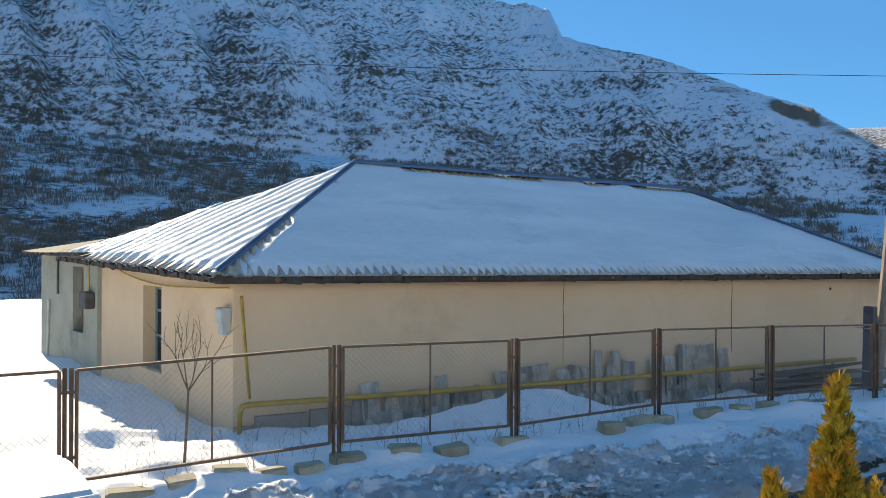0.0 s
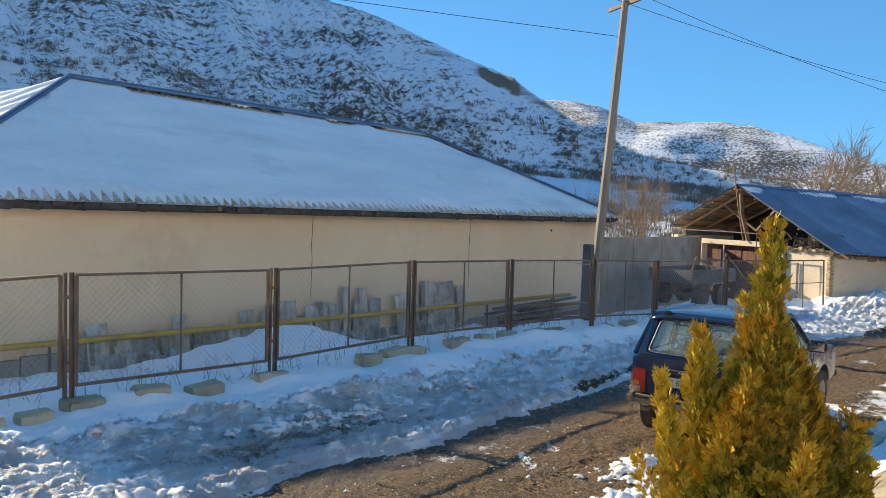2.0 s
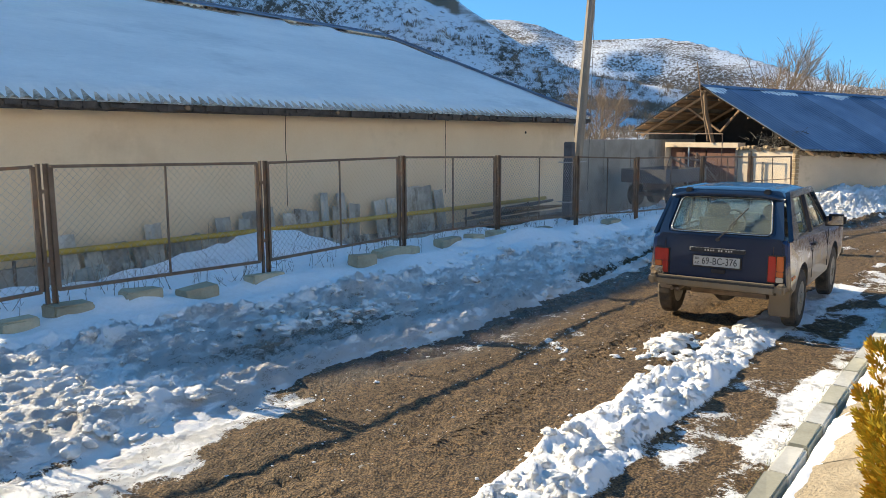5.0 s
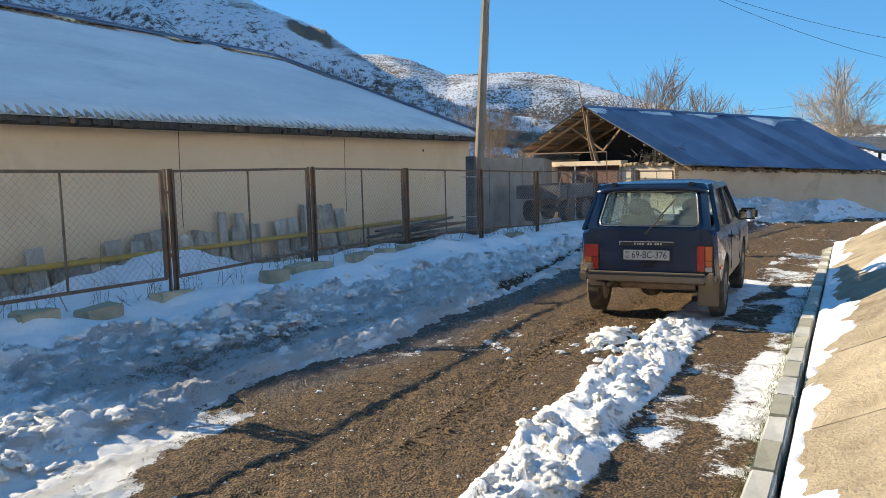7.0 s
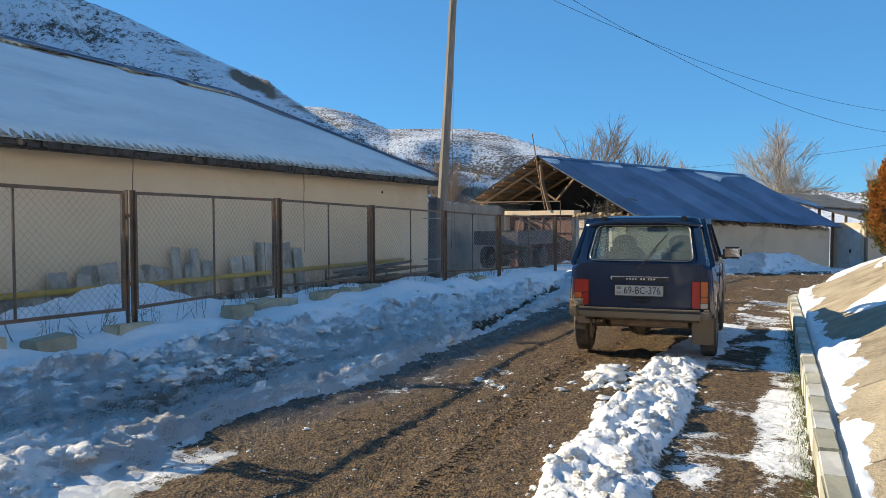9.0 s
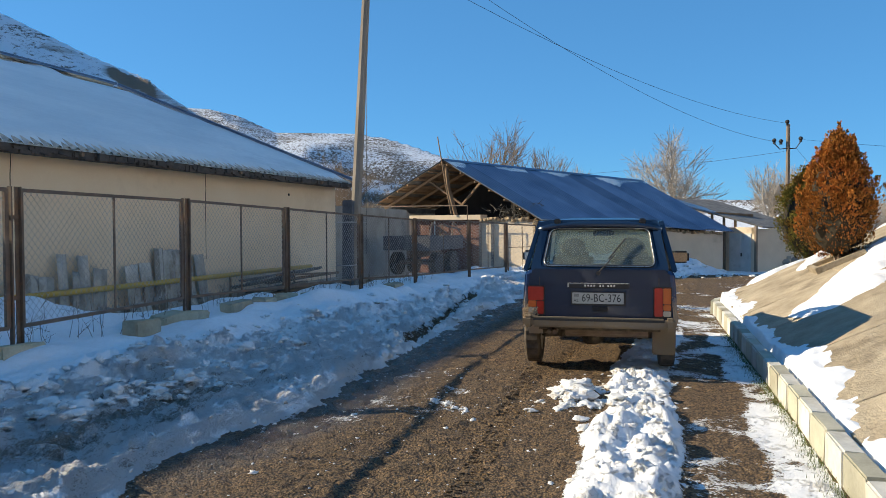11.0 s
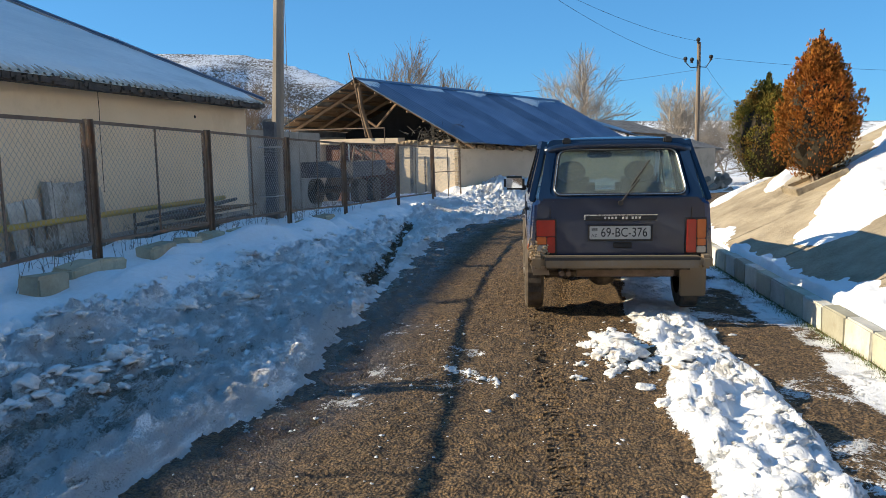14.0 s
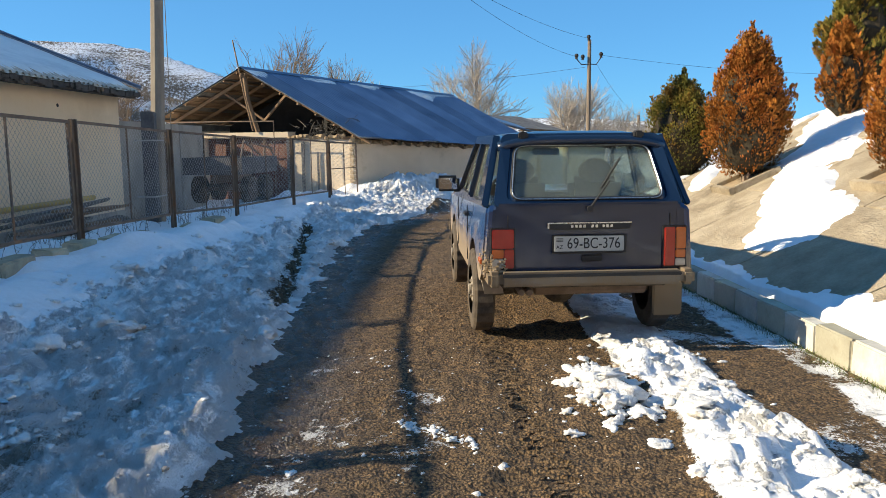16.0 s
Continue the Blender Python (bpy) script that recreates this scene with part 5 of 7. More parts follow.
def back_roof():
    b = thing("far_outbuilding", Matrix(), "low outbuilding with sagging dark sheet roof behind the shed", "building")
    p = [Vector(v) for v in ((38.3, 8.3, 2.75), (36.4, 6.7, 2.05), (38.6, 2.6, 0.95), (42.0, 5.0, 2.4))]
    bm = bmesh.new()
    quad_slab(bm, [(36.9, 7.4, 2.62), (35.9, 3.1, 1.36), (40.5, 0.7, 1.2), (42.0, 5.0, 2.62)], 0.06)
    part("roof", bm, M_OLDWOOD, b, "dark sagging sheet roof")
    bm = bmesh.new()
    quad_slab(bm, [(36.5, 7.0, 2.55), (36.2, 5.0, 1.95), (37.8, 4.6, 1.95), (38.3, 6.6, 2.6)], 0.05)
    part("loose_sheet", bm, M_STEELROOF, b, "loose pale metal sheet")
    for k in range(4):
        bm = bmesh.new()
        beam(bm, (36.2 + k * 1.2, 5.6 - k * 0.5, -0.8), (36.2 + k * 1.2, 5.6 - k * 0.5, 1.95), 0.12)
        part("post", bm, M_WOOD, b)
    bm = bmesh.new()
    box(bm, 37.5, 41.5, 3.4, 3.6, -0.9, 1.2)
    part("wall", bm, M_OLDWOOD, b)
    bm = bmesh.new()
    beam(bm, (36.3, 5.2, 2.0), (39.2, 3.4, 1.9), 0.12)
    part("beam", bm, M_TIMBER, b)
    ww = thing("rubble_wall", Matrix(), "low rubble stone wall beyond the hut", "wall")
    bm = bmesh.new()
    rng = random.Random(3)
    for i in range(70):
        k = pose(37.2 + rng.uniform(0, 4.2), 2.2 - rng.uniform(0, 1.6), -0.7 + rng.uniform(0, 0.85), rng.uniform(0, 40), rng.uniform(0, 40), rng.uniform(0, 180))
        box(bm, -0.16, 0.16, -0.12, 0.12, -0.1, 0.1, 0.03, k)
    part("stones", bm, M_CONC, ww)


back_roof()


# ---- poles and wires ----
P_BASE, P_TOP = Vector((15.86, 12.12, -0.5)), Vector((17.1, 12.2, 8.3))
F_BASE, F_TOP = Vector((42.16, 1.71, -1.2)), Vector((42.16, 1.71, 6.3))


def utility_pole():
    p = thing("utility_pole", Matrix(), "tall leaning grey-brown utility pole behind the fence", "utility pole")
    bm = bmesh.new()
    d = (P_TOP - P_BASE)
    m = Matrix.Translation(P_BASE) @ d.to_track_quat("Z", "Y").to_matrix().to_4x4()
    g = bmesh.ops.create_cone(bm, segments=8, cap_ends=True, radius1=0.13, radius2=0.085, depth=d.length, matrix=m @ Matrix.Translation((0, 0, d.length / 2)))
    part("shaft", bm, M_POLE, p)
    bm = bmesh.new()
    box(bm, -0.11, 0.11, -0.10, 0.10, -0.4, 2.16, 0.015, Matrix.Translation((15.70, 12.1, -0.1)) @ pose(0, 0, 0, 0, 2, 10))
    part("stub", bm, M_STUB, p, "dark tarred stub post")
    for z in (0.7, 1.6):
        bm = bmesh.new()
        q = P_BASE.lerp(P_TOP, (z + 0.5) / 8.8)
        tube(bm, [(15.55, 11.98, z), (q.x + 0.13, 11.98, z), (q.x + 0.13, 12.26, z), (15.55, 12.26, z), (15.55, 11.98, z)], 0.012, 5)
        part("wire_binding", bm, M_WIRE, p)
    bm = bmesh.new()
    beam(bm, P_TOP + Vector((-0.3, -0.7, -0.4)), P_TOP + Vector((0.3, 0.7, -0.4)), 0.08)
    part("crossarm", bm, M_WOOD, p)
    f = thing("utility_pole", Matrix(), "distant wooden utility pole with insulators against the sky", "utility pole")
    bm = bmesh.new()
    tube(bm, [F_BASE, F_TOP], 0.12, 8, 0.085)
    part("shaft", bm, M_WOOD, f)
    for nm, y, z in (("insulator", 0.62, 5.55), ("insulator", -0.55, 5.6), ("insulator", 0.05, 6.42), ("insulator", 0.32, 5.5)):
        bm = bmesh.new()
        bmesh.ops.create_uvsphere(bm, u_segments=8, v_segments=6, radius=0.1, matrix=Matrix.Translation((42.1, 1.71 + y, z)))
        bmesh.ops.create_cone(bm, segments=8, cap_ends=True, radius1=0.07, radius2=0.05, depth=0.16, matrix=Matrix.Translation((42.1, 1.71 + y, z - 0.08)))
        part(nm, bm, M_INK, f)
    bm = bmesh.new()
    for y, z in ((0.62, 5.4), (-0.55, 5.45)):
        tube(bm, [(42.1, 1.71, 5.15), (42.1, 1.71 + y * 0.6, 5.12), (42.1, 1.71 + y, z)], 0.025, 6)
    part("hook", bm, M_INK, f)
    g = thing("utility_pole", Matrix(), "far thin pole beyond the hedge", "utility pole")
    bm = bmesh.new()
    tube(bm, [(52, -2.6, -1), (52, -2.55, 3.0)], 0.1, 7)
    part("shaft", bm, M_WOOD, g)


utility_pole()


def wire(a, b, sag, r=0.007):
    a, b = Vector(a), Vector(b)
    w = thing("overhead_wire", Matrix(), "thin dark overhead power line", "wire", "overhead wires")
    bm = bmesh.new()
    tube(bm, [a.lerp(b, t) - Vector((0, 0, sag * 4 * t * (1 - t))) for t in np.linspace(0, 1, 26)], r, 4)
    part("strand", bm, M_CABLE, w)


wire(P_TOP + Vector((0.3, 0.6, -0.1)), (42.1, 1.76, 6.35), 0.75)
wire(P_TOP + Vector((-0.3, -0.6, -0.35)), (42.1, 2.33, 5.5), 0.8)
wire(P_TOP + Vector((0, 0, -1.2)), (-70, 60, 16.0), 1.6)
wire((42.1, 1.16, 5.55), (60, -24, 6.0), 0.5)
wire((42.1, 1.9, 5.0), (62, 34, 6.4), 1.0)
wire((42.1, 1.4, 5.2), (52, -2.55, 2.9), 0.3)
wire(P_TOP.lerp(P_BASE, 0.13), P_TOP.lerp(P_BASE, 0.84) + Vector((0.4, -0.1, 0)), -0.02, 0.006)


# ---- kerb, slope slabs, steps ----
def steps():
    s = thing("stairs", Matrix(), "plain concrete steps down the slope", "stairs", kind="structure")
    for i in range(17):
        bm = bmesh.new()
        y = 3.88 - 0.36 * i
        box(bm, -0.6, 1.38, y - 0.36, y, 0.175 * i - 0.35, 0.175 * (i + 1), 0.012)
        part("step", bm, M_CONC, s)
    bm = bmesh.new()
    box(bm, -0.6, 1.38, -8.0, 3.88 - 0.36 * 17, 2.6, 3.05, 0.012)
    part("landing", bm, M_CONC, s)


steps()


def slope_point(x, s):
    """A point on the embankment's face, s metres up from the kerb's back."""
    k = float(kerb_y(np.array([x]))[0]) - 0.17
    y = k - s * 0.9
    return Vector((x, y, float(embankment(np.array([x]), np.array([y]))[0])))


SNOWP = [(11.75, 1.15, 0.72, 0.52), (13.0, 1.75, 1.2, 0.40), (14.1, 2.55, 1.1, 0.50), (15.3, 3.5, 1.5, 0.50), (16.1, 1.72, 0.8, 0.22), (16.6, 4.4, 1.3, 0.4), (11.2, 3.6, 1.3, 0.3), (17.2, 1.0, 0.8, 0.35), (14.6, 4.0, 2.0, 0.4), (13.4, 3.6, 1.2, 0.3), (17.8, 3.6, 1.2, 0.4)]


def slope_snow():
    xs, ss = np.arange(1.45, 20.3, 0.045), np.arange(-0.02, 6.0, 0.035)
    X, S = np.meshgrid(xs, ss)
    K = kerb_y(X) - 0.17
    Y = K - S * 0.9
    Z = embankment(X, Y)
    edge = 0.10 + 0.30 * (fbm(X * 1.3, 0 * X, 4, 81) - 0.45) + 0.24 * np.exp(-(((X - 8.6) / 0.9) ** 2))
    t = np.clip((edge - S) / 0.2, -1, 1) * 0.055
    for x, s, a, b in SNOWP:
        dx, ds = X - x, S - s
        q = ((dx * 0.86 + ds * 0.5) / a) ** 2 + ((ds * 0.86 - dx * 0.5) / b) ** 2
        t = np.maximum(t, (1 - q) * 0.09)
    t = t + 0.11 * (fbm(X * 2.0, S * 3.4, 5, 83) - 0.53) + 0.05 * (fbm(X * 8, S * 9, 3, 87) - 0.5)
    t = np.minimum(t, 0.05 + 0.02 * fbm(X * 6, S * 6, 2, 85))
    V = np.stack([X, Y + 0.0 * t, Z + 0.024 + np.maximum(t, -0.05)], -1).reshape(-1, 3)
    F = grid_faces(len(xs), len(ss))
    keep = (t.ravel()[F] > -0.015).any(1)
    F = F[keep]
    used, inv = np.unique(F, return_inverse=True)
    ob = new("slope_snow", from_arrays("slope_snow", V[used], inv.reshape(-1, 4), M_SNOW))
    tagged(ob, "patches of melting white snow on the slope", "snow", kind="stuff")


slope_snow()


def planter(x, s):
    p = slope_point(x, s)
    e = thing("tree_pit", Matrix.Translation(p) @ pose(0, 0, 0, -24, 0, 4), "square concrete edging round a tree pit", "planter", "tree pits")
    for x0, x1, y0, y1 in ((-0.38, 0.38, -0.38, -0.30), (-0.38, 0.38, 0.30, 0.38), (-0.38, -0.30, -0.30, 0.30), (0.30, 0.38, -0.30, 0.30)):
        bm = bmesh.new()
        box(bm, x0, x1, y0, y1, -0.05, 0.09, 0.008)
        part("edging", bm, M_SLAB, e)
    bm = bmesh.new()
    box(bm, -0.30, 0.30, -0.30, 0.30, -0.06, 0.03)
    part("soil", bm, M_STRAW, e, "dry brown soil")


# ---- thujas ----
def thuja_mesh(name, h, r, seed, plumes, sprays, size, material, cone=False):
    """A crown made of upright plumes, each clothed in small flat scale-leaf sprays."""
    rng = np.random.default_rng(seed)
    P, D, TIP = [], [], []
    spires = [(0.0, 0.0, 1.0)] * 7
    if cone:
        spires += [(-0.11, 0.18, 0.82)] * 7 + [(-0.33, 0.20, 0.75)] * 6 + [(0.22, 0.02, 0.80)] * 5 + [(0.10, -0.25, 0.74)] * 5 + [(-0.2, -0.22, 0.7)] * 5 + [(0.05, 0.26, 0.70)] * 5
    else:
        spires += [(0.16 * r, 0.10 * r, 0.93)] * 5 + [(-0.22 * r, 0.05 * r, 0.90)] * 5 + [(0.05 * r, -0.26 * r, 0.87)] * 5
    for j in range(plumes):
        a = rng.uniform(0, 6.283)
        lev = rng.uniform(0, 1) ** (1.15 if cone else 0.8)
        prof = min(1.0, 1.15 * (1 - lev) ** 0.95) if cone else 0.92 * (1 - lev) ** 0.52 * (0.72 + 0.28 * min(1, 4 * lev))
        rad = r * prof * rng.uniform(0.55, 1.0)
        base = np.array([0.45 * rad * math.cos(a), 0.45 * rad * math.sin(a), h * (0.04 + 0.62 * lev)])
        length = h * rng.uniform(0.16 if cone else 0.22, 0.28 if cone else 0.40) * (1 - 0.25 * lev)
        top = np.array([rad * 1.0 * math.cos(a), rad * 1.0 * math.sin(a), base[2] + length])
        lead = j < len(spires)
        if lead:
            sx, sy, sz = spires[j]
            o = r * rng.uniform(0.0, 0.16)
            top = np.array([sx + o * math.cos(a), sy + o * math.sin(a), h * (sz - o / r * 0.9)])
            base = np.array([0.55 * sx, 0.55 * sy, h * (sz - 0.45)])
        n = max(8, int(sprays / plumes))
        t = rng.uniform(0, 1, n) ** 0.85
        thick = r * rng.uniform(0.20, 0.30) * (1 - (0.45 if lead else 0)) * (1.02 - t) ** 0.7 * (0.35 + 1.6 * t * (t < 0.3) + (t >= 0.3) * 0.83)
        phi = rng.uniform(0, 6.283, n)
        f = np.sqrt(rng.uniform(0.25, 1, n))
        c = base + (top - base) * t[:, None]
        c[:, 2] = np.clip(c[:, 2] - 0.02, 0.03, None)
        off = np.stack([np.cos(phi) * thick * f, np.sin(phi) * thick * f, 0 * phi], -1)
        pos = c + off
        axis_d = (top - base) / np.linalg.norm(top - base)
        d = axis_d + off / np.maximum(thick[:, None], 1e-3) * 0.42 + rng.normal(0, 0.15, (n, 3))
        P.append(pos), D.append(d / np.linalg.norm(d, axis=1, keepdims=True))
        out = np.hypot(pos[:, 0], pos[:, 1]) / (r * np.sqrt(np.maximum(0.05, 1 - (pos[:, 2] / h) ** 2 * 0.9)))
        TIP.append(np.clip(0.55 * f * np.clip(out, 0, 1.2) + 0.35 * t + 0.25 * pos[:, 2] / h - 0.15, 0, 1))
    P, D, TIP = np.concatenate(P), np.concatenate(D), np.concatenate(TIP)
    n = len(P)
    side = np.cross(D, rng.normal(0, 1, (n, 3)))
    side /= np.linalg.norm(side, axis=1, keepdims=True)
    nor = np.cross(D, side)
    L = size * rng.uniform(0.6, 1.3, n)[:, None]
    V, T = [], []
    # each spray: a central blade and four side blades
    for ax, st, ln, w in ((0.0, 0.0, 1.15, 0.10), (0.6, 0.1, 0.62, 0.10), (-0.6, 0.2, 0.6, 0.10), (0.5, 0.45, 0.5, 0.10), (-0.5, 0.52, 0.48, 0.10)):
        d = D * math.cos(ax) + side * math.sin(ax)
        s = -D * math.sin(ax) + side * math.cos(ax)
        b = P + D * L * st
        e = b + d * L * ln + nor * L * 0.08
        mdl = b * 0.5 + e * 0.5 + nor * L * 0.04
        V.append(np.stack([b, mdl + s * L * w, e, mdl - s * L * w], 1))
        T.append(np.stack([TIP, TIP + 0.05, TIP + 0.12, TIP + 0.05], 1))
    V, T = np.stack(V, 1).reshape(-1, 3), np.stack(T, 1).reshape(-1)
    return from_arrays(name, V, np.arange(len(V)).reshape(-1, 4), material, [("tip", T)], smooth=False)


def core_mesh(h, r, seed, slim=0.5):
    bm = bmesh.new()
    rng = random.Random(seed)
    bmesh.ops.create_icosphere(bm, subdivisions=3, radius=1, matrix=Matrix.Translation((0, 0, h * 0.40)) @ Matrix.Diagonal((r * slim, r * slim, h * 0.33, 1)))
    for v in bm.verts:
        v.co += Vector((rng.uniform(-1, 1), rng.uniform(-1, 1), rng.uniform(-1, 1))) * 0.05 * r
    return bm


def thuja(x, s, h, r, seed, plumes, sprays, size, material, label, cone=False, up=0.0):
    p = slope_point(x, s)
    t = thing("thuja", Matrix.Translation(p + Vector((0, 0, -0.05 + up))) @ pose(0, 0, 0, 0, 0, 0 if cone else seed * 47), label, "conifer shrub", "thujas on the slope")
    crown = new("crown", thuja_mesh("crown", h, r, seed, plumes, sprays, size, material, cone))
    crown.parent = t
    # solid near-black filler: the crown's inner shade put into its colour
    part("core", core_mesh(h, r, seed, 0.30 if cone else 0.5), M_THCORE, t, "near-black blob standing in for shade inside the crown")
    bm = bmesh.new()
    tube(bm, [(0, 0, -0.15), (0.01, 0.0, h * 0.3), (0, 0.01, h * 0.62)], r * 0.09, 8, r * 0.03)
    part("trunk", bm, M_WOOD, t)
    return t


M_THCORE = surf("thuja_inner_shade", (0.02, 0.016, 0.009), (0.05, 0.037, 0.018), 8, 0.95, 50, 0.8, 0.02)


def slope_s(x, y):
    return (float(kerb_y(np.array([x]))[0]) - 0.17 - y) / 0.9


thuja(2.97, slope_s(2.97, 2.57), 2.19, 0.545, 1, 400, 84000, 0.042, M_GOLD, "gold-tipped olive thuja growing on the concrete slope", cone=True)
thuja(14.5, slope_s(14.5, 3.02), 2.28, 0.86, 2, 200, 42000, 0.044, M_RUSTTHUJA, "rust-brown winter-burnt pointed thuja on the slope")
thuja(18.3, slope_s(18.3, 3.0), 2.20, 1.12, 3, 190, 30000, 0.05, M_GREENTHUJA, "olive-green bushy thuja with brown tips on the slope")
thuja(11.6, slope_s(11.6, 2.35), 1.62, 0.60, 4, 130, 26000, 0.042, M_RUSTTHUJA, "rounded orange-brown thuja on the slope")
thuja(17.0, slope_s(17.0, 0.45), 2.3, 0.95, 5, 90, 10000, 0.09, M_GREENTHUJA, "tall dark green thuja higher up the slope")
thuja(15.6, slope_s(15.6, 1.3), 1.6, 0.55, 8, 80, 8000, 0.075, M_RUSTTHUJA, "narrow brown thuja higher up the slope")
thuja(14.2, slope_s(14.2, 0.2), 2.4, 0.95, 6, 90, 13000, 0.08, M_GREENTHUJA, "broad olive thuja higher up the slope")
for x, s in ((14.5, slope_s(14.5, 3.02)), (18.3, slope_s(18.3, 3.0)), (11.6, slope_s(11.6, 2.35))):
    planter(x, s)


# ---- four-wheel-drive car, local x forward from the tailgate, y to its left ----
def bow(bm):
    """Barrel the body sides: pull the points in above and below the waist."""
    for v in bm.verts:
        if abs(v.co.y) > 0.6:
            k = max(0, v.co.z - 0.80) / 0.22
            j = max(0, 0.62 - v.co.z) / 0.25
            v.co.y -= math.copysign(0.035 * k * k + 0.03 * j * j, v.co.y)


def arch(cx, cz, r, n=10):
    return [(cx + r * math.cos(a), cz + r * math.sin(a)) for a in np.linspace(math.pi, 0, n)]


def wheel(parent, x, y, outer):
    w = new("wheel")
    w.parent = parent
    w.location = (x, y, 0.335)
    w.name = "wheel"
    bm = bmesh.new()
    prof = [(-0.085, 0.20), (-0.0875, 0.27), (-0.08, 0.315), (-0.06, 0.333), (0.06, 0.333), (0.08, 0.315), (0.0875, 0.27), (0.085, 0.20)]
    n = 44
    rings = []
    for k in range(n):
        a = 2 * math.pi * k / n
        lug = 0.006 if k % 2 else -0.004
        rings.append([bm.verts.new((math.cos(a) * (r + (lug if r > 0.31 else 0)), py, math.sin(a) * (r + (lug if r > 0.31 else 0)))) for py, r in prof])
    for k in range(n):
        p, q = rings[k], rings[(k + 1) % n]
        for i in range(len(prof) - 1):
            bm.faces.new((p[i], p[i + 1], q[i + 1], q[i]))
    part("tyre", bm, M_TYRE, w)
    bm = bmesh.new()
    s = 1 if outer > 0 else -1
    for r0, r1, y0, y1 in ((0.205, 0.205, -0.08, 0.08), ):
        tube(bm, [(0, -0.08, 0), (0, 0.045 * s + 0.0, 0)], 0.205, 24)
    tube(bm, [(0, 0.045 * s, 0), (0, 0.075 * s, 0)], 0.12, 18, 0.10)
    tube(bm, [(0, 0.075 * s, 0), (0, 0.10 * s, 0)], 0.045, 12)
    for k in range(5):
        a = k * 2 * math.pi / 5
        tube(bm, [(0.07 * math.cos(a), 0.07 * s, 0.07 * math.sin(a)), (0.07 * math.cos(a), 0.09 * s, 0.07 * math.sin(a))], 0.012, 6)
    part("rim", bm, M_RIM, w, "mud-caked steel rim")
    return w


def letters(text, size, mat, parent, m, name="lettering", depth=0.0015):
    cu = bpy.data.curves.new(name, "FONT")
    cu.body, cu.size, cu.extrude, cu.align_x, cu.align_y = text, size, depth, "CENTER", "CENTER"
    tmp = new("tmp_text", cu)
    me = bpy.data.meshes.new_from_object(tmp.evaluated_get(bpy.context.evaluated_depsgraph_get()))
    bpy.data.objects.remove(tmp)
    me.materials.clear()
    me.materials.append(mat)
    ob = new(name, me)
    ob.parent = parent
    ob.matrix_local = m
    return ob


def offroad_car():
    c = thing("offroad_car", pose(8.925, 5.915, 0.0, 0, 0, 6.2), "dark blue muddy three-door off-road car parked on the road", "car")
    # sides with wheel arches
    for sg in (1, -1):
        out = [(0.06, 0.55), (0.30, 0.50)] + arch(0.73, 0.37, 0.41) + [(1.18, 0.43), (2.50, 0.43)] + arch(2.95, 0.37, 0.41) + [(3.40, 0.48), (3.66, 0.50), (3.68, 0.88), (3.60, 0.95), (2.50, 1.06), (0.10, 1.07), (0.055, 1.03)]
        out = [p for p in out if p[1] > 0.36]
        bm = bmesh.new()
        prism(bm, out, sg * 0.62, sg * 0.79)
        es = [e for e in bm.edges if abs(e.verts[0].co.y - e.verts[1].co.y) < 1e-4 and abs(e.verts[0].co.y) > 0.75]
        bmesh.ops.bevel(bm, geom=es, offset=0.03, segments=3, affect="EDGES", clamp_overlap=True)
        bow(bm)
        b = part("body_side", bm, M_CARSIDE_LIT, c, smooth=False)
        bm = bmesh.new()
        for x in (1.28, 2.36):
            box(bm, x - 0.005, x + 0.005, sg * 0.788 - 0.004, sg * 0.788 + 0.004, 0.50, 0.98)
        part("door_gap", bm, M_INK, b)
        bm = bmesh.new()
        box(bm, 1.34, 1.50, sg * 0.785 - 0.02, sg * 0.785 + 0.02, 0.88, 0.915, 0.006)
        part("door_handle", bm, M_BLACK, b)
        bm = bmesh.new()
        box(bm, 0.12, 0.30, sg * 0.78 - 0.012, sg * 0.78 + 0.012, 0.63, 0.67, 0.006)
        part("side_marker", bm, M_LAMPORANGE, b)
    # tailgate panel and corners
    bm = bmesh.new()
    box(bm, 0.035, 0.16, -0.68, 0.68, 0.55, 1.085, 0.02)
    t = part("tailgate", bm, M_CARPAINT, c)
    bm = bmesh.new()
    for y0, y1, z0, z1 in ((-0.60, 0.60, 0.565, 0.572), (0.594, 0.602, 0.57, 1.0), (-0.602, -0.594, 0.57, 1.0)):
        box(bm, 0.028, 0.04, y0, y1, z0, z1)
    part("panel_gap", bm, M_INK, t)
    for sg in (1, -1):
        bm = bmesh.new()
        box(bm, 0.03, 0.30, 0.665 if sg > 0 else -0.745, 0.745 if sg > 0 else -0.665, 0.54, 1.06, 0.02)
        bow(bm)
        part("corner_panel", bm, M_CARPAINT, c)
    # upper body: pillars, roof, glass
    lo = {"rl": Vector((0.09, 0.73, 1.0)), "fl": Vector((2.42, 0.74, 1.0))}
    hi = {"rl": Vector((0.40, 0.60, 1.55)), "fl": Vector((1.74, 0.59, 1.55))}
    for sg in (1, -1):
        f = Vector((1, sg, 1))

        def at(x, z):
            k = (z - 1.05) / 0.50
            return Vector((x, sg * (0.735 - 0.125 * k), z))

        # D pillar: broad painted quarter, then B and A pillars
        for nm, x0, x1, u0, u1 in (("rear_pillar", 0.10, 0.46, 0.40, 0.56), ("door_pillar", 1.20, 1.30, 1.16, 1.25), ("windscreen_pillar", 2.36, 2.44, 1.66, 1.76)):
            bm = bmesh.new()
            p = [at(x0, 1.05), at(x1, 1.05), at(u1, 1.55), at(u0, 1.55)]
            quad_slab(bm, p, 0.05 * -sg)
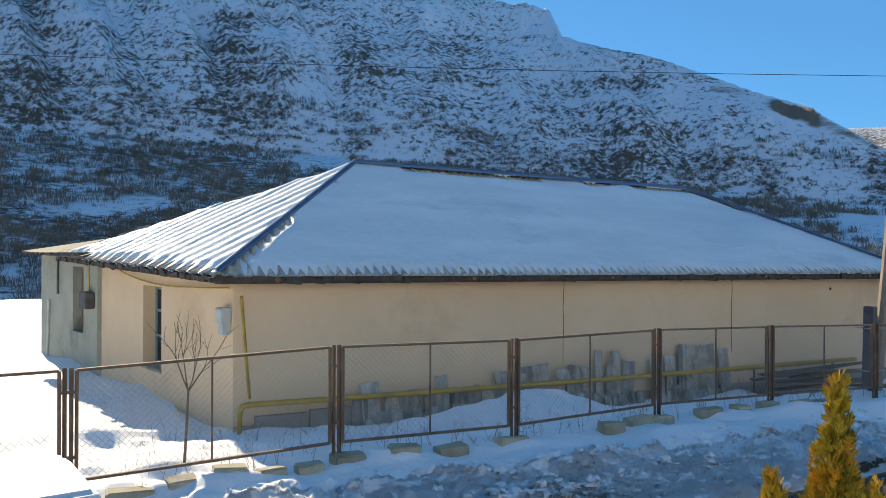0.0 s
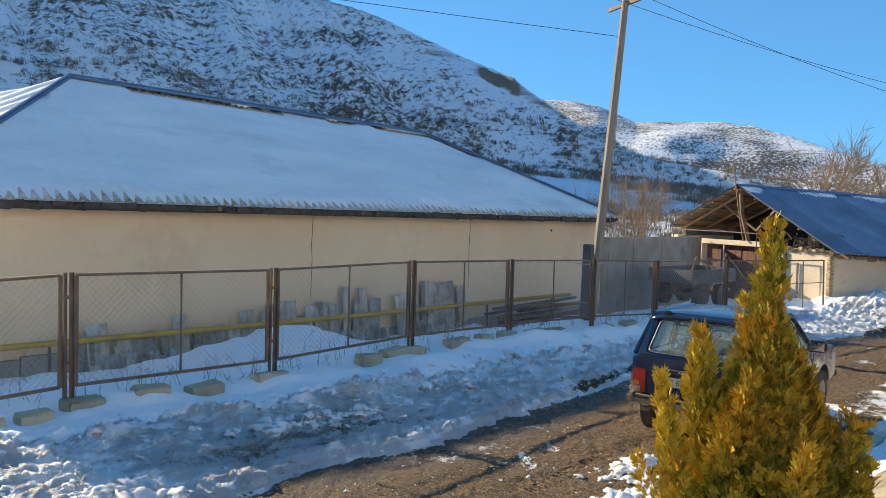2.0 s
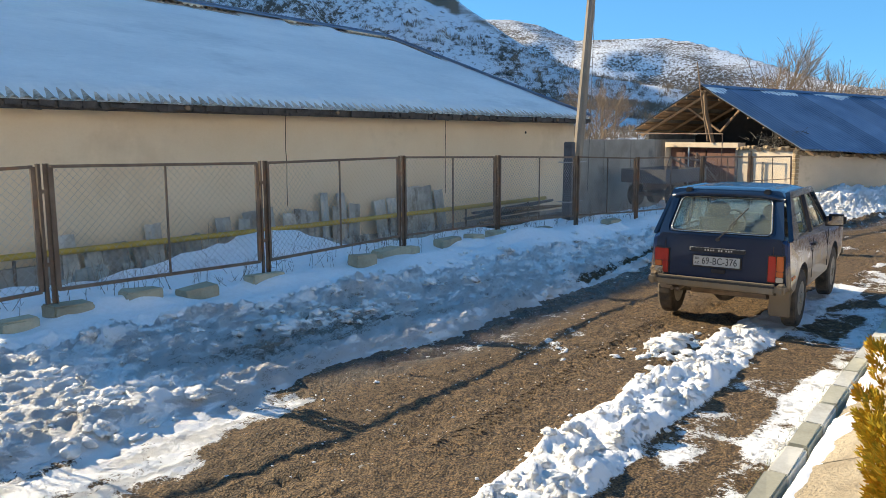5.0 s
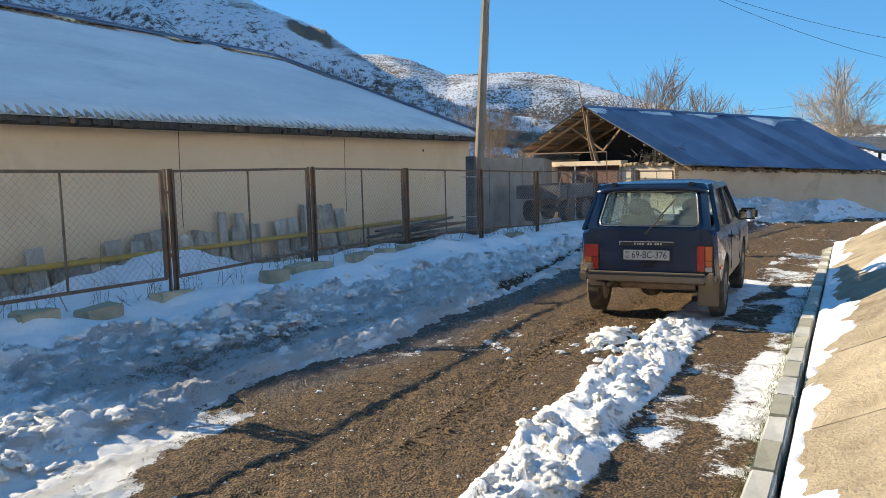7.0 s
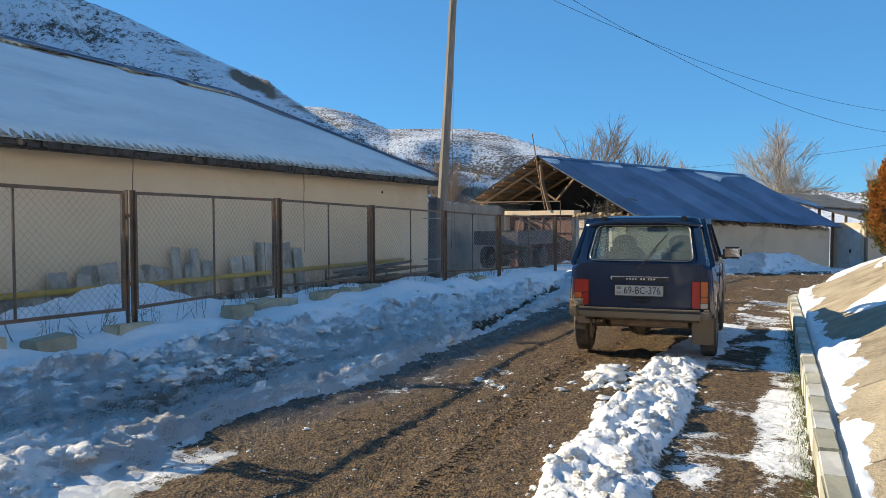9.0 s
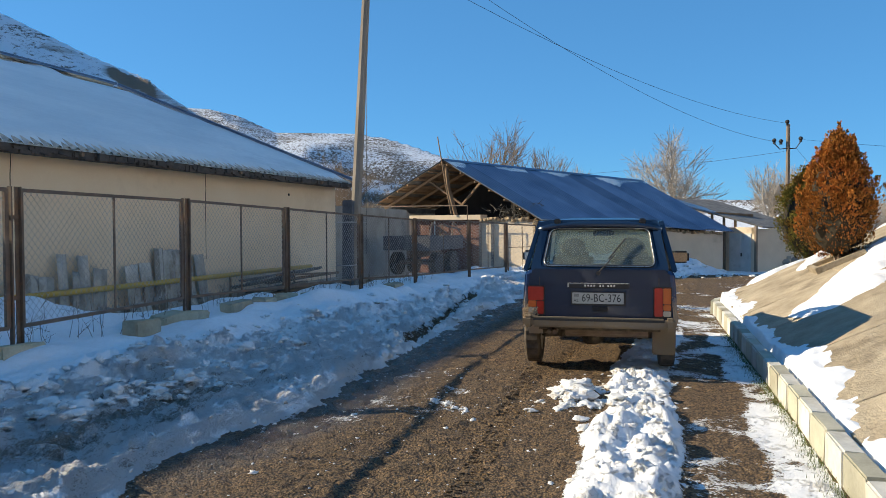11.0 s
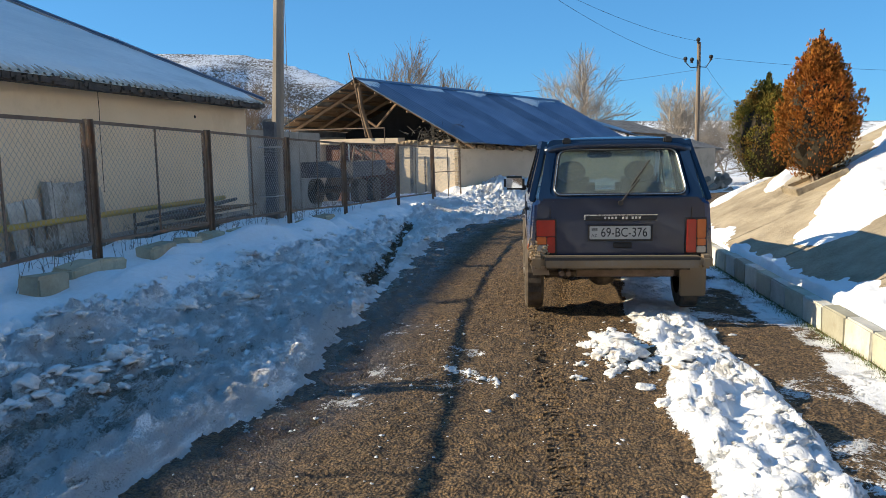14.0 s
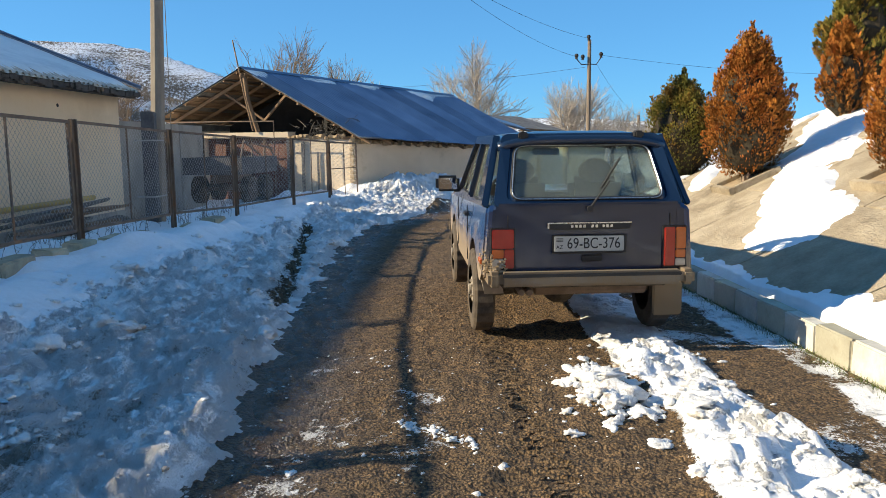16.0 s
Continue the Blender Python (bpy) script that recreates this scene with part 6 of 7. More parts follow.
            bmesh.ops.bevel(bm, geom=list(bm.edges), offset=0.012, segments=2, affect="EDGES", clamp_overlap=True)
            part(nm, bm, M_CARPAINT, c)
        bm = bmesh.new()
        quad_slab(bm, [at(0.40, 1.50), at(1.76, 1.50), at(1.72, 1.57), at(0.42, 1.57)], 0.05 * -sg)
        part("roof_rail", bm, M_CARPAINT, c)
        for x0, x1, u0, u1 in ((0.46, 1.20, 0.56, 1.16), (1.30, 2.36, 1.25, 1.66)):
            bm = bmesh.new()
            quad_slab(bm, [at(x0, 1.065), at(x1, 1.065), at(u1, 1.50), at(u0, 1.50)], 0.005 * -sg)
            g = part("side_glass", bm, M_GLASS, c, "dusty side window glass")
            g.visible_shadow = False
            bm = bmesh.new()
            q = [at(x0, 1.065), at(x1, 1.065), at(u1, 1.50), at(u0, 1.50)]
            for a, b_ in zip(q, q[1:] + q[:1]):
                beam(bm, a, b_, 0.022)
            part("window_seal", bm, M_BLACK, g)
        bm = bmesh.new()
        beam(bm, at(2.02, 1.06), at(1.85, 1.38), 0.018)
        part("quarter_light_bar", bm, M_BLACK, c)
        # mirror
        m_ = new("door_mirror")
        m_.parent = c
        bm = bmesh.new()
        box(bm, 1.98, 2.10, min(sg * 0.80, sg * 1.03), max(sg * 0.80, sg * 1.03), 1.06, 1.21, 0.03)
        box(bm, 2.05, 2.10, min(sg * 0.78, sg * 0.86), max(sg * 0.78, sg * 0.86), 1.05, 1.11, 0.01)
        part("housing", bm, M_BLACK, m_)
        bm = bmesh.new()
        box(bm, 1.974, 1.98, min(sg * 0.825, sg * 1.005), max(sg * 0.825, sg * 1.005), 1.08, 1.19, 0.002)
        part("mirror_glass", bm, M_MIRROR, m_)
    # roof skin: crowned
    xs, ys = np.linspace(0.30, 1.86, 22), np.linspace(-0.635, 0.635, 21)
    X, Y = np.meshgrid(xs, ys)
    Z = 1.612 - 0.055 * np.abs(Y / 0.635) ** 4 - 0.05 * np.clip((0.62 - X) / 0.32, 0, 1) ** 2 - 0.06 * np.clip((X - 1.5) / 0.36, 0, 1) ** 2
    V = np.stack([X, Y, Z], -1).reshape(-1, 3)
    W = V - [0, 0, 0.05]
    F = grid_faces(22, 21)
    rim = [(i, i + 1) for i in range(21)] + [(i + 22 * 20, i + 1 + 22 * 20) for i in range(21)] + [(22 * i, 22 * (i + 1)) for i in range(20)] + [(22 * i + 21, 22 * (i + 1) + 21) for i in range(20)]
    F2 = np.array([(a, b, b + len(V), a + len(V)) for a, b in rim])
    ob = new("roof", from_arrays("roof", np.concatenate([V, W]), np.concatenate([F, F[:, ::-1] + len(V), F2]), M_CARPAINT))
    ob.parent = c
    # rear glass with its frame
    lo_y, hi_y = 0.565, 0.505
    q = [Vector((0.085, lo_y, 1.115)), Vector((0.085, -lo_y, 1.115)), Vector((0.335, -hi_y, 1.50)), Vector((0.335, hi_y, 1.50))]
    out = [Vector((0.055, 0.70, 1.06)), Vector((0.055, -0.70, 1.06)), Vector((0.36, -0.60, 1.59)), Vector((0.36, 0.60, 1.59))]

    def rounded(corners, r):
        pts = []
        for i in range(4):
            p, a, b_ = corners[i], corners[i - 1], corners[(i + 1) % 4]
            s0, s1 = p + (a - p).normalized() * r, p + (b_ - p).normalized() * r
            for k in range(7):
                u = k / 6
                pts.append(s0 * (1 - u) ** 2 + p * 2 * u * (1 - u) + s1 * u * u)
        return pts

    ring = rounded(q, 0.085)
    edge_, sunk = rounded(out, 0.06), Vector((0.028, 0, -0.012))
    mid = [a.lerp(b_, 0.25) + Vector((0.012, 0, -0.006)) for a, b_ in zip(ring, edge_)]
    bm = bmesh.new()
    rows_ = [[bm.verts.new(p) for p in rr] for rr in ([p + sunk for p in edge_], edge_, [a.lerp(b_, 0.30) for a, b_ in zip(ring, edge_)], mid, ring, [p + sunk for p in ring])]
    for r0_, r1_ in zip(rows_, rows_[1:] + rows_[:1]):
        for i in range(len(ring)):
            j = (i + 1) % len(ring)
            bm.faces.new((r0_[i], r0_[j], r1_[j], r1_[i]))
    part("tailgate_frame", bm, M_CARPAINT, t)
    bm = bmesh.new()
    lo_f = [bm.verts.new(p + Vector((0.012, 0, 0))) for p in ring]
    hi_f = [bm.verts.new(p + Vector((0.016, 0, -0.003))) for p in ring]
    bm.faces.new(lo_f), bm.faces.new(hi_f[::-1])
    for i in range(len(ring)):
        j = (i + 1) % len(ring)
        bm.faces.new((lo_f[i], hi_f[i], hi_f[j], lo_f[j]))
    g = part("rear_glass", bm, M_GLASS, c, "dusty rear window glass")
    g.visible_shadow = False
    for nm, mat, w, k in (("window_seal", M_BLACK, 0.030, 0.0), ("chrome_trim", M_CHROME, 0.009, -0.014)):
        bm = bmesh.new()
        qq = [p + Vector((k, 0, 0)) for p in ring]
        tube(bm, qq + qq[:1], w / 2, 6)
        part(nm, bm, mat, g)
    w = new("rear_wiper")
    w.parent = c
    bm = bmesh.new()
    tube(bm, [(0.04, 0.0, 1.045), (0.0, 0.0, 1.045)], 0.022, 10)
    beam(bm, (0.01, 0.0, 1.05), (0.125, -0.17, 1.24), 0.012, 0.01)
    part("arm", bm, M_BLACK, w)
    bm = bmesh.new()
    beam(bm, (0.10, -0.10, 1.19), (0.23, -0.27, 1.40), 0.014, 0.012)
    part("blade", bm, M_BLACK, w)
    bm = bmesh.new()
    box(bm, 0.022, 0.042, -0.54, 0.54, 1.06, 1.072, 0.003)
    part("waist_highlight_strip", bm, M_CARPAINT, t)
    for y in (-0.44, 0.44):
        bm = bmesh.new()
        box(bm, 0.30, 0.40, y - 0.035, y + 0.035, 1.55, 1.605, 0.012)
        part("tailgate_hinge", bm, M_BLACK, t)
    # lamps
    for sg in (1, -1):
        l = new("tail_lamp")
        l.parent = c
        y0, y1 = 0.555, 0.715
        for nm, mat, a, b_, z0, z1 in (("red_lens", M_LAMPRED, y0, y1, 0.76, 0.90), ("red_lens", M_LAMPRED, y0, y0 + 0.07, 0.615, 0.755), ("orange_lens", M_LAMPORANGE, y0 + 0.075, y1, 0.69, 0.755), ("clear_lens", M_LAMPWHITE, y0 + 0.075, y1, 0.615, 0.685)) if sg > 0 else (("red_lens", M_LAMPRED, y0, y0 + 0.08, 0.615, 0.90), ("orange_lens", M_LAMPORANGE, y0 + 0.085, y1, 0.74, 0.90), ("orange_lens", M_LAMPORANGE, y0 + 0.085, y1, 0.675, 0.735), ("clear_lens", M_LAMPWHITE, y0 + 0.085, y1, 0.615, 0.67)):
            bm = bmesh.new()
            box(bm, 0.008, 0.06, sg * a if sg > 0 else -b_, b_ if sg > 0 else -a, z0, z1, 0.006)
            part(nm, bm, mat, l)
        bm = bmesh.new()
        box(bm, 0.018, 0.06, (y0 - 0.012) if sg > 0 else -(y1 + 0.008), (y1 + 0.008) if sg > 0 else -(y0 - 0.012), 0.60, 0.912, 0.006)
        part("lamp_surround", bm, M_INK, l)
    # badge bar, plate
    bm = bmesh.new()
    box(bm, 0.012, 0.04, -0.31, 0.31, 0.892, 0.945, 0.012)
    bar = part("badge_bar", bm, M_BLACK, t, "black trim bar with worn chrome edge")
    bm = bmesh.new()
    box(bm, 0.008, 0.014, -0.31, 0.31, 0.938, 0.946, 0.002), box(bm, 0.008, 0.014, 0.298, 0.31, 0.90, 0.94, 0.002)
    for i, y in enumerate((0.13, 0.10, 0.07, 0.04, -0.02, -0.05, -0.10, -0.13, -0.16)):
        box(bm, 0.008, 0.014, y - 0.009, y + 0.009, 0.907, 0.928, 0.001)
    part("chrome_badge_marks", bm, M_CHROME, bar)
    pl = new("number_plate")
    pl.parent = c
    bm = bmesh.new()
    box(bm, 0.016, 0.024, -0.275, 0.275, 0.715, 0.855, 0.004)
    part("plate_holder", bm, M_INK, pl)
    bm = bmesh.new()
    box(bm, 0.010, 0.018, -0.255, 0.262, 0.732, 0.846, 0.006)
    part("plate", bm, M_PLATE, pl, "white number plate reading 69-BC-376")
    face = lambda y, z: Matrix(((0, 0, -1, 0.0085), (-1, 0, 0, y), (0, 1, 0, z), (0, 0, 0, 1)))  # noqa: E731
    letters("69-BC-376", 0.112, M_INK, pl, face(-0.03, 0.789) @ Matrix.Diagonal((0.80, 1.0, 1, 1)))
    letters("AZ", 0.038, M_INK, pl, face(0.222, 0.765))
    bm = bmesh.new()
    for z in (0.805, 0.815, 0.825):
        box(bm, 0.008, 0.0105, 0.195, 0.245, z, z + 0.006)
    part("plate_emblem", bm, M_STUB, pl)
    bm = bmesh.new()
    box(bm, 0.018, 0.036, -0.10, 0.06, 0.655, 0.705, 0.01)
    part("latch_handle", bm, M_INK, t)
    bm = bmesh.new()
    box(bm, -0.10, -0.005, -0.66, 0.66, 0.495, 0.60, 0.02)
    bu = part("rear_bumper", bm, M_BUMPER, c, "mud-covered aluminium rear bumper")
    bm = bmesh.new()
    box(bm, -0.108, -0.098, -0.65, 0.65, 0.565, 0.59, 0.004)
    part("bumper_strip", bm, M_BLACK, bu)
    for sg in (1, -1):
        bm = bmesh.new()
        box(bm, -0.105, 0.22, 0.655 if sg > 0 else -0.755, 0.755 if sg > 0 else -0.655, 0.49, 0.605, 0.025)
        part("bumper_end", bm, M_BUMPER, bu)
    # mud caked on the rear left corner
    bm = bmesh.new()
    rng = random.Random(2)
    for i in range(420):
        a, b_ = abs(rng.gauss(0, 0.07)), abs(rng.gauss(0, 0.09))
        k = pose(rng.uniform(-0.02, 0.06) + b_ * 1.4, 0.775 - rng.uniform(0, 0.06) - rng.random() * 0.12 * (b_ < 0.04), 0.585 + a * 0.9, rng.uniform(0, 90), rng.uniform(0, 90), 0)
        r = rng.uniform(0.004, 0.012)
        box(bm, -r, r, -r, r, -r, r, 0, k)
    part("caked_mud", bm, M_STRAW, c, "dry mud caked on the rear corner")
    # underside: sills, floor, axle, exhaust, flap
    bm = bmesh.new()
    box(bm, 0.16, 3.6, -0.62, 0.62, 0.44, 0.60)
    box(bm, 0.05, 0.5, -0.55, 0.55, 0.50, 0.56)
    part("floor_pan", bm, M_MUDDY, c)
    bm = bmesh.new()
    tube(bm, [(0.73, -0.66, 0.335), (0.73, 0.66, 0.335)], 0.045, 10)
    bmesh.ops.create_uvsphere(bm, u_segments=12, v_segments=8, radius=0.13, matrix=Matrix.Translation((0.73, 0.08, 0.335)) @ Matrix.Diagonal((1, 1.1, 1, 1)))
    beam(bm, (0.70, -0.60, 0.42), (0.70, 0.62, 0.30), 0.035)
    for y in (-0.42, 0.42):
        beam(bm, (0.73, y, 0.33), (1.6, y, 0.42), 0.06)
        tube(bm, [(0.68, y, 0.3), (0.62, y, 0.56)], 0.035, 8)
    part("rear_axle", bm, M_MUDDY, c)
    bm = bmesh.new()
    tube(bm, [(0.01, 0.50, 0.435), (0.5, 0.50, 0.45), (0.9, 0.30, 0.43)], 0.024, 8), tube(bm, [(0.02, 0.44, 0.43), (0.5, 0.44, 0.44)], 0.024, 8)
    tube(bm, [(0.32, -0.5, 0.44), (0.32, 0.35, 0.44)], 0.085, 12)
    part("exhaust", bm, M_RUST, c)
    bm = bmesh.new()
    box(bm, 0.20, 0.225, -0.77, -0.54, 0.20, 0.50, 0.012)
    part("mud_flap", bm, M_BUMPER, c, "brown muddy ribbed mud flap")
    for x, y in ((0.73, 0.725), (0.73, -0.70), (2.95, 0.725), (2.95, -0.70)):
        wheel(c, x, y, y)
    # bonnet, front, dashboard, screen
    bm = bmesh.new()
    box(bm, 2.46, 3.66, -0.68, 0.68, 0.88, 1.02, 0.03)
    part("bonnet", bm, M_CARPAINT, c)
    bm = bmesh.new()
    box(bm, 3.58, 3.67, -0.70, 0.70, 0.50, 0.90, 0.02)
    part("front_panel", bm, M_CARPAINT, c)
    bm = bmesh.new()
    box(bm, 3.66, 3.78, -0.80, 0.80, 0.47, 0.58, 0.02)
    part("front_bumper", bm, M_BUMPER, c)
    for y in (-0.55, 0.55):
        bm = bmesh.new()
        tube(bm, [(3.64, y, 0.74), (3.69, y, 0.74)], 0.09, 16)
        part("headlamp", bm, M_CHROME, c)
    bm = bmesh.new()
    quad_slab(bm, [(2.42, 0.68, 1.05), (2.42, -0.68, 1.05), (1.78, -0.58, 1.54), (1.78, 0.58, 1.54)], 0.005)
    g = part("windscreen", bm, M_GLASS, c)
    g.visible_shadow = False
    bm = bmesh.new()
    box(bm, 2.1, 2.5, -0.68, 0.68, 0.80, 1.03, 0.04)
    part("dashboard", bm, M_BLACK, c)
    bm = bmesh.new()
    tube(bm, [(1.95 + 0.16 * math.cos(a) * 0.35, 0.34 + 0.17 * math.sin(a), 1.04 + 0.16 * math.cos(a)) for a in np.linspace(0, 2 * math.pi, 20)], 0.014, 6)
    part("steering_wheel", bm, M_BLACK, c)
    bm = bmesh.new()
    box(bm, 1.78, 1.81, -0.13, 0.13, 1.40, 1.47, 0.015)
    part("interior_mirror", bm, M_BLACK, c)
    for y in (-0.34, 0.34):
        st = new("front_seat")
        st.parent = c
        bm = bmesh.new()
        box(bm, 1.30, 1.80, y - 0.24, y + 0.24, 0.62, 0.76, 0.05)
        part("cushion", bm, M_SEAT, st)
        bm = bmesh.new()
        box(bm, 1.22, 1.34, y - 0.24, y + 0.24, 0.74, 1.22, 0.058)
        part("backrest", bm, M_SEAT, st)
        bm = bmesh.new()
        bmesh.ops.create_uvsphere(bm, u_segments=18, v_segments=12, radius=1, matrix=Matrix.Translation((1.27, y, 1.27)) @ Matrix.Diagonal((0.06, 0.15, 0.11, 1)))
        part("headrest", bm, M_SEAT, st, smooth=True)
    bm = bmesh.new()
    box(bm, 0.62, 0.78, -0.58, 0.58, 0.6, 1.06, 0.05), box(bm, 0.78, 1.1, -0.58, 0.58, 0.58, 0.76, 0.05)
    part("rear_seat", bm, M_SEAT, c)
    bm = bmesh.new()
    box(bm, 0.14, 0.62, -0.6, 0.6, 1.0, 1.02, 0.008)
    part("parcel_shelf", bm, M_BLACK, c)
    return c


offroad_car()


def white_car():
    c = thing("white_car", pose(-0.13, 7.95, 0.02, 0, 0, 101), "white hatchback parked across the road by the fence", "car")
    bm = bmesh.new()
    prism(bm, [(-1.9, 0.3), (1.95, 0.3), (2.0, 0.62), (1.75, 0.86), (0.95, 0.94), (-1.75, 0.96), (-1.95, 0.7)], -0.82, 0.82)
    bmesh.ops.bevel(bm, geom=list(bm.edges), offset=0.06, segments=3, affect="EDGES", clamp_overlap=True)
    part("body", bm, M_WHITEPAINT, c, smooth=False)
    bm = bmesh.new()
    prism(bm, [(-1.6, 0.95), (0.98, 0.93), (0.28, 1.40), (-1.1, 1.43)], -0.70, 0.70)
    for v in bm.verts:
        if v.co.z > 1.2:
            v.co.y *= 0.84
    bmesh.ops.bevel(bm, geom=list(bm.edges), offset=0.04, segments=3, affect="EDGES", clamp_overlap=True)
    cab = part("cabin", bm, M_WHITEPAINT, c)
    bm = bmesh.new()
    quad_slab(bm, [(0.93, 0.58, 0.985), (0.36, 0.50, 1.37), (0.36, -0.50, 1.37), (0.93, -0.58, 0.985)], -0.012)
    part("windscreen", bm, M_BLACK, cab, "dark windscreen")
    for sg in (1, -1):
        bm = bmesh.new()
        quad_slab(bm, [(-1.2, sg * 0.705, 1.0), (0.7, sg * 0.705, 1.0), (0.2, sg * 0.615, 1.34), (-0.98, sg * 0.615, 1.34)], 0.012 * -sg)
        part("side_glass", bm, M_BLACK, cab)
    for x in (-1.2, 1.25):
        for y in (-0.74, 0.74):
            bm = bmesh.new()
            tube(bm, [(x, y - 0.09, 0.29), (x, y + 0.09, 0.29)], 0.29, 22)
            part("wheel", bm, M_TYRE, c)


white_car()


# ---- kerb stones ----
def kerb():
    k = thing("kerb", Matrix(), "row of worn pale kerb stones along the slope", "kerb", kind="structure")
    rng = random.Random(12)
    meshes = []
    for v in range(6):
        bm = bmesh.new()
        box(bm, -0.243, 0.243, -0.065, 0.065, -0.35, 0.0, 0.012)
        for vv in bm.verts:
            vv.co += Vector((rng.uniform(-1, 1), rng.uniform(-1, 1), rng.uniform(-1, 1))) * 0.004
        ob = to_object("kerb_stone", bm, M_KERBWHITE if v % 2 else M_KERB, k)
        meshes.append(ob.data)
        if v:
            bpy.data.objects.remove(ob)
        else:
            first = ob
    x, i = 1.75, 0
    while x < 21.2:
        y = float(kerb_y(np.array([x]))[0])
        y2 = float(kerb_y(np.array([x + 0.1]))[0])
        ang = math.degrees(math.atan2(y2 - y, 0.1))
        ob = first if i == 0 else new("kerb_stone", meshes[2 * rng.randrange(3) + i % 2])
        ob.parent = k
        ob.matrix_local = Matrix.Translation((x, y - 0.075, 0.215 - 0.013 * max(0, x - 8) + rng.uniform(-0.008, 0.008))) @ pose(0, 0, 0, rng.uniform(-2, 2), 0, ang + rng.uniform(-1, 1))
        x += 0.495 * math.cos(math.radians(ang))
        i += 1


kerb()


def slabs():
    s = thing("slope_paving", Matrix(), "sunlit rough concrete slabs facing the embankment", "paving", kind="structure")
    rng = random.Random(31)
    rows = [0.0, 1.55, 3.1, 4.65, 6.2]
    x = 1.42
    while x < 20.6:
        w = rng.choice((1.9, 2.0, 2.1))
        for a, b in zip(rows, rows[1:]):
            bm = bmesh.new()
            g = 0.012
            sh = 0.55
            nx, ns = 5, 5
            vs = []
            for i in range(nx):
                for j in range(ns):
                    ss = a + g + (b - a - 2 * g) * j / (ns - 1)
                    xx = x + g + (w - 2 * g) * i / (nx - 1) - sh * ss * 0.0
                    p = slope_point(min(xx, 21.0), ss)
                    vs.append(bm.verts.new(p + Vector((0, 0, 0.008 + rng.uniform(-0.003, 0.003)))))
            for i in range(nx - 1):
                for j in range(ns - 1):
                    q = [vs[i * ns + j], vs[(i + 1) * ns + j], vs[(i + 1) * ns + j + 1], vs[i * ns + j + 1]]
                    bm.faces.new(q)
            r = bmesh.ops.extrude_face_region(bm, geom=list(bm.faces))
            for v in r["geom"]:
                if isinstance(v, bmesh.types.BMVert):
                    v.co.z -= 0.05
            part("slab", bm, M_SLAB, s)
        x += w


slabs()


# ---- loose sheets, planks, sapling, weeds along the wall ----
def leaning_sheets():
    rng = random.Random(21)

    def sheet(x, w, h, z, lean, turn, y=14.42):
        n = max(4, int(w / 0.022))
        u = np.linspace(-w / 2, w / 2, n)
        zz = np.linspace(0, h, 6)
        U, Z = np.meshgrid(u, zz)
        cut = 0.05 * (fbm(U * 9, Z * 0 + x, 3, 5) - 0.5)
        Z = np.where(Z >= h - 1e-6, h + cut, Z)
        Yo = 0.018 * np.sin(U * 2 * math.pi / 0.15)
        V = np.stack([U, Yo, Z], -1).reshape(-1, 3)
        F = grid_faces(n, 6)
        V2 = V + [0, 0.007, 0]
        nn = len(V)
        rim = [(i, i + 1) for i in range(n - 1)] + [(i + n * 5, i + 1 + n * 5) for i in range(n - 1)] + [(n * i, n * (i + 1)) for i in range(5)] + [(n * i + n - 1, n * (i + 1) + n - 1) for i in range(5)]
        F2 = np.array([(a, b, b + nn, a + nn) for a, b in rim])
        ob = new("corrugated_sheet", from_arrays("corrugated_sheet", np.concatenate([V, V2]), np.concatenate([F, F[:, ::-1] + nn, F2]), M_FIBRE))
        ob.matrix_world = pose(x, y, z, -lean, turn, rng.uniform(-5, 5))
        tagged(ob, "broken grey corrugated roofing sheet leaning on the wall", "roofing sheet", "leaning roofing sheets")

    for x, w, h in ((5.15, 0.34, 0.62), (5.42, 0.38, 0.88), (5.85, 0.4, 0.66), (6.2, 0.42, 0.68), (6.62, 0.22, 0.62), (6.86, 0.26, 0.92), (7.2, 0.36, 0.66), (7.55, 0.4, 0.68), (7.9, 0.3, 0.64), (8.22, 0.34, 0.92), (8.5, 0.22, 0.86), (8.78, 0.36, 0.98), (9.15, 0.42, 1.02), (9.55, 0.3, 0.88), (9.86, 0.36, 0.94), (10.2, 0.3, 0.88), (10.5, 0.18, 1.22), (10.75, 0.24, 0.92), (10.98, 0.2, 1.18), (11.2, 0.3, 0.95), (12.1, 0.38, 0.98), (12.45, 0.3, 1.0), (12.72, 0.2, 1.25), (13.05, 0.55, 1.22), (13.5, 0.5, 1.2), (14.05, 0.34, 1.1)):
        sheet(x, w, h, -0.12, rng.uniform(3, 8), rng.uniform(-7, 7))
    for x in np.arange(5.3, 11.5, 0.16):
        sheet(float(x), 0.17, rng.uniform(0.22, 0.42), -0.12, rng.uniform(8, 22), rng.uniform(-14, 14), 14.16)
    for x in np.arange(12.0, 13.8, 0.2):
        sheet(float(x), 0.2, rng.uniform(0.25, 0.42), -0.14, rng.uniform(8, 22), rng.uniform(-12, 12), 14.16)
    b = thing("concrete_slab", pose(4.2, 14.45, 0), "low grey slabs set against the wall foot", "slab")
    for x0, x1, z in ((-0.95, 0.0, 0.30), (0.03, 0.9, 0.34), (0.93, 1.0, 0.3)):
        bm = bmesh.new()
        box(bm, x0, x1, 0.02, 0.12, -0.3, z, 0.01)
        part("panel", bm, M_CONC, b)


leaning_sheets()


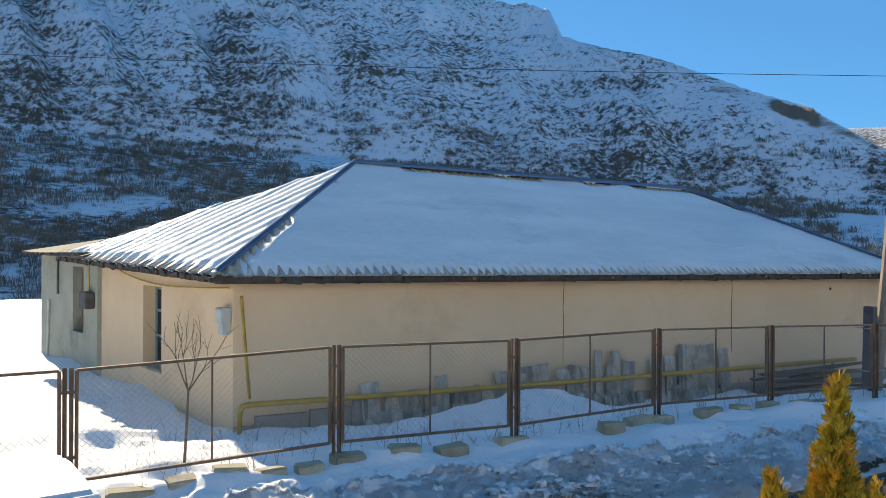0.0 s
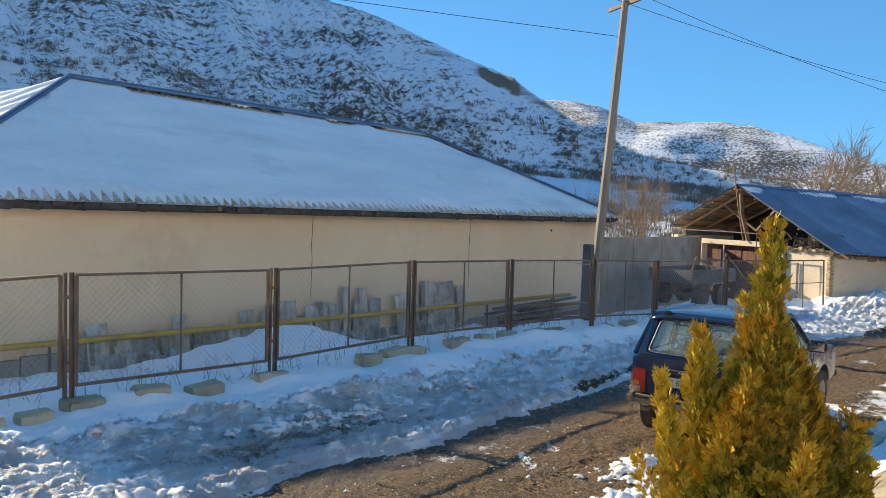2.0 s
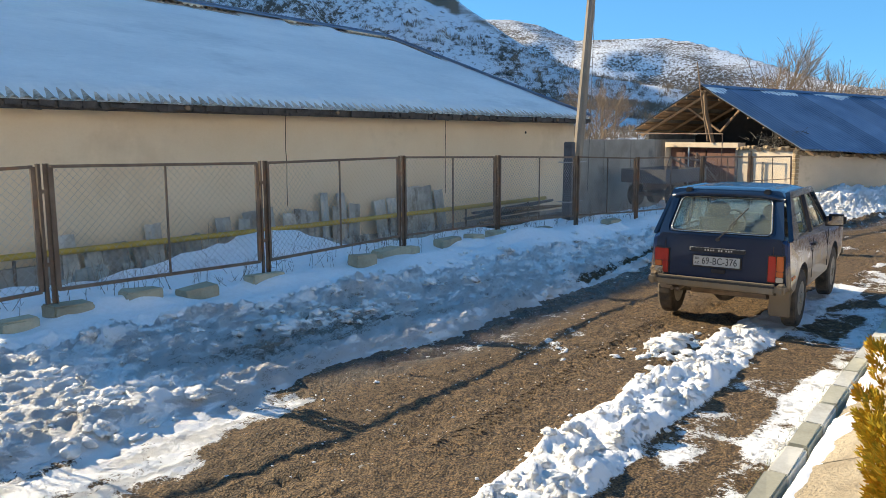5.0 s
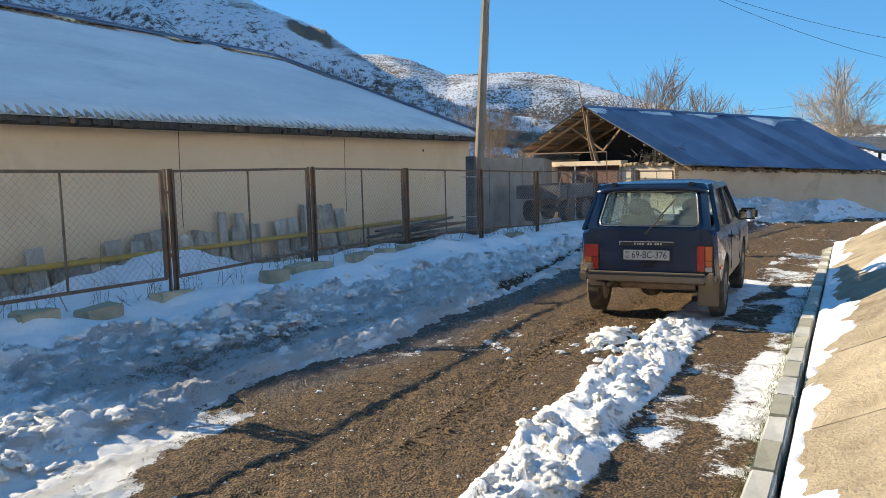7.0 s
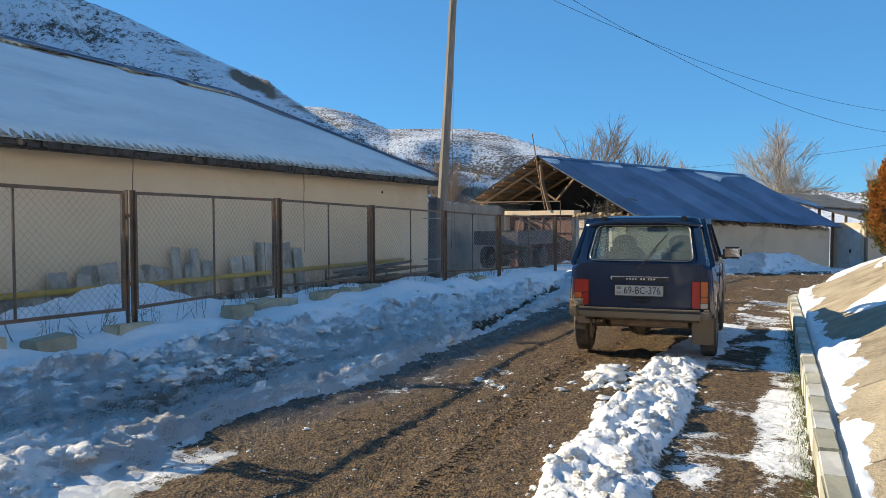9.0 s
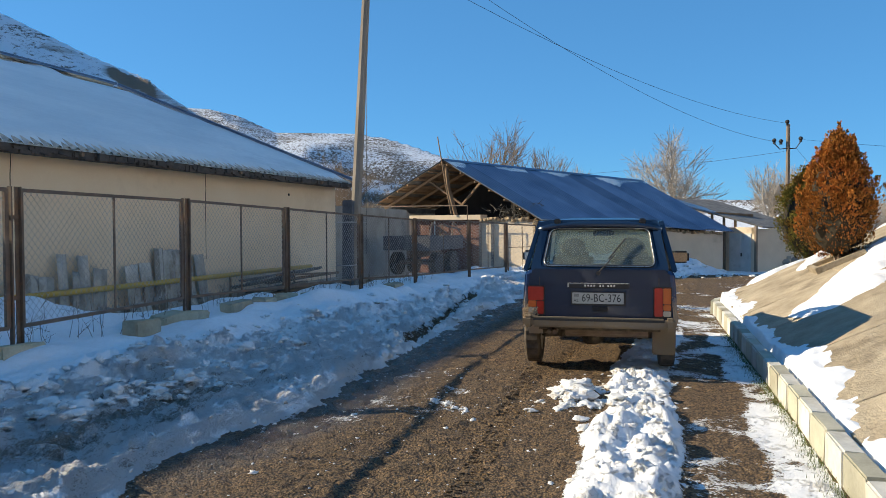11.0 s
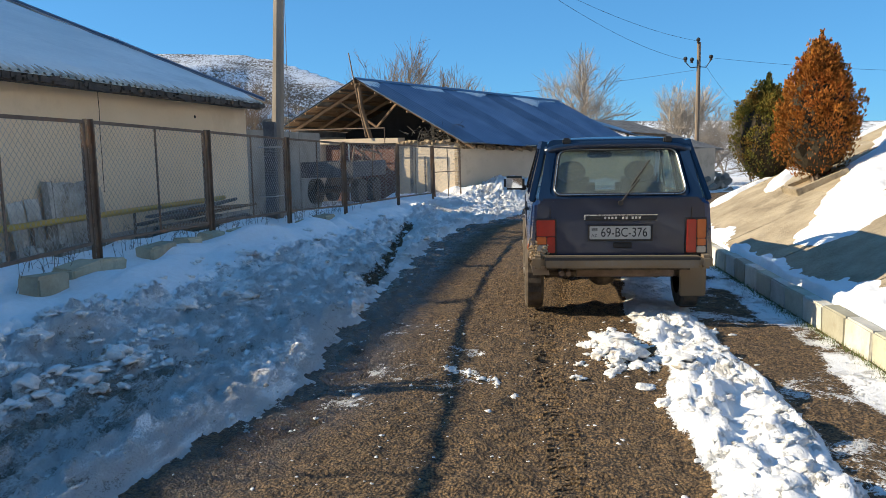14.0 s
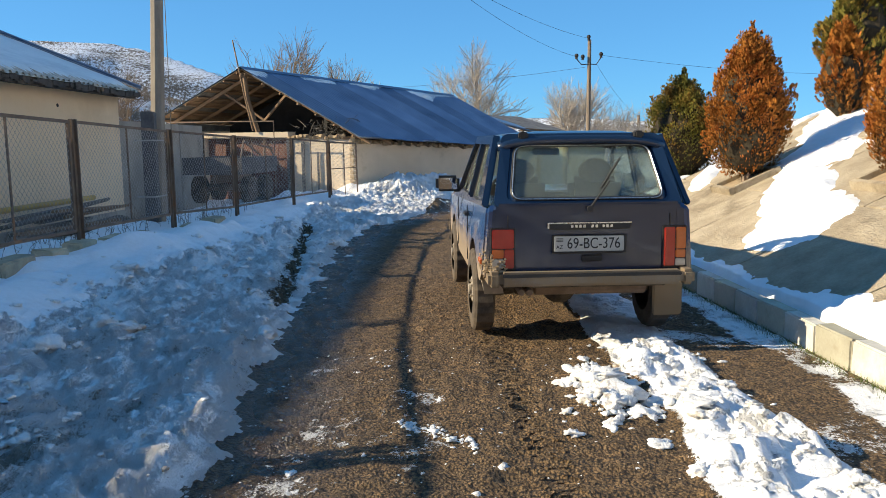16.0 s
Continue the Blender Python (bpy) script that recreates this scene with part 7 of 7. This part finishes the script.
def plank_stack():
    rng = random.Random(5)
    for i in range(17):
        x0, z = 14.5 + rng.uniform(-0.1, 1.3), -0.05 + 0.062 * (i // 2) + rng.uniform(0, 0.02)
        ln = rng.uniform(2.2, 3.6)
        ob_m = pose(x0, 13.6 + 0.14 * (i % 4) + rng.uniform(-0.04, 0.04), z, 0, rng.uniform(-2.5, 2.5), rng.uniform(-4, 4))
        bm = bmesh.new()
        if i % 3:
            box(bm, 0, ln, -0.07, 0.07, 0, 0.045, 0.005)
        else:
            tube(bm, [(0, 0, 0.03), (ln, 0, 0.03)], 0.03, 7)
        ob = to_object("plank", bm, M_OLDWOOD if i % 4 else M_TIMBER)
        ob.matrix_world = ob_m
        tagged(ob, "grey weathered plank in a pile by the wall", "plank", "pile of planks and pipes")


plank_stack()


def branching(bm, p, d, length, r, depth, rng, spread, up, kids=3, sides=4):
    pts, q, dd = [p], p.copy(), d.copy()
    for i in range(3):
        dd = (dd + Vector((rng.gauss(0, 0.12), rng.gauss(0, 0.12), rng.gauss(0, 0.08) + up * 0.1))).normalized()
        q = q + dd * length / 3
        pts.append(q.copy())
    tube(bm, pts, r, sides if depth > 1 else 3, r * 0.6, cap=False)
    if depth <= 0:
        return
    for k in range(kids):
        t = rng.uniform(0.35, 1.0)
        i = min(2, int(t * 3))
        b = pts[i].lerp(pts[i + 1], t * 3 - i)
        nd = (dd + Vector((rng.gauss(0, spread), rng.gauss(0, spread), rng.gauss(0, spread * 0.6) + up * 0.4))).normalized()
        branching(bm, b, nd, length * rng.uniform(0.55, 0.8), r * 0.58, depth - 1, rng, spread, up, kids, sides)
    branching(bm, pts[-1], dd, length * 0.7, r * 0.6, depth - 1, rng, spread, up, kids, sides)


def bare_tree(x, y, z, h, seed, label, spread=0.55, depth=4, kids=3, mat=None, r=0.1, stems=1):
    rng = random.Random(seed)
    t = thing("bare_tree", pose(x, y, z), label, "tree", "bare trees")
    bm = bmesh.new()
    tube(bm, [(0, 0, -0.4), (0.03, 0.02, h * 0.12), (0.0, 0.05, h * 0.25)], r, 8, r * 0.8)
    part("trunk", bm, mat or M_BARK, t)
    bm = bmesh.new()
    for i in range(stems):
        a = i * 2.4 + rng.uniform(-0.4, 0.4)
        d = Vector((math.cos(a) * 0.35 * (stems > 1), math.sin(a) * 0.35 * (stems > 1), 1)).normalized()
        branching(bm, Vector((0, 0.05, h * 0.22)), d, h * 0.32, r * 0.8, depth, rng, spread, 0.3, kids)
    part("crown", bm, mat or M_BARK, t)
    return t


bare_tree(44.5, 7.3, -0.8, 7.0, 5, "frosted bare tree with a fine rounded crown behind the shed", 0.8, 4, 4, stems=3)
bare_tree(52.0, 19.5, -0.9, 9.3, 6, "bare brown tree behind the shed roof", 0.6, 4, 3, M_TWIG, stems=4)
bare_tree(47.0, 15.2, -0.9, 6.8, 16, "bare brown tree behind the shed roof", 0.55, 4, 3, M_TWIG, stems=4)
bare_tree(52.5, 13.0, -0.9, 6.3, 7, "thin bare tree beyond the shed", 0.5, 4, 3, M_BARK, stems=2)
bare_tree(49.0, 2.0, -1.2, 6.1, 8, "pale bare tree beyond the hut", 0.6, 4, 4, stems=3)
bare_tree(55.0, 0.5, -1.3, 6.1, 9, "pale bare tree beyond the hut", 0.6, 4, 3, stems=3)
for i, (x, y, h) in enumerate(((44.0, -1.2, 3.6), (46.5, -3.0, 3.8), (47.5, -0.4, 4.4), (50.5, -2.2, 4.8), (52.0, -5.0, 4.4), (44.6, 0.9, 3.4), (57.0, -6.0, 5.2), (43.0, -2.9, 2.8))):
    bare_tree(x, y, -1.2, h, 60 + i, "low frosted bare shrub tree beyond the hut", 0.65, 4, 4, M_BARK, 0.045, 4)
bare_tree(33.0, 21.0, -0.6, 5.6, 10, "bare shrubby tree behind the yard wall", 0.55, 4, 3, M_TWIG, 0.05, 4)
bare_tree(27.5, 22.0, -0.6, 4.4, 12, "bare shrubby tree behind the yard wall", 0.55, 4, 3, M_TWIG, 0.05, 4)
bare_tree(37.0, 24.0, -0.6, 5.4, 13, "bare shrubby tree behind the yard wall", 0.55, 4, 3, M_TWIG, 0.05, 4)


def sapling(x, y, h, seed):
    rng = random.Random(seed)
    t = thing("sapling", pose(x, y, ground_z(x, y)), "leafless young fruit tree standing in the snow", "tree")
    bm = bmesh.new()
    tube(bm, [(0, 0, -0.2), (0.04, 0, h * 0.3), (0.06, 0.02, h * 0.55)], 0.022, 7, 0.014)
    part("trunk", bm, M_TWIG, t)
    for k in range(4):
        bm = bmesh.new()
        a = k * 1.6
        branching(bm, Vector((0.06, 0.02, h * 0.54)), Vector((math.cos(a) * 0.7, math.sin(a) * 0.5, 1)).normalized(), h * 0.28, 0.011, 2, rng, 0.4, 0.3, 2)
        part("branch", bm, M_TWIG, t)


sapling(1.72, 11.3, 1.75, 4)


def weeds():
    rng = random.Random(19)
    bm = bmesh.new()
    for i in range(420):
        x = rng.uniform(1.0, 19.0)
        y = np.interp(x, [p[0] for p in POSTS], [p[1] for p in POSTS]) + (abs(rng.gauss(0.25, 0.5)) if rng.random() < 0.7 else rng.uniform(2.2, 3.0))
        y = min(y, 14.0)
        z = ground_z(x, y)
        h = rng.uniform(0.10, 0.45) * (1.6 if 6.5 < x < 8.6 and rng.random() < 0.4 else 1)
        q = Vector((x, y, z - 0.02))
        e = q + Vector((rng.gauss(0, 0.08), rng.gauss(0, 0.08), h))
        tube(bm, [q, q.lerp(e, 0.5) + Vector((rng.gauss(0, 0.02), rng.gauss(0, 0.02), 0)), e], 0.004, 3, 0.0015, cap=False)
        for k in range(rng.randrange(1, 5)):
            b = q.lerp(e, rng.uniform(0.3, 0.9))
            tube(bm, [b, b + Vector((rng.gauss(0, 0.06), rng.gauss(0, 0.06), rng.uniform(0.02, 0.10)))], 0.0025, 3, 0.001, cap=False)
    ob = to_object("dry_weeds", bm, M_TWIG)
    tagged(ob, "dry brown weeds poking through the snow by the fence", "weeds", kind="stuff")


weeds()


def verge_grass():
    rng = random.Random(29)
    bm = bmesh.new()
    for i in range(2600):
        x = rng.uniform(4.5, 13)
        y = float(kerb_y(np.array([x]))[0]) + abs(rng.gauss(0.02, 0.05))
        z = ground_z(x, y)
        a, h = rng.uniform(0, 6.28), rng.uniform(0.015, 0.05)
        s = Vector((math.cos(a), math.sin(a), 0)) * 0.0025
        p = Vector((x, y, z - 0.004))
        vs = [bm.verts.new(p + s), bm.verts.new(p - s), bm.verts.new(p + Vector((rng.gauss(0, 0.012), rng.gauss(0, 0.012), h)))]
        bm.faces.new(vs)
    ob = to_object("verge_grass", bm, M_GRASS)
    tagged(ob, "short green grass at the foot of the kerb", "grass", kind="stuff")


M_GRASS = surf("verge_grass_blades", (0.06, 0.10, 0.02), (0.14, 0.16, 0.04), 8, 0.8, 40, 0.2, 0.004)
verge_grass()


# ---- clods of ploughed snow and ice ----
def clods():
    rng = np.random.default_rng(17)
    forms = []
    for sd in (2, 3):
        bm = bmesh.new()
        bmesh.ops.create_icosphere(bm, subdivisions=sd, radius=1)
        bm.verts.ensure_lookup_table()
        forms.append((np.array([v.co[:] for v in bm.verts]), np.array([[v.index for v in f.verts] for f in bm.faces])))
        bm.free()
    V, F, o = [], [], 0
    spots = []
    for i in range(170):
        x = rng.uniform(1.5, 17)
        spots.append((x, float(bank_edge(np.array([x]))[0]) + abs(rng.normal(0.05, 0.5)), rng.gamma(1.3, 0.010)))
    for i in range(420):
        x = rng.uniform(2.0, 17)
        spots.append((x, float(drift_edge(np.array([x]))[0]) + rng.normal(-0.15, 0.28), rng.gamma(1.4, 0.015)))
    for i in range(1500):
        x = rng.uniform(2.0, 16)
        a, c = float(bank_edge(np.array([x]))[0]), float(drift_edge(np.array([x]))[0])
        spots.append((x, a + (c - a) * rng.uniform(0.02, 1.05), rng.gamma(1.3, 0.0075)))
    for i in range(240):
        spots.append((rng.uniform(3.5, 9), rng.uniform(6.2, 8.1), rng.gamma(1.1, 0.004)))
    for x0, y0, n in ((5.6, 9.25, 70), (6.6, 9.1, 60), (3.2, 8.6, 40), (2.7, 8.05, 30), (8.9, 9.3, 40)):
        for i in range(n):
            spots.append((rng.normal(x0, 0.3), rng.normal(y0, 0.13), rng.gamma(1.6, 0.017)))
    for i in range(430):
        x = rng.uniform(3.0, 9.4)
        spots.append((x, float(berm_mid(np.array([x]))[0]) + rng.normal(0.0, 0.17), rng.gamma(1.4, 0.012)))
    for i in range(160):
        spots.append((rng.normal(7.9, 0.35), rng.normal(5.95, 0.11), rng.gamma(1.8, 0.016)))
    for i in range(180):
        spots.append((rng.uniform(3, 9), rng.uniform(5.6, 8.0), rng.gamma(1.1, 0.005)))
    for i in range(110):
        x = rng.uniform(9, 24)
        spots.append((x, float(bank_edge(np.array([x]))[0]) + rng.normal(0.15, 0.2), rng.gamma(1.4, 0.013)))
    for i in range(200):
        a, d = rng.uniform(-0.5, 9), rng.normal(2.2, 0.5)
        spots.append((28.06 + 0.765 * a - 0.643 * d, 10.89 - 0.643 * a - 0.765 * d, rng.gamma(1.6, 0.025)))
    for i in range(150):
        t = rng.uniform(0, 1)
        spots.append((7.36 - 0.32 * t + rng.normal(0, 0.03), 7.17 - 0.48 * t + rng.normal(0, 0.02), rng.gamma(1.3, 0.006)))
    P = np.array(spots)
    P[:, 2] = P[:, 2].clip(0.008, 0.15)
    G = height(P[:, 0], P[:, 1])
    for (x, y, r), g in zip(spots, G):
        r = min(max(r, 0.005), 0.10)
        unit, tri = forms[1 if r > 0.03 else 0]
        n = 1 + 0.5 * (fbm(unit[:, 0] * 4.5 + y * 3, unit[:, 1] * 4.5 - unit[:, 2] * 3.9 + x, 3, 8) - 0.5) * 2 + 0.62 * (vnoise(unit[:, 0] * 2.1 + x * 7, unit[:, 1] * 2.1 + unit[:, 2] * 1.7 + y * 5, 3) - 0.5) * 2
        a = rng.uniform(0, 6.28)
        u = unit * n[:, None] * [rng.uniform(0.8, 1.5), rng.uniform(0.7, 1.2), rng.uniform(0.35, 0.7)]
        u = np.stack([u[:, 0] * math.cos(a) - u[:, 1] * math.sin(a), u[:, 0] * math.sin(a) + u[:, 1] * math.cos(a), u[:, 2]], -1)
        V.append(u * r + [x, y, g + r * 0.02]), F.append(tri + o)
        o += len(unit)
    ob = new("snow_clods", from_arrays("snow_clods", np.concatenate(V), np.concatenate(F), M_CLOD))
    tagged(ob, "lumps of ploughed dirty snow beside the road", "snow", kind="stuff")


clods()


def tyre_tracks():
    rng = random.Random(41)
    bm = bmesh.new()
    for a, b, w in (((4.2, 6.02), (9.3, 6.66), 0.075),):
        a, b = Vector((*a, 0)), Vector((*b, 0))
        n = int((b - a).length / 0.055)
        d = (b - a).normalized()
        s = Vector((-d.y, d.x, 0))
        for i in range(n):
            p = a + d * (i * 0.055)
            for k in (-1, -0.33, 0.33, 1):
                if rng.random() < 0.25:
                    continue
                q = p + s * k * w + d * 0.02 * abs(k) + Vector((rng.uniform(-0.006, 0.006), rng.uniform(-0.006, 0.006), 0))
                z = ground_z(q.x, q.y)
                m = pose(q.x, q.y, z + 0.001, rng.uniform(-8, 8), rng.uniform(-8, 8), math.degrees(math.atan2(d.y, d.x)) + 35 * k)
                box(bm, -0.009, 0.009, -0.020, 0.020, -0.01, 0.005, 0, m)
    ob = to_object("tyre_track", bm, M_GROUND)
    tagged(ob, "tyre tread printed in the road mud", "tyre track", kind="stuff")


tyre_tracks()
